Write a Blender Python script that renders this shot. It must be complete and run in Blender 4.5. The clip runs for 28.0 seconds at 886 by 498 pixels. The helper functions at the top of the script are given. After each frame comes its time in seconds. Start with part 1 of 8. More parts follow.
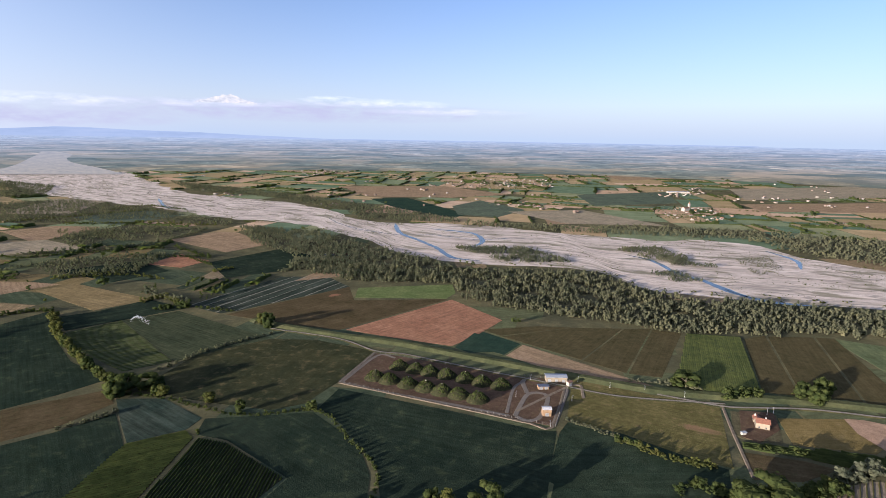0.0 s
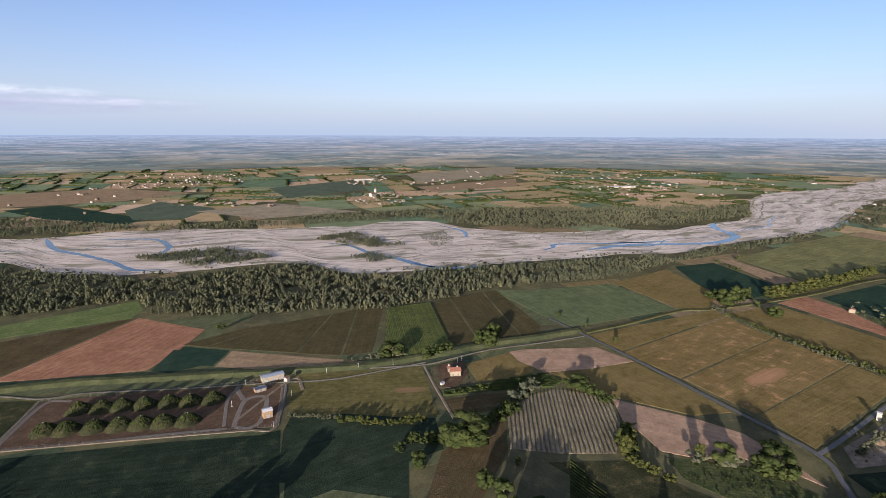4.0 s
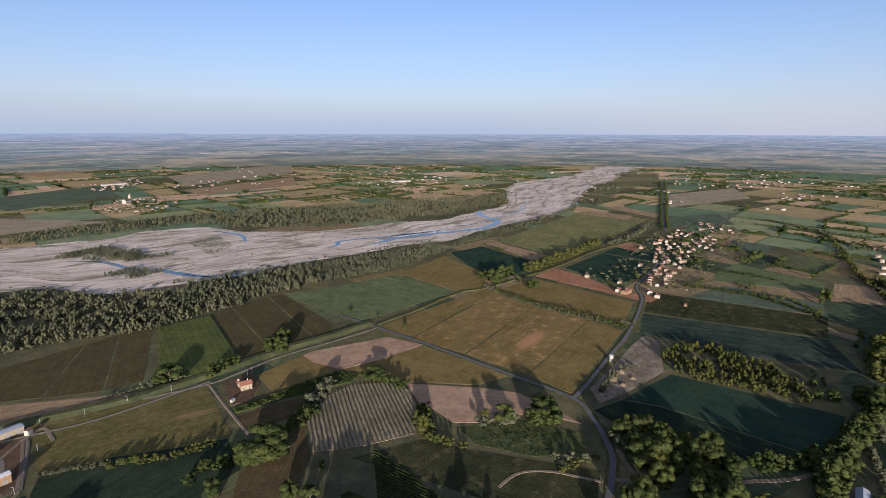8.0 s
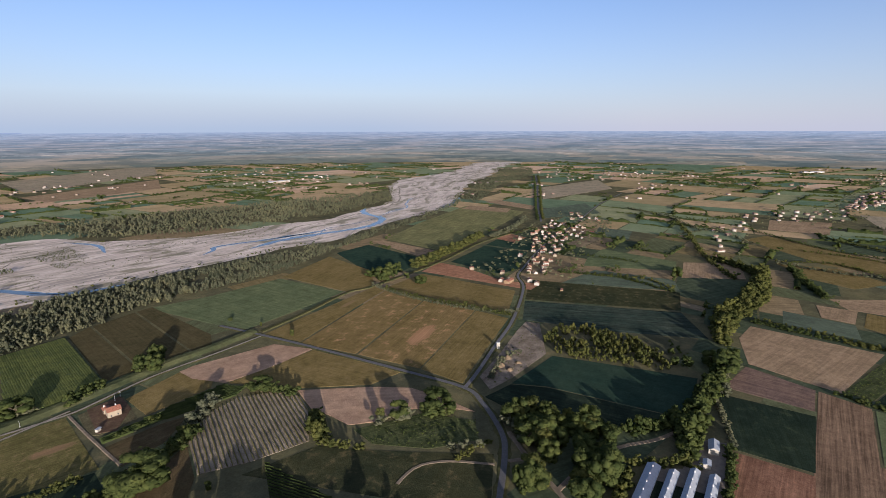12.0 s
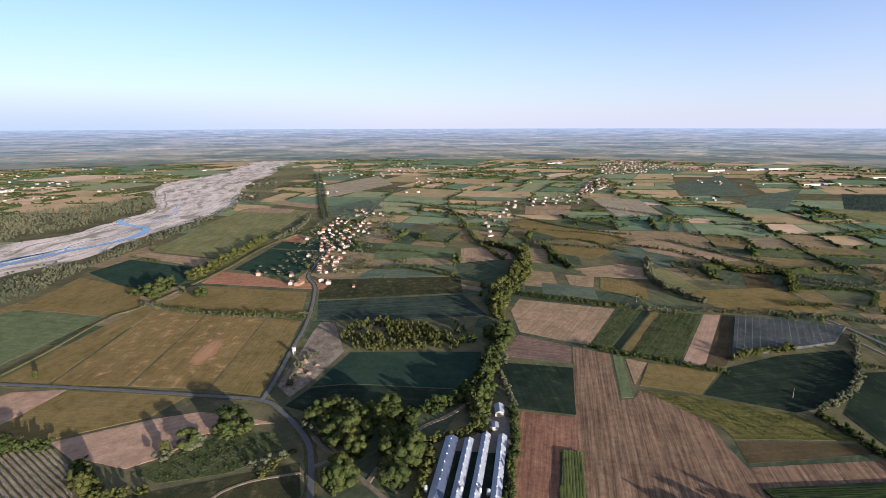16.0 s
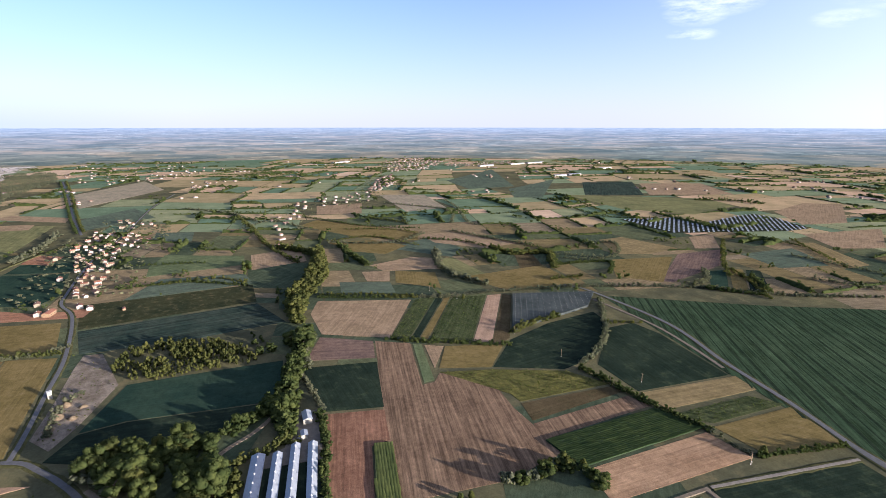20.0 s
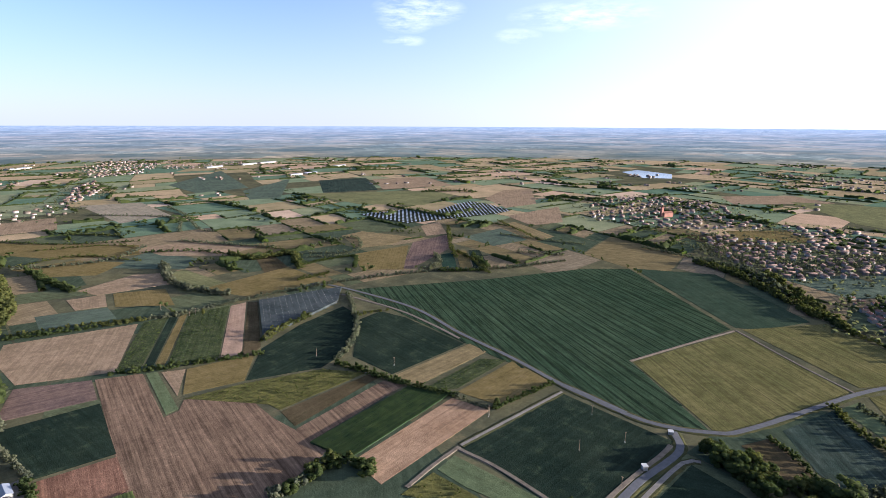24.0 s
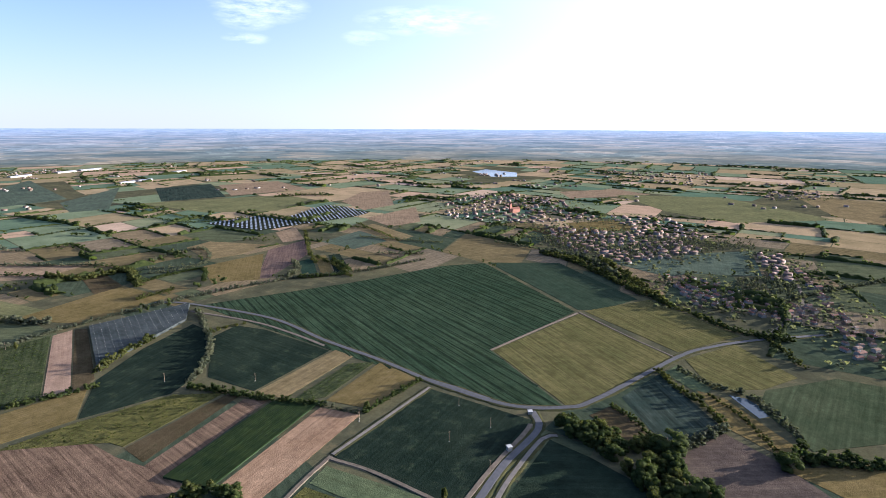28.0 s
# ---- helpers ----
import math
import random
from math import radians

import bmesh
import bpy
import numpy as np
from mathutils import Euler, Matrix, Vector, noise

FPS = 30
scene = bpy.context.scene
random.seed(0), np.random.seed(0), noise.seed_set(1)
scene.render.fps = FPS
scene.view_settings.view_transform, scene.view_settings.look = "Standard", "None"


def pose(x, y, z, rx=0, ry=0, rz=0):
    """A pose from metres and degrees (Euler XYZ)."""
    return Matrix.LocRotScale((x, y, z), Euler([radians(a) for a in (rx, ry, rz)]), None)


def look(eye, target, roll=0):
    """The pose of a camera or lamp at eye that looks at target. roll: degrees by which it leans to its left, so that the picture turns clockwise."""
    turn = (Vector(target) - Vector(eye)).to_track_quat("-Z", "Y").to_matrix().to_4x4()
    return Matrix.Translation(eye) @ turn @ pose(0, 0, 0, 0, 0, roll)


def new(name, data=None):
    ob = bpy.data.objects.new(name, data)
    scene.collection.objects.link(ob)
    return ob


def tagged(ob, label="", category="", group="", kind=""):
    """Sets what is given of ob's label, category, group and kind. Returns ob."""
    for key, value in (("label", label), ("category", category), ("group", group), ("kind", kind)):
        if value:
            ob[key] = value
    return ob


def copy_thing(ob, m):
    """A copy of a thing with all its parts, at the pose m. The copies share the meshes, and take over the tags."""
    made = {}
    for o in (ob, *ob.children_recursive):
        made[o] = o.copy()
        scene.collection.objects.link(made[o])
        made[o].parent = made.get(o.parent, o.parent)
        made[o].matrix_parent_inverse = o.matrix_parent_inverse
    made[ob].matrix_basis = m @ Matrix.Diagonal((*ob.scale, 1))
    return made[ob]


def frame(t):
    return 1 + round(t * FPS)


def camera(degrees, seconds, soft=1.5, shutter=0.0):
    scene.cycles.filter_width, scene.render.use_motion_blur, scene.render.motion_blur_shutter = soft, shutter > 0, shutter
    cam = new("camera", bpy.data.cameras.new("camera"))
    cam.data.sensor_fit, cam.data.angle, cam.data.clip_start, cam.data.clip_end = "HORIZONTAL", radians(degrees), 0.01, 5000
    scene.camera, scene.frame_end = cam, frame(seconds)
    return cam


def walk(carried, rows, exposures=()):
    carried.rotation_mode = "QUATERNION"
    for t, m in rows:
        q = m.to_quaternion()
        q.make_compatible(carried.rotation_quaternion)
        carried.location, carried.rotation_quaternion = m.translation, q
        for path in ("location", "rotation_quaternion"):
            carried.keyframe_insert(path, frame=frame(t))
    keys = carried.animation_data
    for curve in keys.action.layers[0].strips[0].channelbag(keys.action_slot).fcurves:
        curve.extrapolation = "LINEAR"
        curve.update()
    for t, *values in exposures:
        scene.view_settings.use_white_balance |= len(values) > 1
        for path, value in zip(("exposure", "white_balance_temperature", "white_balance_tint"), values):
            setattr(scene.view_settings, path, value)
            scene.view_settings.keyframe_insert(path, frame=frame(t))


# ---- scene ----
H = 220.0
cam = camera(78.99, 28.0, soft=0.6)
PATH = [
    (0.0, pose(0, 0, H, 78.32, -0.95, -0.00)),
    (0.5, pose(0, 0, H, 78.29, -0.91, -2.41)),
    (1.0, pose(0, 0, H, 78.24, -0.81, -5.13)),
    (1.5, pose(0, 0, H, 78.18, -0.75, -8.75)),
    (2.0, pose(0, 0, H, 78.09, -0.52, -13.48)),
    (2.5, pose(0, 0, H, 78.02, -0.54, -18.93)),
    (3.0, pose(0, 0, H, 77.95, -0.38, -23.84)),
    (3.5, pose(0, 0, H, 77.87, -0.27, -28.08)),
    (5.5, pose(0, 0, H, 77.67, -0.04, -42.76)),
    (6.0, pose(0, 0, H, 77.61, -0.04, -46.28)),
    (6.5, pose(0, 0, H, 77.56, -0.03, -49.06)),
    (7.0, pose(0, 0, H, 77.54, 0.01, -51.48)),
    (7.5, pose(0, 0, H, 77.54, 0.07, -53.44)),
    (8.0, pose(0, 0, H, 77.58, -0.09, -55.08)),
    (8.5, pose(0, 0, H, 77.50, 0.10, -56.67)),
    (9.0, pose(0, 0, H, 77.47, 0.11, -57.64)),
    (9.5, pose(0, 0, H, 77.46, 0.11, -58.76)),
    (10.0, pose(0, 0, H, 77.45, 0.16, -60.07)),
    (10.5, pose(0, 0, H, 77.41, 0.14, -61.66)),
    (11.0, pose(0, 0, H, 77.35, 0.06, -63.35)),
    (11.5, pose(0, 0, H, 77.31, 0.11, -65.23)),
    (12.0, pose(0, 0, H, 77.31, 0.17, -67.48)),
    (12.5, pose(0, 0, H, 77.28, 0.13, -69.81)),
    (14.5, pose(0, 0, H, 77.12, 0.11, -80.69)),
    (15.0, pose(0, 0, H, 77.14, 0.07, -83.58)),
    (15.5, pose(0, 0, H, 77.08, 0.07, -86.82)),
    (16.0, pose(0, 0, H, 77.02, 0.14, -90.28)),
    (16.5, pose(0, 0, H, 77.00, 0.02, -93.72)),
    (17.0, pose(0, 0, H, 76.94, -0.01, -97.37)),
    (17.5, pose(0, 0, H, 76.93, -0.04, -99.76)),
    (18.0, pose(0, 0, H, 76.94, -0.03, -101.65)),
    (18.5, pose(0, 0, H, 76.96, -0.03, -103.72)),
    (19.0, pose(0, 0, H, 76.96, -0.02, -106.11)),
    (19.5, pose(0, 0, H, 76.97, 0.01, -109.07)),
    (20.0, pose(0, 0, H, 76.91, -0.01, -112.41)),
    (20.5, pose(0, 0, H, 76.90, -0.06, -115.88)),
    (21.0, pose(0, 0, H, 76.86, -0.03, -119.22)),
    (21.5, pose(0, 0, H, 76.84, -0.05, -122.75)),
    (23.5, pose(0, 0, H, 76.81, -0.24, -136.06)),
    (24.0, pose(0, 0, H, 76.82, -0.27, -139.83)),
    (24.5, pose(0, 0, H, 76.84, -0.29, -143.21)),
    (25.0, pose(0, 0, H, 76.85, -0.26, -146.03)),
    (25.5, pose(0, 0, H, 76.91, -0.25, -147.80)),
    (26.0, pose(0, 0, H, 76.99, -0.26, -149.41)),
    (26.5, pose(0, 0, H, 76.99, -0.17, -151.14)),
    (27.0, pose(0, 0, H, 77.01, -0.15, -152.59)),
    (27.5, pose(0, 0, H, 77.04, -0.13, -153.86)),
    (28.0, pose(0, 0, H, 77.09, -0.25, -155.01)),
]
walk(cam, PATH, ((0, 1.95, 5780, 12), (3, 1.81, 5820, 12), (6, 1.61, 5800, 12), (11, 1.53, 5800, 12), (14, 1.81, 5780, 12), (17, 2.07, 5740, 12), (21, 2.21, 5580, 12), (24, 2.21, 5390, 12), (28, 2.26, 5320, 12)))

# ---- light: low evening sun behind the first view, blue sky with a few small clouds ----
SUN_AZ, SUN_EL = radians(218.7), radians(9)
SKY = 0.92  # how bright the clear evening sky is beside the sun
world = bpy.data.worlds.new("world")
scene.world = world
world.use_nodes = True
wn, wl = world.node_tree.nodes, world.node_tree.links
wn.clear()
sky = wn.new("ShaderNodeTexSky")
sky.sky_type, sky.sun_disc = "NISHITA", False
sky.sun_elevation, sky.sun_rotation = SUN_EL, radians(90) - SUN_AZ
sky.altitude, sky.air_density, sky.dust_density, sky.ozone_density = 200, 1.0, 0.6, 2.0
back = wn.new("ShaderNodeBackground")
back.inputs["Strength"].default_value = 0.05
wout = wn.new("ShaderNodeOutputWorld")
wcoord = wn.new("ShaderNodeTexCoord")


def wmath(op, a, b=None):
    n = wn.new("ShaderNodeMath")
    n.operation = op
    for i, v in enumerate((a, b)):
        if v is None:
            continue
        if isinstance(v, (int, float)):
            n.inputs[i].default_value = v
        else:
            wl.new(v, n.inputs[i])
    return n.outputs[0]


wsep = wn.new("ShaderNodeSeparateXYZ")
wl.new(wcoord.outputs["Generated"], wsep.inputs[0])
w_az = wmath("ARCTAN2", wsep.outputs[1], wsep.outputs[0])
w_el = wmath("ARCSINE", wsep.outputs[2])
wcomb = wn.new("ShaderNodeCombineXYZ")
wl.new(wmath("MULTIPLY", w_az, 9.0), wcomb.inputs[0])
wl.new(wmath("MULTIPLY", w_el, 34.0), wcomb.inputs[1])
wnoise = wn.new("ShaderNodeTexNoise")
wnoise.inputs["Scale"].default_value, wnoise.inputs["Detail"].default_value = 2.2, 7.0
wnoise.inputs["Roughness"].default_value = 0.62
wl.new(wcomb.outputs[0], wnoise.inputs["Vector"])
cover = bank = None
# azimuth, elevation, half widths (degrees), weight
for az, el, da, de, wt in ((104.6, 2.38, 24.4, 1.15, 0.5), (126.9, 1.33, 13.1, 1.02, 0.5), (114.8, 2.72, 3.3, 0.27, 0.6), (101.2, 3.74, 2.8, 0.25, 0.9), (91.5, 3.13, 2.3, 0.24, 0.6), (98.0, 3.35, 9.0, 0.5, 0.85), (112.0, 3.0, 8.0, 0.45, 0.7), (125.0, 2.7, 9.0, 0.6, 0.7), (90.0, 2.6, 9.0, 0.4, 0.6), (-47.4, 10.77, 4.9, 1.63, 1.0), (-46.0, 7.94, 2.4, 0.6, 0.8), (-63.6, 10.06, 7.7, 1.54, 0.85), (-57.2, 8.42, 2.6, 0.78, 0.6), (-46.2, 10.01, 3.2, 1.51, 0.9)):
    x = wmath("DIVIDE", wmath("SUBTRACT", w_az, radians(az)), radians(da))
    y = wmath("DIVIDE", wmath("SUBTRACT", w_el, radians(el)), radians(de))
    blob = wmath("MULTIPLY", wmath("SUBTRACT", 1.0, wmath("ADD", wmath("MULTIPLY", x, x), wmath("MULTIPLY", y, y))), wt)
    blob = wmath("MAXIMUM", blob, 0.0)
    if wt > 0.55:
        cover = blob if cover is None else wmath("MAXIMUM", cover, blob)
    else:
        bank = blob if bank is None else wmath("MAXIMUM", bank, blob)
puff = wmath("MULTIPLY", cover, wmath("MAXIMUM", wmath("MULTIPLY", wmath("SUBTRACT", wnoise.outputs[0], 0.40), 2.6), 0.0))
puff = wmath("MINIMUM", puff, 0.75)
veil = wmath("MINIMUM", wmath("MULTIPLY", bank, wmath("MAXIMUM", wmath("MULTIPLY", wmath("SUBTRACT", wnoise.outputs[0], 0.28), 5.5), 0.0)), 0.85)
# a clear sky whitens evenly towards the horizon with the moisture in the air
band = wmath("POWER", wmath("SUBTRACT", 1.0, wmath("MINIMUM", wmath("MAXIMUM", w_el, 0.0), 1.0)), 5.5)
hz = wn.new("ShaderNodeMix")
hz.data_type = "RGBA"
wl.new(wmath("MULTIPLY", band, 0.72), hz.inputs["Factor"])
tint = wn.new("ShaderNodeMix")
tint.data_type, tint.blend_type = "RGBA", "MULTIPLY"
tint.inputs["Factor"].default_value = 1.0
tint.inputs["B"].default_value = (0.885 * SKY, 0.97 * SKY, 1.26 * SKY, 1)
wl.new(sky.outputs[0], tint.inputs["A"])
wl.new(tint.outputs["Result"], hz.inputs["A"])
hz.inputs["B"].default_value = (5.0 * SKY, 4.9 * SKY, 5.7 * SKY, 1)
# forward-scattered light round the low sun
wdot = wn.new("ShaderNodeVectorMath")
wdot.operation = "DOT_PRODUCT"
wdot.inputs[1].default_value = (math.cos(SUN_AZ) * math.cos(SUN_EL), math.sin(SUN_AZ) * math.cos(SUN_EL), math.sin(SUN_EL))
wl.new(wcoord.outputs["Generated"], wdot.inputs[0])
aura = wn.new("ShaderNodeMix")
aura.data_type = "RGBA"
wl.new(wmath("MINIMUM", wmath("MULTIPLY", wmath("POWER", wmath("MAXIMUM", wmath("DIVIDE", wmath("ADD", wdot.outputs["Value"], 0.45), 1.45), 0.0), 2.2), 1.2), 1.0), aura.inputs["Factor"])
wl.new(hz.outputs["Result"], aura.inputs["A"])
aura.inputs["B"].default_value = (9.0 * SKY, 8.8 * SKY, 9.0 * SKY, 1)
# the bluish shadow layer of dusk along the horizon opposite the sun
wside = wn.new("ShaderNodeVectorMath")
wside.operation = "DOT_PRODUCT"
wside.inputs[1].default_value = (math.cos(radians(72)), math.sin(radians(72)), 0)
wl.new(wcoord.outputs["Generated"], wside.inputs[0])
away = wmath("MINIMUM", wmath("MAXIMUM", wmath("DIVIDE", wmath("SUBTRACT", wside.outputs["Value"], 0.35), 0.4), 0.0), 1.0)
layer = wmath("MAXIMUM", wmath("SUBTRACT", 1.0, wmath("DIVIDE", wmath("MAXIMUM", w_el, 0.0), radians(3.4))), 0.0)
dusk = wn.new("ShaderNodeMix")
dusk.data_type = "RGBA"
wl.new(wmath("MULTIPLY", wmath("MULTIPLY", away, layer), 0.7), dusk.inputs["Factor"])
wl.new(aura.outputs["Result"], dusk.inputs["A"])
dusk.inputs["B"].default_value = (3.1 * SKY, 3.8 * SKY, 4.7 * SKY, 1)
low = wn.new("ShaderNodeMix")
low.data_type = "RGBA"
wl.new(veil, low.inputs["Factor"])
wl.new(dusk.outputs["Result"], low.inputs["A"])
low.inputs["B"].default_value = (3.55 * SKY, 3.4 * SKY, 4.35 * SKY, 1)
cl = wn.new("ShaderNodeMix")
cl.data_type = "RGBA"
wl.new(puff, cl.inputs["Factor"])
wl.new(low.outputs["Result"], cl.inputs["A"])
cl.inputs["B"].default_value = (7.4 * SKY, 7.1 * SKY, 7.3 * SKY, 1)
wl.new(cl.outputs["Result"], back.inputs["Color"])
wl.new(back.outputs[0], wout.inputs["Surface"])

sun = new("sun", bpy.data.lights.new("sun", "SUN"))
sun.data.energy, sun.data.angle, sun.data.color = 5.0, radians(0.6), (1.0, 0.83, 0.64)
sun.matrix_world = look((0, 0, 900), (math.cos(SUN_AZ) * -1000, math.sin(SUN_AZ) * -1000, 900 - 1000 * math.tan(SUN_EL)))


# ---- materials ----
def nodes_of(m):
    m.use_nodes = True
    t = m.node_tree
    return t.nodes, t.links, t.nodes["Principled BSDF"]


def noise_node(n, l, scale, detail=4.0, rough=0.6, coord=None):
    k = n.new("ShaderNodeTexNoise")
    k.inputs["Scale"].default_value, k.inputs["Detail"].default_value, k.inputs["Roughness"].default_value = scale, detail, rough
    if coord is not None:
        l.new(coord, k.inputs["Vector"])
    return k.outputs[0]


def ramp_node(n, l, fac, stops):
    r = n.new("ShaderNodeValToRGB")
    e = r.color_ramp.elements
    while len(e) < len(stops):
        e.new(0.5)
    for el, (p, c) in zip(e, stops):
        el.position, el.color = p, (*c, 1)
    l.new(fac, r.inputs[0])
    return r.outputs[0]


def mix_node(n, l, fac, a, b, blend="MIX"):
    k = n.new("ShaderNodeMix")
    k.data_type, k.blend_type = "RGBA", blend
    for sock, v in ((k.inputs["Factor"], fac), (k.inputs["A"], a), (k.inputs["B"], b)):
        if isinstance(v, (int, float)):
            sock.default_value = v
        elif isinstance(v, tuple):
            sock.default_value = (*v, 1)
        else:
            l.new(v, sock)
    return k.outputs["Result"]


def bump_node(n, l, height, strength, distance, bsdf):
    b = n.new("ShaderNodeBump")
    b.inputs["Strength"].default_value, b.inputs["Distance"].default_value = strength, distance
    l.new(height, b.inputs["Height"])
    l.new(b.outputs[0], bsdf.inputs["Normal"])


def world_xy(n):
    return n.new("ShaderNodeNewGeometry").outputs["Position"]


def mul(c, k):
    return tuple(min(1.0, v * k) for v in c)


def hazed(c):
    """A crop or soil colour with haze put in as slight greying, the green crops most."""
    g, k = sum(c) / 3, 0.24 if c[1] > c[0] else 0.04
    return tuple(min(1.0, (v * (1 - k) + g * k) * 0.86) for v in c)


_cache = {}


def soil(name, base, second, patch=40.0, grain=1.2, row=None, row_gap=2.0, row_mix=0.35, bump=0.5, third=None, spots=()):
    """Ground or crop: two colours in broad patches, a fine grain, and sown rows running at an angle (degrees)."""
    key = (name, None if row is None else round(row / 4))
    if key in _cache:
        return _cache[key]
    m = bpy.data.materials.new(name)
    n, l, b = nodes_of(m)
    base, second, third = (c and hazed(c) for c in (base, second, third))
    pos = world_xy(n)
    big = noise_node(n, l, 1.0 / patch, 5.0, 0.6, pos)
    fine = noise_node(n, l, 1.0 / grain, 3.0, 0.7, pos)
    mid = noise_node(n, l, 1.0 / (patch * 0.22), 4.0, 0.65, pos)
    col = ramp_node(n, l, big, [(0.36, base), (0.64, second)])
    if third:
        col = mix_node(n, l, ramp_node(n, l, mid, [(0.55, (0, 0, 0)), (0.72, (0.8, 0.8, 0.8))]), col, third)
    col = mix_node(n, l, 0.55, col, ramp_node(n, l, mid, [(0.3, (0.6, 0.6, 0.6)), (0.7, (1.3, 1.3, 1.3))]), "MULTIPLY")
    col = mix_node(n, l, 0.32, col, ramp_node(n, l, fine, [(0.3, (0.55, 0.55, 0.55)), (0.7, (1.4, 1.4, 1.4))]), "MULTIPLY")
    blotch = noise_node(n, l, 1.0 / 3.6, 3.0, 0.7, pos)
    col = mix_node(n, l, 0.28, col, ramp_node(n, l, blotch, [(0.32, (0.54, 0.56, 0.54)), (0.68, (1.30, 1.28, 1.24))]), "MULTIPLY")
    # soft-edged worn places: x, y, half length, half width, turn, colour
    for x, y, rx, ry, turn, c in spots:
        mp = n.new("ShaderNodeMapping")
        mp.vector_type = "TEXTURE"
        mp.inputs["Location"].default_value, mp.inputs["Rotation"].default_value, mp.inputs["Scale"].default_value = (x, y, 0), (0, 0, radians(turn)), (rx, ry, 1000)
        l.new(pos, mp.inputs["Vector"])
        far = n.new("ShaderNodeVectorMath")
        far.operation = "LENGTH"
        l.new(mp.outputs[0], far.inputs[0])
        edge = n.new("ShaderNodeMath")
        edge.operation = "ADD"
        l.new(far.outputs["Value"], edge.inputs[0])
        l.new(mid, edge.inputs[1])
        col = mix_node(n, l, ramp_node(n, l, edge.outputs[0], [(0.75, (0.85, 0.85, 0.85)), (1.0, (0.4, 0.4, 0.4)), (1.45, (0, 0, 0))]), col, hazed(c))
    h = fine
    if row is not None:
        mp = n.new("ShaderNodeMapping")
        mp.inputs["Rotation"].default_value = (0, 0, radians(-row))
        l.new(pos, mp.inputs["Vector"])
        st = n.new("ShaderNodeVectorMath")
        st.operation = "MULTIPLY"
        st.inputs[1].default_value = (0.012, 1.0 / row_gap, 0)
        l.new(mp.outputs[0], st.inputs[0])
        lines = noise_node(n, l, 1.0, 3.0, 0.75, st.outputs[0])
        col = mix_node(n, l, row_mix, col, ramp_node(n, l, lines, [(0.34, (0.45, 0.45, 0.45)), (0.5, (1, 1, 1)), (0.66, (1.6, 1.6, 1.6))]), "MULTIPLY")
    l.new(col, b.inputs["Base Color"])
    b.inputs["Roughness"].default_value = 0.95
    b.inputs["Specular IOR Level"].default_value = 0.0
    bump_node(n, l, h, bump, 0.6, b)
    _cache[key] = m
    return m


def leafy(name, dark, light, trans=0.5):
    m = bpy.data.materials.new(name)
    n, l, b = nodes_of(m)
    g = n.new("ShaderNodeNewGeometry")
    pos = g.outputs["Position"]
    rnd = n.new("ShaderNodeObjectInfo").outputs["Random"]
    mid = noise_node(n, l, 0.16, 3.0, 0.6, pos)
    isl = g.outputs["Random Per Island"]
    grove = noise_node(n, l, 0.028, 4.0, 0.7, pos)
    col = ramp_node(n, l, mid, [(0.3, dark), (0.7, light)])
    col = mix_node(n, l, 0.75, col, ramp_node(n, l, grove, [(0.32, (0.62, 0.70, 0.72)), (0.5, (1, 1, 1)), (0.66, (1.28, 1.22, 1.1)), (0.78, (1.45, 1.2, 0.85))]), "MULTIPLY")
    col = mix_node(n, l, 0.6, col, ramp_node(n, l, isl, [(0.0, (0.70, 0.75, 0.70)), (1.0, (1.28, 1.22, 1.15))]), "MULTIPLY")
    col = mix_node(n, l, 0.6, col, ramp_node(n, l, rnd, [(0.0, (0.82, 0.86, 0.86)), (1.0, (1.12, 1.08, 1.0))]), "MULTIPLY")
    l.new(col, b.inputs["Base Color"])
    b.inputs["Roughness"].default_value = 0.8
    b.inputs["Specular IOR Level"].default_value = 0.02
    bump_node(n, l, noise_node(n, l, 2.0, 2.0, 0.6, pos), 0.4, 0.3, b)
    # leaves let part of the sunlight through
    tr = n.new("ShaderNodeBsdfTranslucent")
    l.new(mix_node(n, l, 1.0, col, (1.35, 1.45, 0.75), "MULTIPLY"), tr.inputs["Color"])
    mx = n.new("ShaderNodeMixShader")
    mx.inputs[0].default_value = trans
    l.new(b.outputs[0], mx.inputs[1])
    l.new(tr.outputs[0], mx.inputs[2])
    l.new(mx.outputs[0], n["Material Output"].inputs["Surface"])
    return m


def plain(name, base, rough=0.7, metal=0.0, var=0.25, scale=0.8, bump=0.1):
    m = bpy.data.materials.new(name)
    n, l, b = nodes_of(m)
    pos = world_xy(n)
    a = noise_node(n, l, scale, 5.0, 0.65, pos)
    c = noise_node(n, l, scale * 9, 3.0, 0.6, pos)
    rnd = n.new("ShaderNodeObjectInfo").outputs["Random"]
    col = mix_node(n, l, 1.0, base, ramp_node(n, l, a, [(0.3, (1 - var,) * 3), (0.7, (1 + var,) * 3)]), "MULTIPLY")
    col = mix_node(n, l, 1.0, col, ramp_node(n, l, c, [(0.3, (1 - var * 0.5,) * 3), (0.7, (1 + var * 0.5,) * 3)]), "MULTIPLY")
    col = mix_node(n, l, 1.0, col, ramp_node(n, l, rnd, [(0.0, (1 - var * 0.6,) * 3), (1.0, (1 + var * 0.4,) * 3)]), "MULTIPLY")
    l.new(col, b.inputs["Base Color"])
    b.inputs["Roughness"].default_value, b.inputs["Metallic"].default_value = rough, metal
    b.inputs["Specular IOR Level"].default_value = 0.5 if rough < 0.6 else 0.15
    if bump:
        bump_node(n, l, c, bump, 0.05, b)
    return m


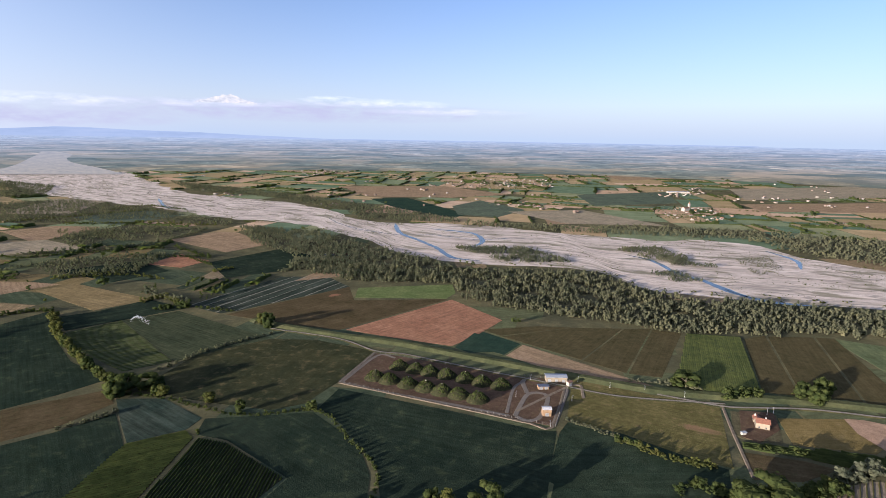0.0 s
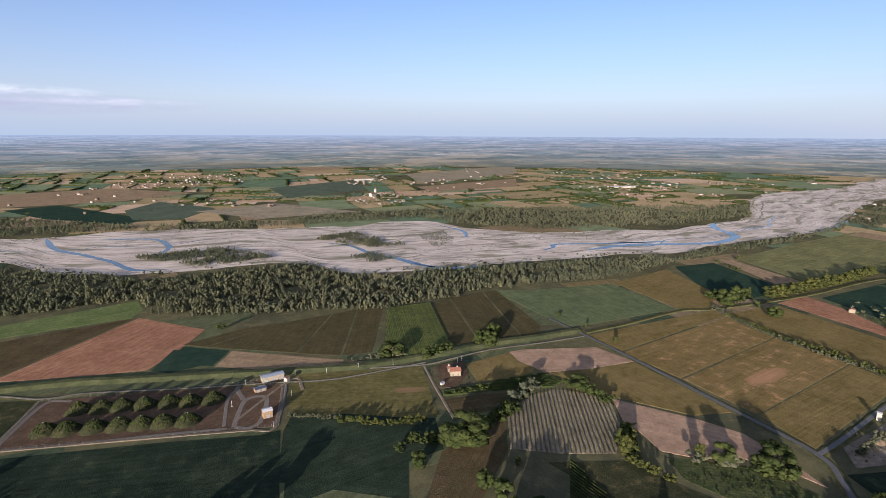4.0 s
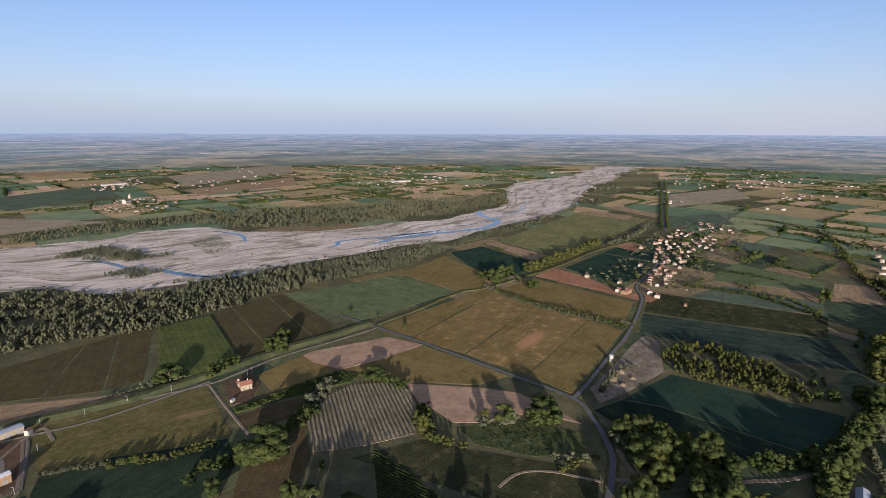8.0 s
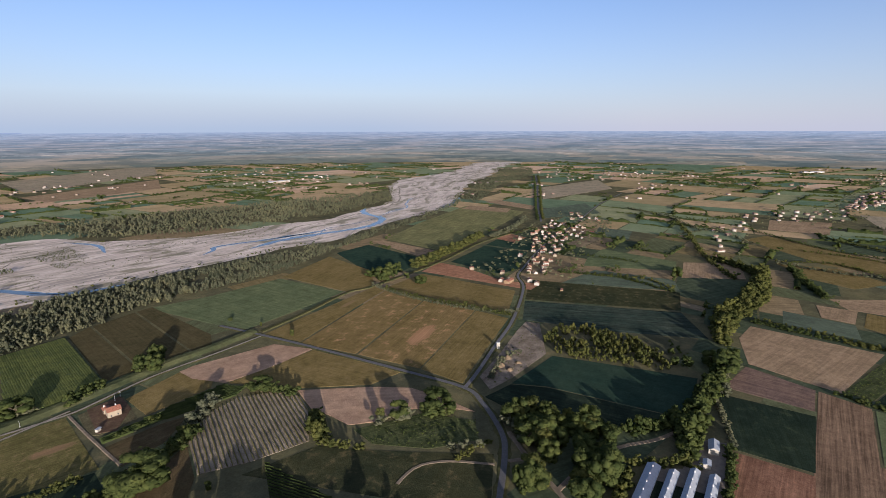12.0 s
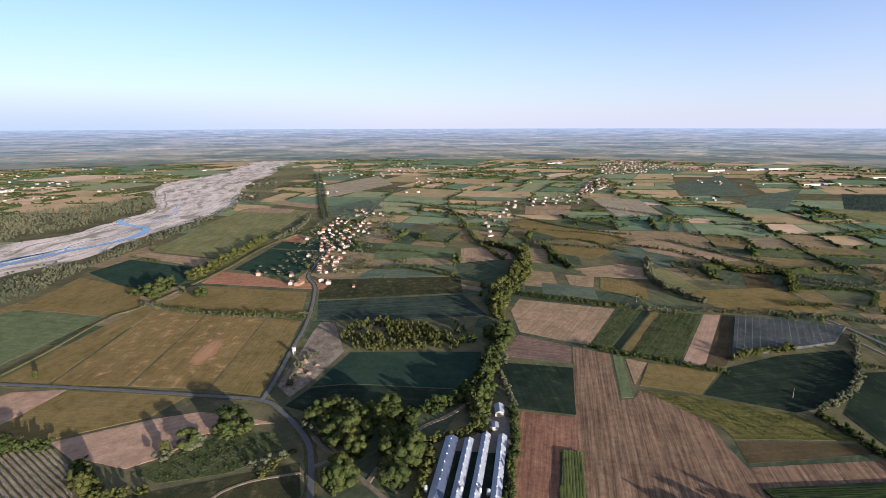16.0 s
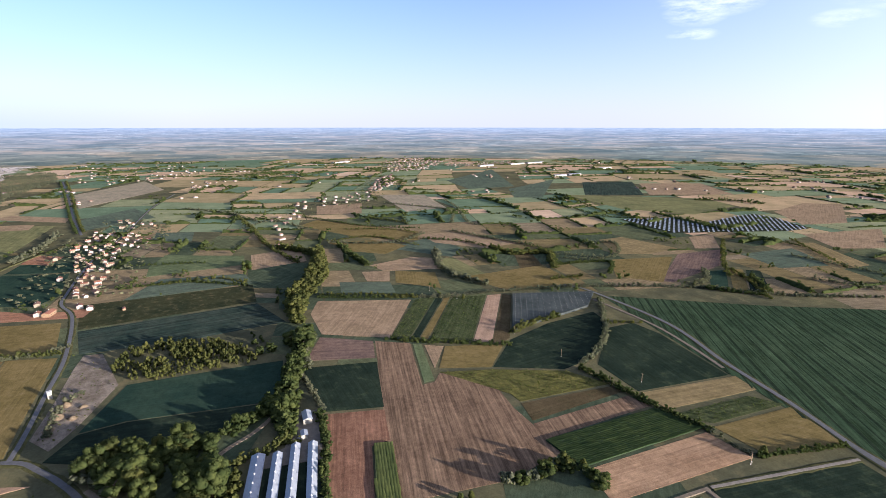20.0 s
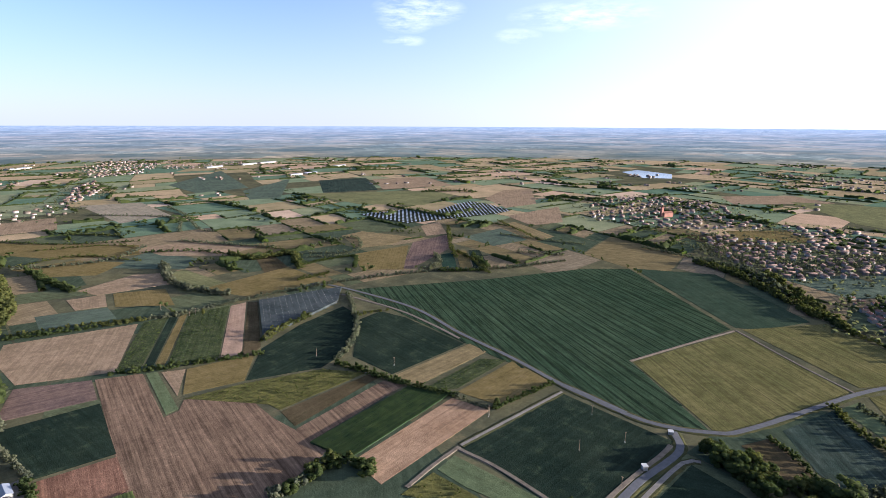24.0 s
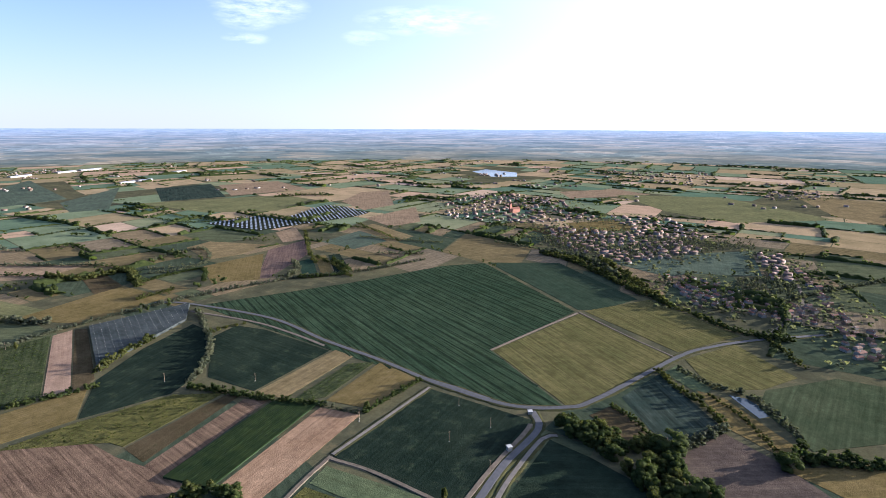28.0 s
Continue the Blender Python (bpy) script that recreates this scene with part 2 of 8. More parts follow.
M_LEAF = [leafy("leaf_willow", (0.0546, 0.0611, 0.0468), (0.122, 0.125, 0.0858)),
          leafy("leaf_oak", (0.0286, 0.0416, 0.0169), (0.065, 0.078, 0.0286)),
          leafy("leaf_poplar", (0.039, 0.0481, 0.0182), (0.091, 0.0936, 0.0325))]
M_BARK = plain("bark", (0.11, 0.085, 0.06), 0.9, 0, 0.3, 2.0, 0.4)
M_ASPHALT = plain("asphalt", (0.0744, 0.0732, 0.0768), 0.85, 0, 0.2, 0.3, 0.15)
M_DIRT = plain("packed_dirt", (0.108, 0.0864, 0.0636), 0.95, 0, 0.3, 0.25, 0.3)
M_GRAVEL_ROAD = plain("gravel_road", (0.15, 0.132, 0.114), 0.95, 0, 0.25, 0.3, 0.3)
M_VERGE = soil("verge_grass", (0.044, 0.050, 0.020), (0.078, 0.072, 0.030), 18, 0.7)
M_WHITE = plain("white_plaster", (0.228, 0.214, 0.192), 0.85, 0, 0.12, 0.5)
M_CREAM = plain("cream_plaster", (0.168, 0.142, 0.108), 0.85, 0, 0.15, 0.5)
M_OCHRE = plain("ochre_plaster", (0.168, 0.114, 0.072), 0.85, 0, 0.18, 0.5)
M_TILE = plain("terracotta_tiles", (0.15, 0.0672, 0.0456), 0.8, 0, 0.3, 0.9, 0.5)
M_TILE_OLD = plain("weathered_roof_tiles", (0.138, 0.0792, 0.0564), 0.85, 0, 0.35, 0.9, 0.5)
M_SHEET = plain("white_sheet_metal", (0.21, 0.225, 0.255), 0.5, 0.2, 0.15, 0.4, 0.1)
M_SHEET_GREY = plain("grey_fibre_cement", (0.34, 0.34, 0.36), 0.8, 0, 0.25, 0.5, 0.2)
M_GLASS = plain("window_dark", (0.03, 0.035, 0.045), 0.12, 0, 0.1, 1.0, 0)
M_WOOD = plain("weathered_wood", (0.20, 0.15, 0.10), 0.85, 0, 0.3, 3.0, 0.3)
M_CONCRETE = plain("concrete", (0.36, 0.35, 0.33), 0.9, 0, 0.2, 0.6, 0.2)
M_STEEL = plain("galvanised_steel", (0.45, 0.46, 0.47), 0.45, 0.8, 0.15, 2.0, 0.05)
# base colour lifted to stand in for the sky mirrored in the glass
M_SOLAR = plain("sky_toned_solar_glass", (0.13, 0.15, 0.18), 0.45, 0.1, 0.25, 0.5, 0)
M_RED = plain("brick_red_paint", (0.27, 0.12, 0.085), 0.7, 0, 0.2, 0.8, 0.1)
M_DARKROOF = plain("dark_panels", (0.05, 0.06, 0.09), 0.35, 0.1, 0.2, 0.5, 0.05)

FIELD_KINDS = {
    # kind: label, height of the crop, colours, row spacing and strength
    # blue in the dark greens is raised to stand in for airlight
    "dark": ("dark green lucerne field, closely mown", 0.25, (0.013, 0.023, 0.0155), (0.022, 0.034, 0.0205), 60, 3.0, 0.35, (0.038, 0.050, 0.022)),
    # the two far kinds carry haze in their base colours
    "fartan": ("distant tan stubble field paled for haze", 0.2, (0.20, 0.17, 0.12), (0.26, 0.215, 0.15), 50, 6.0, 0.3, None),
    "fargreen": ("distant green crop field with blue-grey haze in its colour", 0.3, (0.065, 0.088, 0.058), (0.085, 0.11, 0.07), 60, 6.0, 0.3, None),
    "dark2": ("dark green meadow with mowing marks", 0.2, (0.017, 0.030, 0.018), (0.028, 0.042, 0.024), 50, 6.0, 0.35, None),
    "greendeep": ("deep green even crop field", 0.3, (0.027, 0.047, 0.026), (0.037, 0.057, 0.031), 60, 4.0, 0.3, None),
    "teal": ("deep green young crop field", 0.3, (0.016, 0.038, 0.026), (0.025, 0.049, 0.031), 40, 2.0, 0.15, None),
    "meadow": ("mixed green meadow with dry patches", 0.2, (0.0243, 0.0306, 0.01449), (0.0459, 0.0459, 0.02277), 45, 6.0, 0.2, (0.095, 0.075, 0.037)),
    "brown": ("brownish dry meadow", 0.2, (0.055, 0.043, 0.022), (0.085, 0.064, 0.035), 30, 3.0, 0.25, (0.039, 0.039, 0.018)),
    "stripe": ("dark green field mown in stripes", 0.3, (0.021, 0.037, 0.028), (0.04, 0.054, 0.0392), 40, 5.0, 0.7, None),
    "stripewhite": ("dark field with pale irrigation stripes", 0.3, (0.028, 0.04, 0.0288), (0.044, 0.0544, 0.0384), 40, 9.0, 0.8, None),
    "rowveg": ("vegetable field in bright green rows", 0.3, (0.060, 0.070, 0.026), (0.085, 0.098, 0.034), 30, 3.0, 0.5, None),
    "rowdark": ("dark vegetable field in fine rows", 0.3, (0.034, 0.044, 0.022), (0.050, 0.060, 0.028), 30, 2.0, 0.5, None),
    "vineA": ("vineyard with bright green rows", 0.1, (0.0228, 0.0228, 0.0108), (0.0324, 0.0312, 0.0156), 20, 3.0, 0.3, None),
    "vineB": ("vineyard in dark narrow rows", 0.1, (0.0195, 0.02325, 0.01275), (0.03, 0.03225, 0.018), 20, 3.0, 0.3, None),
    "vinestrip": ("strip of vines in dark green rows", 0.1, (0.040, 0.050, 0.022), (0.06, 0.066, 0.028), 20, 3.0, 0.3, None),
    "darkrow": ("strip of vines in dark green rows", 0.1, (0.040, 0.050, 0.022), (0.06, 0.066, 0.028), 20, 3.0, 0.3, None),
    "ploughrow": ("pale field of young vines in straight rows", 0.1, (0.150, 0.125, 0.095), (0.211, 0.176, 0.132), 35, 3.0, 0.3, None),
    "tan": ("pale tan stubble field", 0.08, (0.198, 0.1408, 0.08624), (0.2508, 0.176, 0.11), 35, 3.5, 0.3, None),
    "pink": ("smooth pinkish bare field", 0.06, (0.252, 0.1645, 0.112), (0.301, 0.203, 0.14), 50, 3.0, 0.2, None),
    "pinkrow": ("harrowed pinkish bare field", 0.06, (0.240, 0.150, 0.088), (0.290, 0.186, 0.113), 30, 2.5, 0.35, None),
    "tanrow": ("harvested tan field with tractor lines", 0.06, (0.122, 0.080, 0.052), (0.160, 0.107, 0.069), 30, 2.6, 0.8, None),
    "tanolive": ("dry olive and tan field", 0.15, (0.15, 0.115, 0.055), (0.20, 0.15, 0.075), 35, 4.0, 0.3, None),
    "red": ("reddish ploughed field", 0.08, (0.212, 0.106, 0.064), (0.264, 0.140, 0.085), 35, 3.0, 0.35, None),
    "redrow": ("reddish ploughed field with furrows", 0.08, (0.144, 0.076, 0.048), (0.187, 0.101, 0.065), 25, 3.0, 0.6, None),
    "purple": ("dull purple-brown ploughed field", 0.08, (0.111, 0.076, 0.064), (0.145, 0.098, 0.076), 30, 3.0, 0.4, None),
    "darkbare": ("dark brown bare field", 0.08, (0.075, 0.058, 0.048), (0.105, 0.08, 0.062), 30, 2.0, 0.3, None),
    "bright": ("bright green clover field", 0.5, (0.085, 0.12, 0.030), (0.12, 0.15, 0.04), 25, 3.0, 0.3, None),
    "green": ("even green grass field", 0.3, (0.080, 0.105, 0.042), (0.105, 0.128, 0.050), 50, 6.0, 0.3, None),
    "greenrow": ("large green field with long tramlines", 0.4, (0.027, 0.050, 0.023), (0.038, 0.063, 0.028), 90, 2.6, 0.85, None),
    "greenolive": ("olive green grass field", 0.3, (0.115, 0.115, 0.052), (0.155, 0.148, 0.066), 60, 6.0, 0.3, None),
    "greenpale": ("pale green hay field", 0.3, (0.046, 0.062, 0.026), (0.066, 0.080, 0.034), 60, 4.0, 0.4, None),
    "olivegreen": ("ripening yellow-green bean field", 0.7, (0.084, 0.077, 0.028), (0.115, 0.099, 0.039), 25, 1.6, 0.35, (0.135, 0.095, 0.051)),
    "olive": ("ripening olive-brown bean field", 0.6, (0.1207, 0.0918, 0.034), (0.1573, 0.1173, 0.04675), 40, 2.0, 0.25, (0.130, 0.097, 0.048)),
    "olivered": ("olive-brown bean field with a reddish bare patch", 0.6, (0.132, 0.0968, 0.03608), (0.1716, 0.1214, 0.05104), 60, 2.0, 0.25, (0.31, 0.175, 0.095)),
    "soyrow": ("ripening olive bean field in rows", 0.7, (0.088, 0.084, 0.030), (0.120, 0.106, 0.040), 40, 2.5, 0.5, None),
    "darksoy": ("dark brownish bean field", 0.6, (0.054, 0.047, 0.023), (0.070, 0.058, 0.029), 35, 3.0, 0.25, None),
    "maize": ("tall bright green maize field", 1.6, (0.061, 0.086, 0.023), (0.081, 0.105, 0.029), 20, 1.5, 0.3, None),
    "maizedark": ("tall dark green maize field", 1.6, (0.023, 0.045, 0.020), (0.035, 0.056, 0.025), 20, 1.5, 0.4, None),
    "shrub": ("uneven green field of low shrubs", 0.4, (0.037, 0.051, 0.016), (0.065, 0.076, 0.025), 14, 3.0, 0.5, (0.087, 0.094, 0.032)),
    "shrubolive": ("weedy olive field with tufts", 0.4, (0.068, 0.068, 0.022), (0.111, 0.102, 0.031), 16, 3.0, 0.4, None),
    "lawn": ("mown grass yard round the house", 0.1, (0.068, 0.062, 0.036), (0.096, 0.084, 0.048), 12, 3.0, 0.2, None),
    "gravel": ("bare gravelly ground with spoil heaps", 0.06, (0.115, 0.092, 0.07), (0.22, 0.18, 0.145), 12, 3.0, 0.1, (0.10, 0.095, 0.05)),
    "net": ("orchard under grey hail nets with posts", 2.6, (0.040, 0.050, 0.050), (0.06, 0.07, 0.07), 30, 4.0, 0.3, None),
    "pond": ("small still pond reflecting the sky", 0.05, (0.02, 0.03, 0.035), (0.03, 0.04, 0.045), 30, 4.0, 0.1, None),
}


# ---- mesh helpers ----


def mesh_np(name, verts, faces, mat, smooth=False):
    """A mesh from arrays of vertices and of equal-sided faces."""
    v, f = np.asarray(verts, dtype=np.float32).reshape(-1, 3), np.asarray(faces, dtype=np.int32)
    me = bpy.data.meshes.new(name)
    me.vertices.add(len(v))
    me.vertices.foreach_set("co", v.ravel())
    me.loops.add(f.size)
    me.loops.foreach_set("vertex_index", f.ravel())
    me.polygons.add(len(f))
    me.polygons.foreach_set("loop_start", np.arange(0, f.size, f.shape[1], dtype=np.int32))
    if smooth:
        me.polygons.foreach_set("use_smooth", np.ones(len(f), dtype=bool))
    me.update(calc_edges=True)
    me.validate()
    if mat:
        me.materials.append(mat)
    return me


def part(name, bm, mat, parent=None, label=""):
    """Links a bmesh as one mesh object under a thing or part."""
    me = bpy.data.meshes.new(name)
    bm.normal_update()
    bm.to_mesh(me)
    bm.free()
    me.materials.append(mat)
    ob = new(name, me)
    ob.parent = parent
    if label:
        ob["label"] = label
    return ob


def box(bm, x0, y0, z0, x1, y1, z1, m=None):
    r = bmesh.ops.create_cube(bm, size=1, matrix=Matrix.LocRotScale(((x0 + x1) / 2, (y0 + y1) / 2, (z0 + z1) / 2), None, (x1 - x0, y1 - y0, z1 - z0)))
    if m:
        bmesh.ops.transform(bm, matrix=m, verts=r["verts"])
    return r["verts"]


def cyl(bm, r0, r1, z0, z1, x=0, y=0, seg=8):
    r = bmesh.ops.create_cone(bm, cap_ends=True, segments=seg, radius1=r0, radius2=r1, depth=z1 - z0, matrix=Matrix.Translation((x, y, (z0 + z1) / 2)))
    return r["verts"]


def inside(poly, x, y):
    c, j = False, len(poly) - 1
    for i in range(len(poly)):
        (xi, yi), (xj, yj) = poly[i], poly[j]
        if (yi > y) != (yj > y) and x < (xj - xi) * (y - yi) / (yj - yi) + xi:
            c = not c
        j = i
    return c


def inside_np(poly, x, y):
    c = np.zeros(len(x), dtype=bool)
    j = len(poly) - 1
    for i in range(len(poly)):
        (xi, yi), (xj, yj) = poly[i], poly[j]
        if yi != yj:
            c ^= ((yi > y) != (yj > y)) & (x < (xj - xi) * (y - yi) / (yj - yi) + xi)
        j = i
    return c


def slab(bm, poly, z0, z1):
    """A flat block over a plan outline."""
    top = [bm.verts.new((x, y, z1)) for x, y in poly]
    low = [bm.verts.new((x, y, z0)) for x, y in poly]
    k = len(poly)
    f = bm.faces.new(top)
    f.normal_update()
    if f.normal.z < 0:
        f.normal_flip()
    for i in range(k):
        bm.faces.new((top[i], top[(i + 1) % k], low[(i + 1) % k], low[i]))
    bmesh.ops.triangulate(bm, faces=[f])
    bmesh.ops.recalc_face_normals(bm, faces=bm.faces[:])


def smooth_line(pts, step):
    """A smooth curve through plan points, in even steps."""
    p = [Vector((*q, 0)) for q in pts]
    p = [p[0] * 2 - p[1]] + p + [p[-1] * 2 - p[-2]]
    out = []
    for i in range(1, len(p) - 2):
        a, b, c, d = p[i - 1:i + 3]
        k = max(1, int((c - b).length / step))
        for j in range(k):
            t = j / k
            out.append(0.5 * ((2 * b) + (c - a) * t + (2 * a - 5 * b + 4 * c - d) * t * t + (3 * b - a - 3 * c + d) * t ** 3))
    out.append(p[-2])
    return out


def ribbon(bm, line, width, z0, z1, ragged=0.0, rng=random, skirt=1.3, taper=0):
    """A raised strip along a line, with a slightly ragged edge."""
    prev = None
    for i, q in enumerate(line):
        d = (line[min(i + 1, len(line) - 1)] - line[max(i - 1, 0)]).normalized()
        s = Vector((-d.y, d.x, 0))
        wl_, wr_ = (width / 2 * (1 + rng.uniform(-ragged, ragged)) * min(1.0, (0.4 + min(i, len(line) - 1 - i)) / (taper + 0.4)) for _ in range(2))
        a, b = q + s * wl_, q - s * wr_
        row = [bm.verts.new((a.x + s.x * skirt, a.y + s.y * skirt, z0)), bm.verts.new((a.x, a.y, z1)), bm.verts.new((b.x, b.y, z1)), bm.verts.new((b.x - s.x * skirt, b.y - s.y * skirt, z0))]
        if prev:
            for k in range(3):
                bm.faces.new((prev[k], prev[k + 1], row[k + 1], row[k]))
        prev = row
    bmesh.ops.recalc_face_normals(bm, faces=bm.faces[:])


def row_spans(poly, ang, gap, off=0.5):
    """Segments of parallel lines inside an outline: start, end."""
    c, s = math.cos(ang), math.sin(ang)
    q = [(x * c + y * s, -x * s + y * c) for x, y in poly]
    lo, hi = min(v for _, v in q), max(v for _, v in q)
    y = lo + gap * off
    while y < hi:
        xs = []
        for i in range(len(q)):
            (xa, ya), (xb, yb) = q[i], q[(i + 1) % len(q)]
            if (ya > y) != (yb > y):
                xs.append(xa + (y - ya) / (yb - ya) * (xb - xa))
        xs.sort()
        for a, b in zip(xs[::2], xs[1::2]):
            if b - a > 2:
                yield (a * c - y * s, a * s + y * c), (b * c - y * s, b * s + y * c)
        y += gap


# ---- tree shapes (unit height) ----
def ico(sub):
    bm = bmesh.new()
    bmesh.ops.create_icosphere(bm, subdivisions=sub, radius=1)
    v = np.array([x.co for x in bm.verts])
    f = np.array([[q.index for q in t.verts] for t in bm.faces])
    bm.free()
    return v, f


ICO1, ICO2 = ico(1), ico(2)


def crown(seed, lobes, leaves, slim=1.0, core=ICO1, base=0.22, leaf=0.085, small=1.0):
    """A crown of uneven lobes with many small leaf clumps standing out of them."""
    r = np.random.RandomState(seed)
    vs, fs, k = [], [], 0
    cs = []
    for i in range(lobes):
        hgt = base + 0.12 + (0.80 - base - 0.12) * (i + 0.5) / lobes + r.uniform(-0.06, 0.06)
        spread = 0.24 * slim * (1 - abs(hgt - 0.5) * 0.9)
        a = r.uniform(0, 6.28)
        rad = r.uniform(0.12, 0.20) * small * (1.0 if hgt < 0.75 else 0.75)
        c = np.array([math.cos(a) * spread, math.sin(a) * spread, hgt])
        cs.append((c, rad))
        v = core[0] * (1 + r.uniform(-0.22, 0.22, (len(core[0]), 1))) * np.array([rad * 1.05 * slim ** 0.3, rad * 1.05 * slim ** 0.3, rad]) * 0.9 + c
        vs.append(v)
        fs.append(core[1] + k)
        k += len(v)
    for i in range(leaves):
        c, rad = cs[i % lobes]
        d = r.normal(size=3)
        d[2] = abs(d[2]) * 0.8 - 0.25 * rad
        d /= np.linalg.norm(d)
        p = c + d * rad * r.uniform(0.85, 1.22)
        u = np.cross(d, r.normal(size=3))
        u /= np.linalg.norm(u)
        w = np.cross(d, u) * 0.8 + d * r.uniform(-0.7, 0.7)
        s = leaf * r.uniform(0.6, 1.3)
        q = np.array([p - u * s, p - w * s * 0.7, p + u * s, p + w * s * 0.9])
        vs.append(q)
        fs.append(np.array([[0, 1, 2], [0, 2, 3]]) + k)
        k += 4
    return np.concatenate(vs), np.concatenate(fs)


CROWN_NEAR = [crown(10 + i, 22, 950, (1.25, 1.0, 0.75, 1.4, 0.9)[i], ICO1, -0.03, 0.030, 0.98) for i in range(5)]
CROWN_MID = [crown(30 + i, 8, 70, (1.2, 0.9, 1.3, 0.8)[i], ICO1, 0.0, 0.075, 1.0) for i in range(4)]
CROWN_FAR = [crown(50 + i, 4, 16, (1.2, 0.9, 1.3)[i], ICO1, 0.02, 0.11) for i in range(3)]
CLUMP = [crown(70 + i, 1, 5, 1.6, ICO1, 0.0, 0.2) for i in range(3)]


def flock(name, spots, shapes, mat, seed, wide=1.0):
    """Many trees of one stretch joined: rows of x, y, height."""
    r = np.random.RandomState(seed)
    vs, fs, k = [], [], 0
    for x, y, h in spots:
        v, f = shapes[r.randint(len(shapes))]
        a = r.uniform(0, 6.28)
        c, s = math.cos(a), math.sin(a)
        w = h * r.uniform(0.85, 1.2) * wide
        q = np.empty_like(v)
        q[:, 0] = (v[:, 0] * c - v[:, 1] * s) * w + x
        q[:, 1] = (v[:, 0] * s + v[:, 1] * c) * w + y
        q[:, 2] = v[:, 2] * h
        vs.append(q)
        fs.append(f + k)
        k += len(v)
    if not vs:
        return None
    return new(name, mesh_np(name, np.concatenate(vs), np.concatenate(fs), mat))


def ridges(name, lines, mat, seed):
    """Continuous uneven hedges: rows of x, y, x, y, height, width."""
    r = np.random.RandomState(seed)
    vs, fs, k = [], [], 0
    for xa, ya, xb, yb, h, w in lines:
        d = math.dist((xa, ya), (xb, yb))
        m = max(2, int(d / (2.5 + w * 0.5)))
        t = np.linspace(0, 1, m + 1)
        nx, ny = -(yb - ya) / d, (xb - xa) / d
        o = np.cumsum(r.normal(0, 0.35, m + 1))
        x, y = xa + (xb - xa) * t + nx * o, ya + (yb - ya) * t + ny * o
        hh = h * r.uniform(0.35, 1.25, m + 1)
        hh[r.uniform(0, 1, m + 1) < 0.08] = 0.2
        hw = w * 0.5 * r.uniform(0.6, 1.3, m + 1)
        z0 = np.zeros(m + 1)
        cols = [np.stack([x + nx * hw, y + ny * hw, z0], 1), np.stack([x + nx * hw * 0.8, y + ny * hw * 0.8, hh * 0.65], 1), np.stack([x, y, hh], 1),
                np.stack([x - nx * hw * 0.8, y - ny * hw * 0.8, hh * r.uniform(0.5, 0.8, m + 1)], 1), np.stack([x - nx * hw, y - ny * hw, z0], 1)]
        vs.append(np.stack(cols, 1).reshape(-1, 3))
        i = np.arange(m)[:, None] * 5 + k
        for j in range(4):
            fs.append(np.concatenate([i + j, i + j + 1, i + j + 6, i + j + 5], 1))
        k += 5 * (m + 1)
    return new(name, mesh_np(name, np.concatenate(vs), np.concatenate(fs), mat))


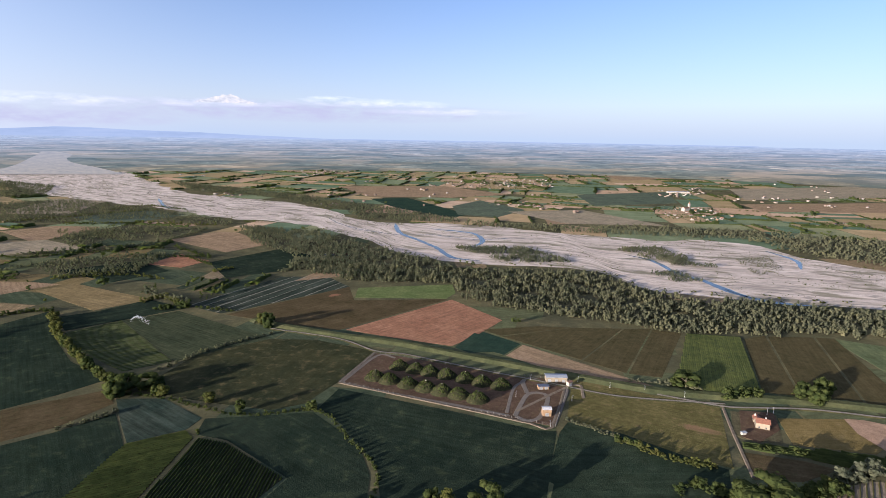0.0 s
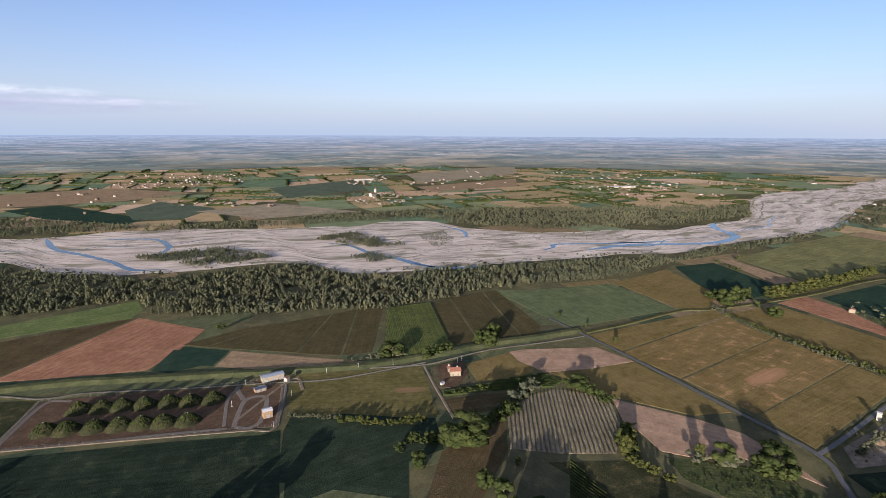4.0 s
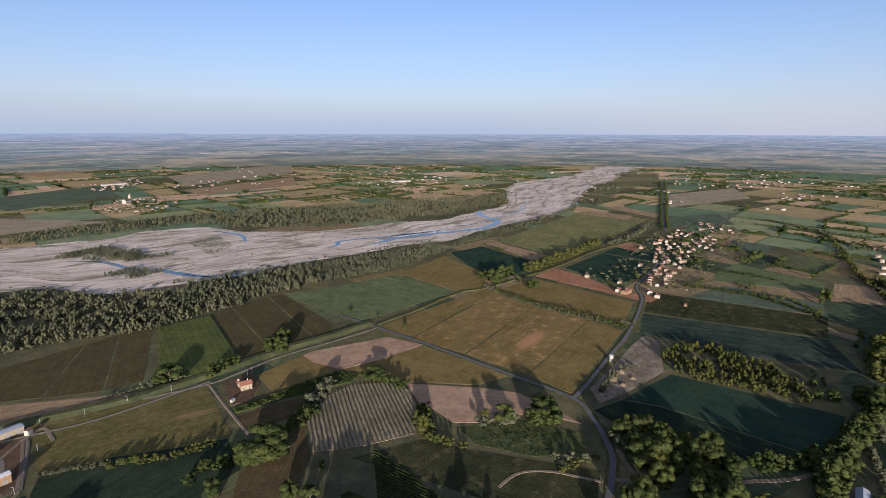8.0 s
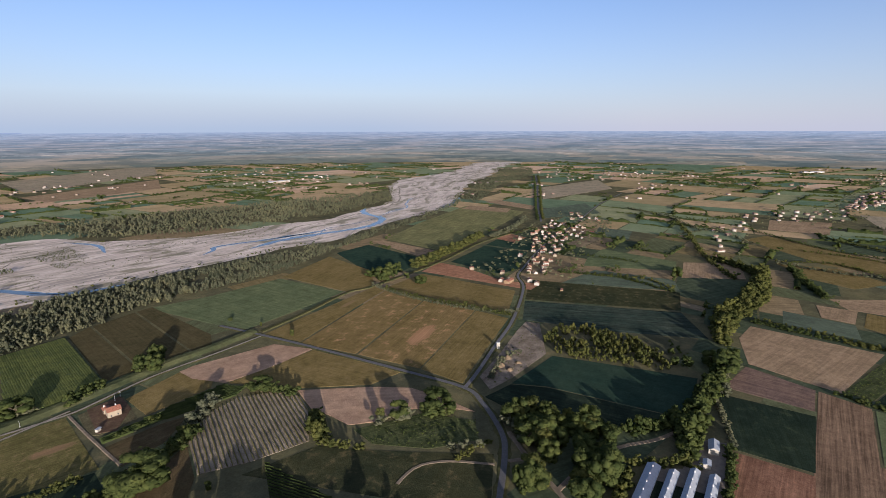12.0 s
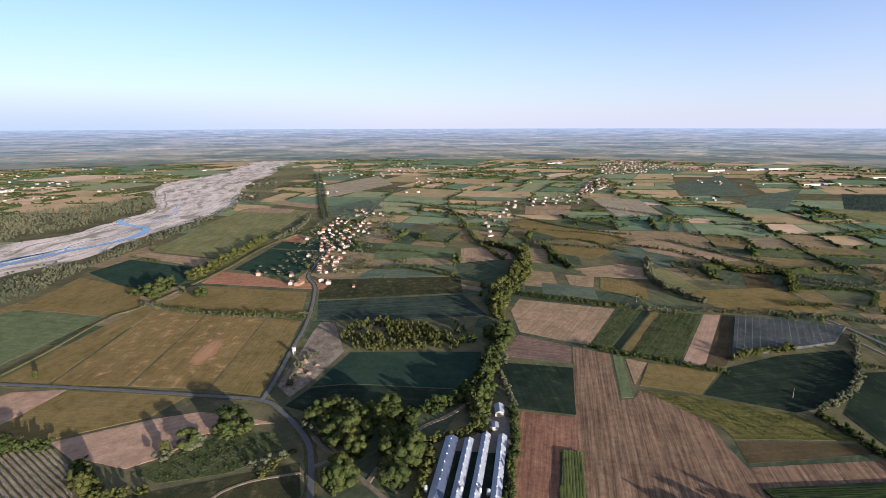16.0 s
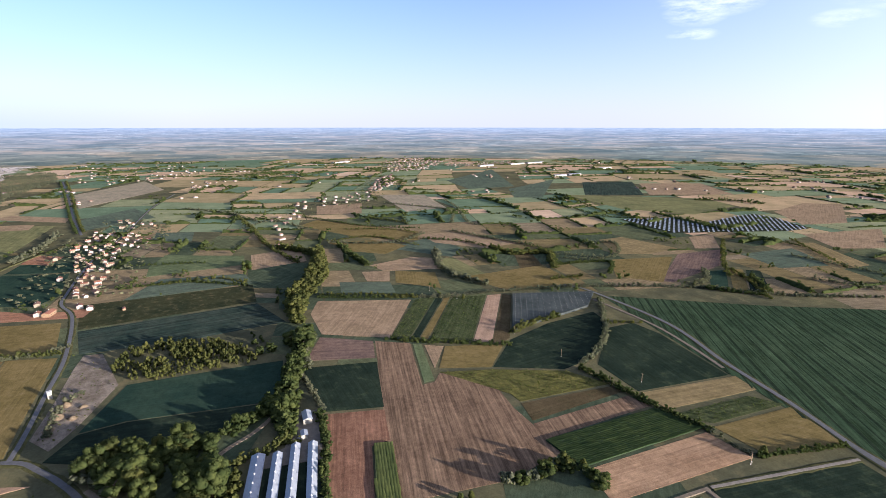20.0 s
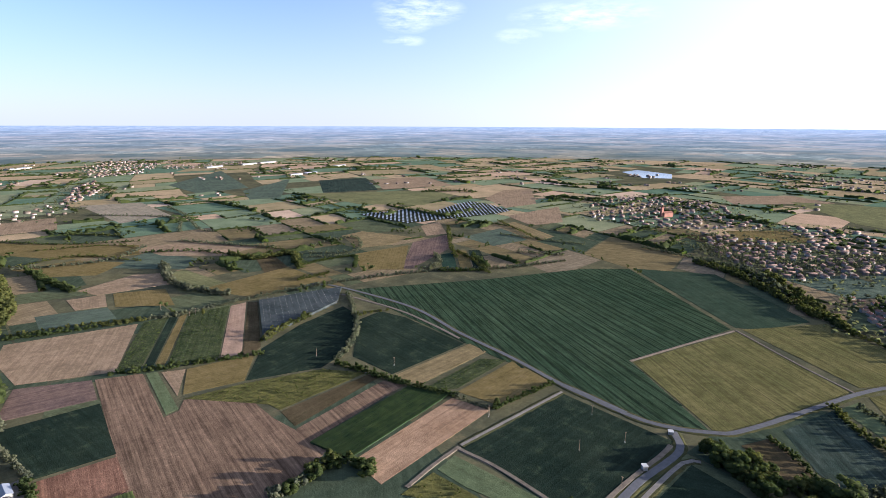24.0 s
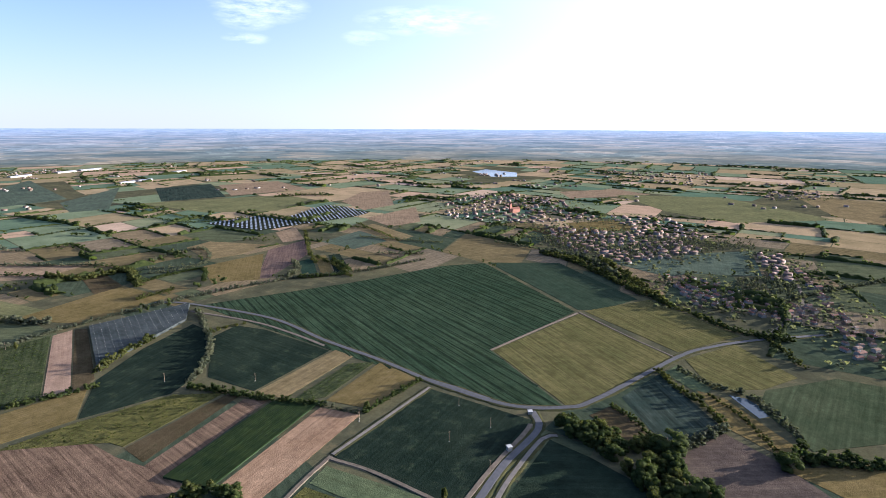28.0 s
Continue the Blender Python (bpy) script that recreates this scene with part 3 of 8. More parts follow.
# ---- the plan, in metres from the camera's foot ----
FIELDS = (
    ("dark", [(-523, 563), (-509, 591), (-488, 639), (-440, 585), (-416, 550), (-360, 492), (-301, 454), (-325, 423), (-352, 397), (-377, 379)]),
    ("brown", [(-365, 380), (-351, 395), (-287, 435), (-269, 410), (-290, 372), (-316, 351), (-334, 335)]),
    ("dark", [(-332, 328), (-312, 346), (-285, 366), (-258, 394), (-225, 348), (-228, 309), (-229, 288), (-230, 268), (-286, 267)]),
    ("vineA", [(-229, 286), (-225, 351), (-191, 370), (-181, 360), (-184, 287)]),
    ("vineB", [(-177, 360), (-154, 354), (-101, 314), (-114, 287), (-180, 287)]),
    ("stripe", [(-272, 418), (-233, 420), (-187, 389), (-191, 372), (-225, 352), (-248, 383)]),
    ("dark", [(-184, 388), (-134, 395), (-102, 401), (-76, 374), (-54, 344), (-45, 319), (-43, 286), (-110, 285), (-98, 314), (-155, 358), (-181, 365)]),
    ("rowveg", [(-418, 567), (-380, 611), (-263, 496), (-298, 471), (-384, 529)]),
    ("rowdark", [(-379, 611), (-331, 650), (-188, 563), (-261, 496)]),
    ("tan", [(-688, 773), (-604, 771), (-559, 762), (-602, 707), (-619, 690)]),
    ("tanolive", [(-570, 728), (-543, 769), (-389, 697), (-436, 646)]),
    ("dark", [(-432, 640), (-391, 695), (-326, 661), (-392, 602), (-422, 574), (-466, 619)]),
    ("stripewhite", [(-329, 671), (-251, 827), (-180, 831), (-136, 774), (-259, 655), (-275, 643)]),
    ("brown", [(-267, 639), (-136, 774), (-118, 707), (12, 719), (-117, 590), (-196, 613)]),
    ("bright", [(-119, 720), (-122, 769), (18, 796), (22, 750), (8, 722)]),
    ("red", [(-109, 592), (16, 717), (77, 634), (47, 588), (13, 547), (-49, 568)]),
    ("meadow", [(-258, 464), (-246, 514), (-186, 560), (-136, 559), (-69, 530), (-92, 457), (-112, 415), (-137, 403), (-195, 415), (-235, 426)]),
    ("dark", [(-99, 408), (-89, 443), (11, 406), (76, 378), (91, 377), (66, 289), (-34, 287), (-41, 326), (-75, 382)]),
    ("dark2", [(98, 376), (105, 391), (141, 375), (185, 340), (200, 331), (183, 291), (68, 289)]),
    ("teal", [(40, 588), (68, 569), (76, 535), (31, 529), (16, 544)]),
    ("fartan", [(-1196, 1444), (-1286, 1790), (-1093, 1752), (-1012, 1444)]),
    ("tan", [(-572, 1112), (-510, 1223), (-467, 1212), (-351, 1088), (-409, 1000)]),
    ("red", [(-501, 895), (-485, 978), (-410, 928), (-435, 875)]),
    ("dark", [(-405, 915), (-315, 1044), (-231, 973), (-262, 863), (-336, 814)]),
    ("tan", [(-981, 1178), (-916, 1263), (-805, 1258), (-818, 1060)]),
    ("fartan", [(-882, 1055), (-818, 1091), (-676, 1015), (-794, 945)]),
    ("fargreen", [(-965, 1397), (-874, 1554), (-708, 1480), (-789, 1276)]),
    ("brown", [(-264, 871), (-231, 973), (-199, 1026), (-148, 979), (-177, 909)]),
    ("dark", [(-618, 840), (-526, 919), (-442, 851), (-491, 778)]),
    ("tan", [(-226, 801), (-187, 909), (-132, 872), (-163, 832)]),
    ("teal", [(-260, 1943), (-131, 2000), (80, 1572), (29, 1498), (-147, 1700)]),
    ("fargreen", [(34, 1768), (139, 1947), (266, 1697), (159, 1524), (47, 1568)]),
    ("tan", [(-462, 2415), (19, 2506), (268, 2165), (38, 2026), (-281, 2016)]),
    ("tan", [(293, 1506), (412, 1564), (428, 1448), (281, 1404)]),
    ("fartan", [(206, 1650), (451, 1720), (601, 1418), (332, 1428)]),
    ("fargreen", [(552, 2210), (1004, 2404), (864, 1961), (518, 1832)]),
    ("tan", [(1025, 3826), (2140, 4498), (1971, 3651), (1013, 3055)]),
    ("fartan", [(1388, 2608), (2436, 2960), (1910, 2310), (1189, 2099)]),
    ("tan", [(1090, 1957), (1724, 2080), (1467, 1762), (1054, 1753)]),
    ("olivegreen", [(125, 469), (238, 418), (211, 350), (204, 332), (184, 342), (136, 366), (104, 398)]),
    ("dark2", [(103, 391), (135, 364), (182, 338), (193, 331), (166, 312), (136, 256), (72, 316), (93, 375)]),
    ("olive", [(277, 402), (335, 402), (332, 361), (319, 352), (265, 363)]),
    ("brown", [(222, 352), (260, 342), (277, 332), (242, 318), (211, 320)]),
    ("vinestrip", [(228, 365), (272, 357), (318, 343), (321, 334), (309, 329), (263, 345), (224, 357)]),
    ("lawn", [(244, 413), (279, 407), (258, 364), (232, 370), (228, 377)]),
    ("brown", [(144, 249), (180, 289), (218, 295), (247, 301), (221, 266), (167, 228)]),
    ("darksoy", [(119, 614), (157, 611), (69, 580), (50, 599)]),
    ("darksoy", [(158, 610), (218, 610), (145, 515), (70, 578)]),
    ("darksoy", [(220, 609), (253, 611), (181, 485), (146, 513)]),
    ("darksoy", [(254, 609), (283, 597), (212, 476), (183, 484)]),
    ("tan", [(91, 554), (200, 455), (158, 468), (119, 481), (69, 523)]),
    ("teal", [(49, 593), (89, 556), (67, 525), (31, 553)]),
    ("maize", [(287, 593), (345, 584), (288, 444), (244, 446), (221, 464)]),
    ("darksoy", [(348, 582), (379, 593), (321, 442), (292, 448)]),
    ("darksoy", [(381, 591), (433, 590), (371, 433), (324, 442)]),
    ("darksoy", [(436, 590), (456, 587), (414, 448), (394, 426), (373, 431)]),
    ("green", [(451, 588), (515, 556), (624, 524), (604, 399), (522, 409), (442, 422), (440, 476)]),
    ("olive", [(633, 526), (772, 537), (718, 425), (649, 376), (605, 395)]),
    ("teal", [(800, 541), (882, 523), (829, 398), (802, 365), (674, 382)]),
    ("tan", [(911, 529), (932, 517), (884, 384), (834, 394)]),
    ("greenolive", [(946, 519), (1158, 535), (1444, 530), (1443, 437), (1404, 347), (1059, 347), (891, 383)]),
    ("tan", [(1389, 521), (1465, 524), (1443, 393), (1372, 386)]),
    ("tan", [(1554, 507), (1610, 483), (1521, 343), (1448, 336)]),
    ("red", [(741, 344), (804, 341), (790, 291), (738, 211), (743, 156), (708, 162)]),
    ("teal", [(816, 325), (957, 312), (937, 223), (814, 209), (774, 226)]),
    ("teal", [(968, 312), (1023, 307), (1010, 222), (946, 224)]),
    ("red", [(1032, 310), (1094, 301), (1064, 257), (1006, 266)]),
    ("fargreen", [(1468, 318), (1633, 219), (1450, 154), (1320, 274)]),
    ("fartan", [(2014, 432), (2405, 276), (2066, 182), (1677, 355)]),
    ("pink", [(332, 403), (347, 401), (418, 365), (423, 320), (376, 330), (331, 347), (326, 380)]),
    ("olive", [(421, 318), (410, 212), (377, 226), (347, 282), (332, 344), (373, 331)]),
    ("pink", [(344, 279), (375, 220), (385, 190), (377, 152), (368, 126), (366, 143), (350, 181), (329, 186), (313, 208), (320, 231), (323, 250)]),
    ("olive", [(435, 394), (640, 372), (630, 351), (432, 344)]),
    ("olivered", [(431, 341), (631, 348), (613, 282), (429, 273)]),
    ("olivered", [(429, 270), (614, 280), (597, 206), (423, 200)]),
    ("olive", [(422, 198), (597, 204), (586, 160), (460, 155), (410, 152)]),
    ("olive", [(642, 354), (729, 338), (696, 181), (606, 166), (610, 203)]),
    ("darkrow", [(278, 358), (328, 346), (331, 324), (317, 321), (266, 344)]),
    ("ploughrow", [(254, 308), (288, 320), (315, 317), (337, 293), (336, 270), (322, 252), (284, 223), (249, 244), (224, 267)]),
    ("shrub", [(309, 201), (349, 164), (356, 122), (332, 110), (308, 139), (298, 179)]),
    ("meadow", [(235, 240), (281, 214), (289, 182), (304, 137), (319, 95), (261, 79)]),
    ("vineB", [(252, 236), (236, 164), (207, 191)]),
    ("dark", [(394, 126), (424, 112), (430, 81), (418, -31), (398, -8), (380, 31), (380, 98)]),
    ("teal", [(426, 112), (498, 90), (499, 38), (498, -40), (420, -31), (432, 82)]),
    ("gravel", [(486, 140), (551, 140), (583, 138), (582, 122), (501, 97), (435, 115), (408, 126), (428, 142)]),
    ("meadow", [(758, 175), (772, -29), (692, -29), (664, 159)]),
    ("dark", [(273, 10), (332, -2), (329, -48), (267, -39)]),
    ("stripe", [(658, 158), (684, -29), (604, -55), (588, 43), (588, 143)]),
    ("tan", [(956, -37), (983, -123), (880, -120), (853, -32)]),
    ("fargreen", [(760, 129), (851, 94), (836, -22), (778, -29)]),
    ("green", [(931, 116), (1011, 99), (957, -26), (893, -24), (872, 114)]),
    ("fargreen", [(1150, 135), (1238, 132), (1214, 60), (1116, 62)]),
    ("tan", [(619, -85), (663, -101), (624, -213), (513, -151), (550, -86)]),
    ("purple", [(489, -60), (542, -83), (511, -132), (470, -123)]),
    ("dark", [(474, -55), (461, -122), (378, -105), (388, -60)]),
    ("redrow", [(384, -60), (374, -104), (332, -96), (329, -82), (270, -68), (281, -42)]),
    ("maize", [(330, -84), (327, -96), (264, -83), (270, -69)]),
    ("tanrow", [(510, -134), (491, -166), (401, -146), (402, -158), (416, -168), (397, -206), (337, -200), (272, -203), (260, -152), (266, -79)]),
    ("green", [(489, -168), (485, -176), (405, -159), (404, -149)]),
    ("tan", [(481, -178), (471, -195), (427, -168)]),
    ("shrub", [(513, -152), (624, -219), (621, -245), (508, -172)]),
    ("dark", [(506, -173), (620, -246), (617, -254), (502, -180)]),
    ("olive", [(501, -181), (616, -256), (615, -264), (495, -187)]),
    ("shrub", [(493, -188), (614, -266), (604, -310), (472, -227)]),
    ("pink", [(470, -228), (603, -312), (601, -331), (463, -246)]),
    ("brown", [(461, -246), (600, -333), (591, -341), (465, -268), (454, -251)]),
    ("net", [(591, -343), (558, -448), (514, -405), (486, -300), (475, -277)]),
    ("olive", [(426, -172), (470, -196), (453, -254), (410, -218)]),
    ("dark", [(409, -219), (460, -266), (486, -330), (498, -401), (471, -395), (425, -358), (388, -310), (380, -278)]),
    ("shrubolive", [(418, -169), (405, -216), (377, -276), (341, -298), (344, -210), (358, -209)]),
    ("brown", [(341, -209), (337, -295), (326, -305), (315, -204)]),
    ("tanrow", [(311, -202), (318, -297), (298, -302), (290, -198)]),
    ("maizedark", [(288, -198), (292, -302), (258, -319), (253, -203)]),
    ("pinkrow", [(250, -204), (253, -313), (218, -317), (218, -200)]),
    ("dark", [(377, -313), (448, -382), (450, -419), (412, -423), (314, -407), (321, -311)]),
    ("tanolive", [(318, -310), (310, -411), (285, -406), (289, -312)]),
    ("shrub", [(281, -308), (280, -389), (259, -405), (260, -328)]),
    ("olive", [(256, -324), (254, -405), (204, -391), (219, -328)]),
    ("tan", [(812, -209), (840, -290), (811, -330), (750, -315), (771, -220)]),
    ("tan", [(778, -187), (768, -228), (715, -212), (727, -182)]),
    ("olive", [(764, -236), (735, -290), (657, -268), (706, -218)]),
    ("fargreen", [(737, -144), (710, -211), (661, -204), (683, -136)]),
    ("greenolive", [(807, -319), (814, -352), (680, -358), (667, -315), (706, -296)]),
    ("olive", [(696, -320), (708, -464), (608, -457), (610, -348)]),
    ("olive", [(1206, -153), (1264, -200), (1045, -375), (965, -346), (1023, -248)]),
    ("olive", [(1007, -178), (999, -264), (926, -309), (878, -252), (921, -202)]),
    ("fargreen", [(916, -273), (982, -376), (865, -397), (814, -352)]),
    ("tan", [(1017, -364), (1007, -436), (868, -516), (850, -435), (929, -367)]),
    ("tan", [(1490, -238), (1496, -366), (1320, -322), (1346, -214)]),
    ("brown", [(792, -460), (788, -492), (708, -464), (706, -422)]),
    ("fartan", [(1660, -462), (1606, -596), (1326, -557), (1303, -436)]),
    ("fargreen", [(1984, -833), (2406, -1255), (1706, -983), (1690, -795)]),
    ("fargreen", [(1638, -922), (1860, -1255), (1404, -910), (1437, -829)]),
    ("greenolive", [(1434, -1014), (1194, -1355), (1053, -1304), (987, -1088), (1130, -981)]),
    ("stripe", [(1726, -1295), (1669, -1488), (1328, -1238), (1410, -1072)]),
    ("tan", [(1610, -1469), (1521, -1688), (1229, -1515), (1332, -1264)]),
    ("tan", [(943, -1313), (1018, -1530), (961, -1612), (766, -1316), (791, -1199)]),
    ("tan", [(718, -1093), (694, -1312), (573, -1107), (607, -1024)]),
    ("olive", [(696, -588), (672, -699), (561, -572), (610, -529)]),
    ("purple", [(684, -724), (681, -821), (599, -727), (556, -584), (567, -573)]),
    ("teal", [(581, -682), (576, -712), (506, -635), (511, -608)]),
    ("olive", [(582, -725), (566, -736), (486, -649), (494, -630)]),
    ("dark", [(564, -740), (551, -755), (469, -670), (483, -648)]),
    ("tanolive", [(831, -672), (836, -731), (717, -758), (702, -678), (725, -624)]),
    ("tan", [(785, -856), (788, -922), (688, -829), (705, -786)]),
    ("fargreen", [(642, -824), (639, -948), (529, -898), (551, -798)]),
    ("tanolive", [(675, -984), (655, -1034), (508, -949), (511, -870)]),
    ("greenrow", [(545, -450), (432, -615), (353, -760), (299, -806), (116, -631), (169, -478), (77, -398), (119, -384), (273, -402)]),
    ("greendeep", [(295, -812), (188, -860), (52, -715), (90, -650), (113, -639)]),
    ("soyrow", [(166, -478), (109, -626), (3, -542), (61, -412), (75, -400)]),
    ("soyrow", [(106, -638), (37, -720), (-62, -630), (-2, -554)]),
    ("dark", [(205, -264), (189, -379), (94, -367), (95, -345), (101, -274), (103, -255), (113, -250)]),
    ("green", [(201, -234), (202, -253), (120, -253), (129, -238), (176, -232)]),
    ("shrubolive", [(201, -230), (175, -230), (143, -229), (202, -201)]),
    ("dark2", [(76, -347), (44, -337), (10, -321), (-2, -300), (85, -264)]),
    ("brown", [(56, -393), (40, -420), (11, -384), (20, -365)]),
    ("stripe", [(37, -434), (11, -495), (-34, -423), (-8, -378), (11, -391)]),
    ("green", [(8, -499), (-3, -523), (-32, -482), (-23, -466)]),
    ("olive", [(-19, -474), (-40, -470), (-87, -408), (-71, -395), (-42, -418)]),
    ("darkbare", [(-9, -364), (-38, -410), (-68, -388), (-102, -352), (-23, -310)]),
    ("soyrow", [(-9, -539), (-55, -600), (-102, -539), (-71, -500), (-32, -482)]),
    ("greenpale", [(-73, -499), (-133, -552), (-177, -551), (-151, -450), (-94, -411), (-65, -464)]),
    ("olive", [(-73, -379), (-143, -419), (-129, -365), (-106, -360)]),
    ("fargreen", [(133, -913), (30, -985), (-39, -916), (23, -849)]),
    ("fargreen", [(13, -1017), (-107, -1100), (-108, -913), (-15, -886)]),
    ("olive", [(263, -1242), (161, -1336), (88, -1228), (218, -1149)]),
    ("tan", [(416, -1843), (253, -2022), (128, -1902), (343, -1682)]),
    ("greenolive", [(230, -1850), (-90, -1932), (-324, -1577), (-96, -1420), (58, -1534)]),
    ("tan", [(46, -1595), (-53, -1705), (-130, -1576), (-36, -1452)]),
    ("tanolive", [(-299, -2120), (-527, -2008), (-411, -1535), (-333, -1628)]),
    ("brown", [(326, -1132), (241, -1197), (133, -1124), (221, -1050)]),
    ("pond", [(-44, -477), (-57, -476), (-76, -456), (-64, -445)]),
)
LINES = (
    ("road", 4.0, [(438, 458), (433, 388), (426, 316), (413, 214), (403, 149), (385, 126), (349, 99), (322, 88), (266, 76)]),
    ("road", 3.4, [(404, 147), (436, 147), (502, 150), (587, 154), (713, 174), (770, 197), (822, 202), (946, 207), (1080, 206), (1218, 192), (1615, 177), (1923, 140)]),
    ("lane", 2.8, [(350, 93), (324, 72), (297, 47), (272, 25)]),
    ("lane", 1.9, [(265, 142), (277, 141), (289, 136), (300, 120), (308, 91)]),
    ("lane", 2.6, [(315, 84), (323, 72)]),
    ("lane", 3.0, [(297, 47), (336, 33), (362, 14), (380, -8), (408, -30)]),
    ("gravel", 2.2, [(194, 441), (222, 429), (246, 420), (278, 419), (319, 417), (378, 403), (430, 393)]),
    ("lane", 1.7, [(241, 419), (228, 377), (212, 322)]),
    ("gravel", 1.9, [(-196, 592), (-112, 563), (-67, 530), (-34, 522), (40, 487), (76, 472), (115, 455), (161, 436), (246, 425)]),
    ("road", 4.2, [(603, -434), (566, -449), (435, -454), (335, -427), (257, -410), (201, -394), (174, -390), (135, -383)]),
    ("lane", 3.0, [(537, -431), (442, -436), (377, -427), (326, -415)]),
    ("road", 4.5, [(205, -395), (180, -389), (118, -381), (76, -397), (54, -424), (-3, -542), (-33, -583), (-77, -624), (-145, -672)]),
    ("road", 5.0, [(98, -380), (87, -357), (96, -306), (99, -263)]),
    ("gravel", 3.0, [(72, -354), (81, -345), (88, -294), (89, -262)]),
    ("lane", 3.0, [(94, -361), (95, -345), (102, -300), (106, -259)]),
    ("lane", 2.6, [(206, -263), (206, -236), (204, -208)]),
    ("lane", 2.6, [(205, -261), (171, -261), (118, -253), (91, -248)]),
    ("gravel", 2.4, [(206, -265), (189, -381)]),
    ("lane", 2.0, [(111, -631), (49, -577), (1, -540)]),
    ("lane", 2.0, [(169, -478), (138, -562), (112, -628)]),
    ("canal", 5.0, [(440, 401), (505, 395), (600, 392), (644, 373), (809, 341), (996, 325), (1186, 270)]),
    ("avenue", 4.0, [(1264, 270), (1509, 333), (1999, 447), (2497, 567)]),
    ("lane", 1.8, [(-91, 455), (11, 414), (73, 388), (89, 383), (113, 448)]),
    ("lane", 1.8, [(-91, 455), (-67, 527)]),
    ("lane", 2.2, [(64, 407), (125, 458), (126, 431)]),
    ("lane", 3.0, [(-83, -632), (-138, -770), (-147, -932), (-115, -1079)]),
)
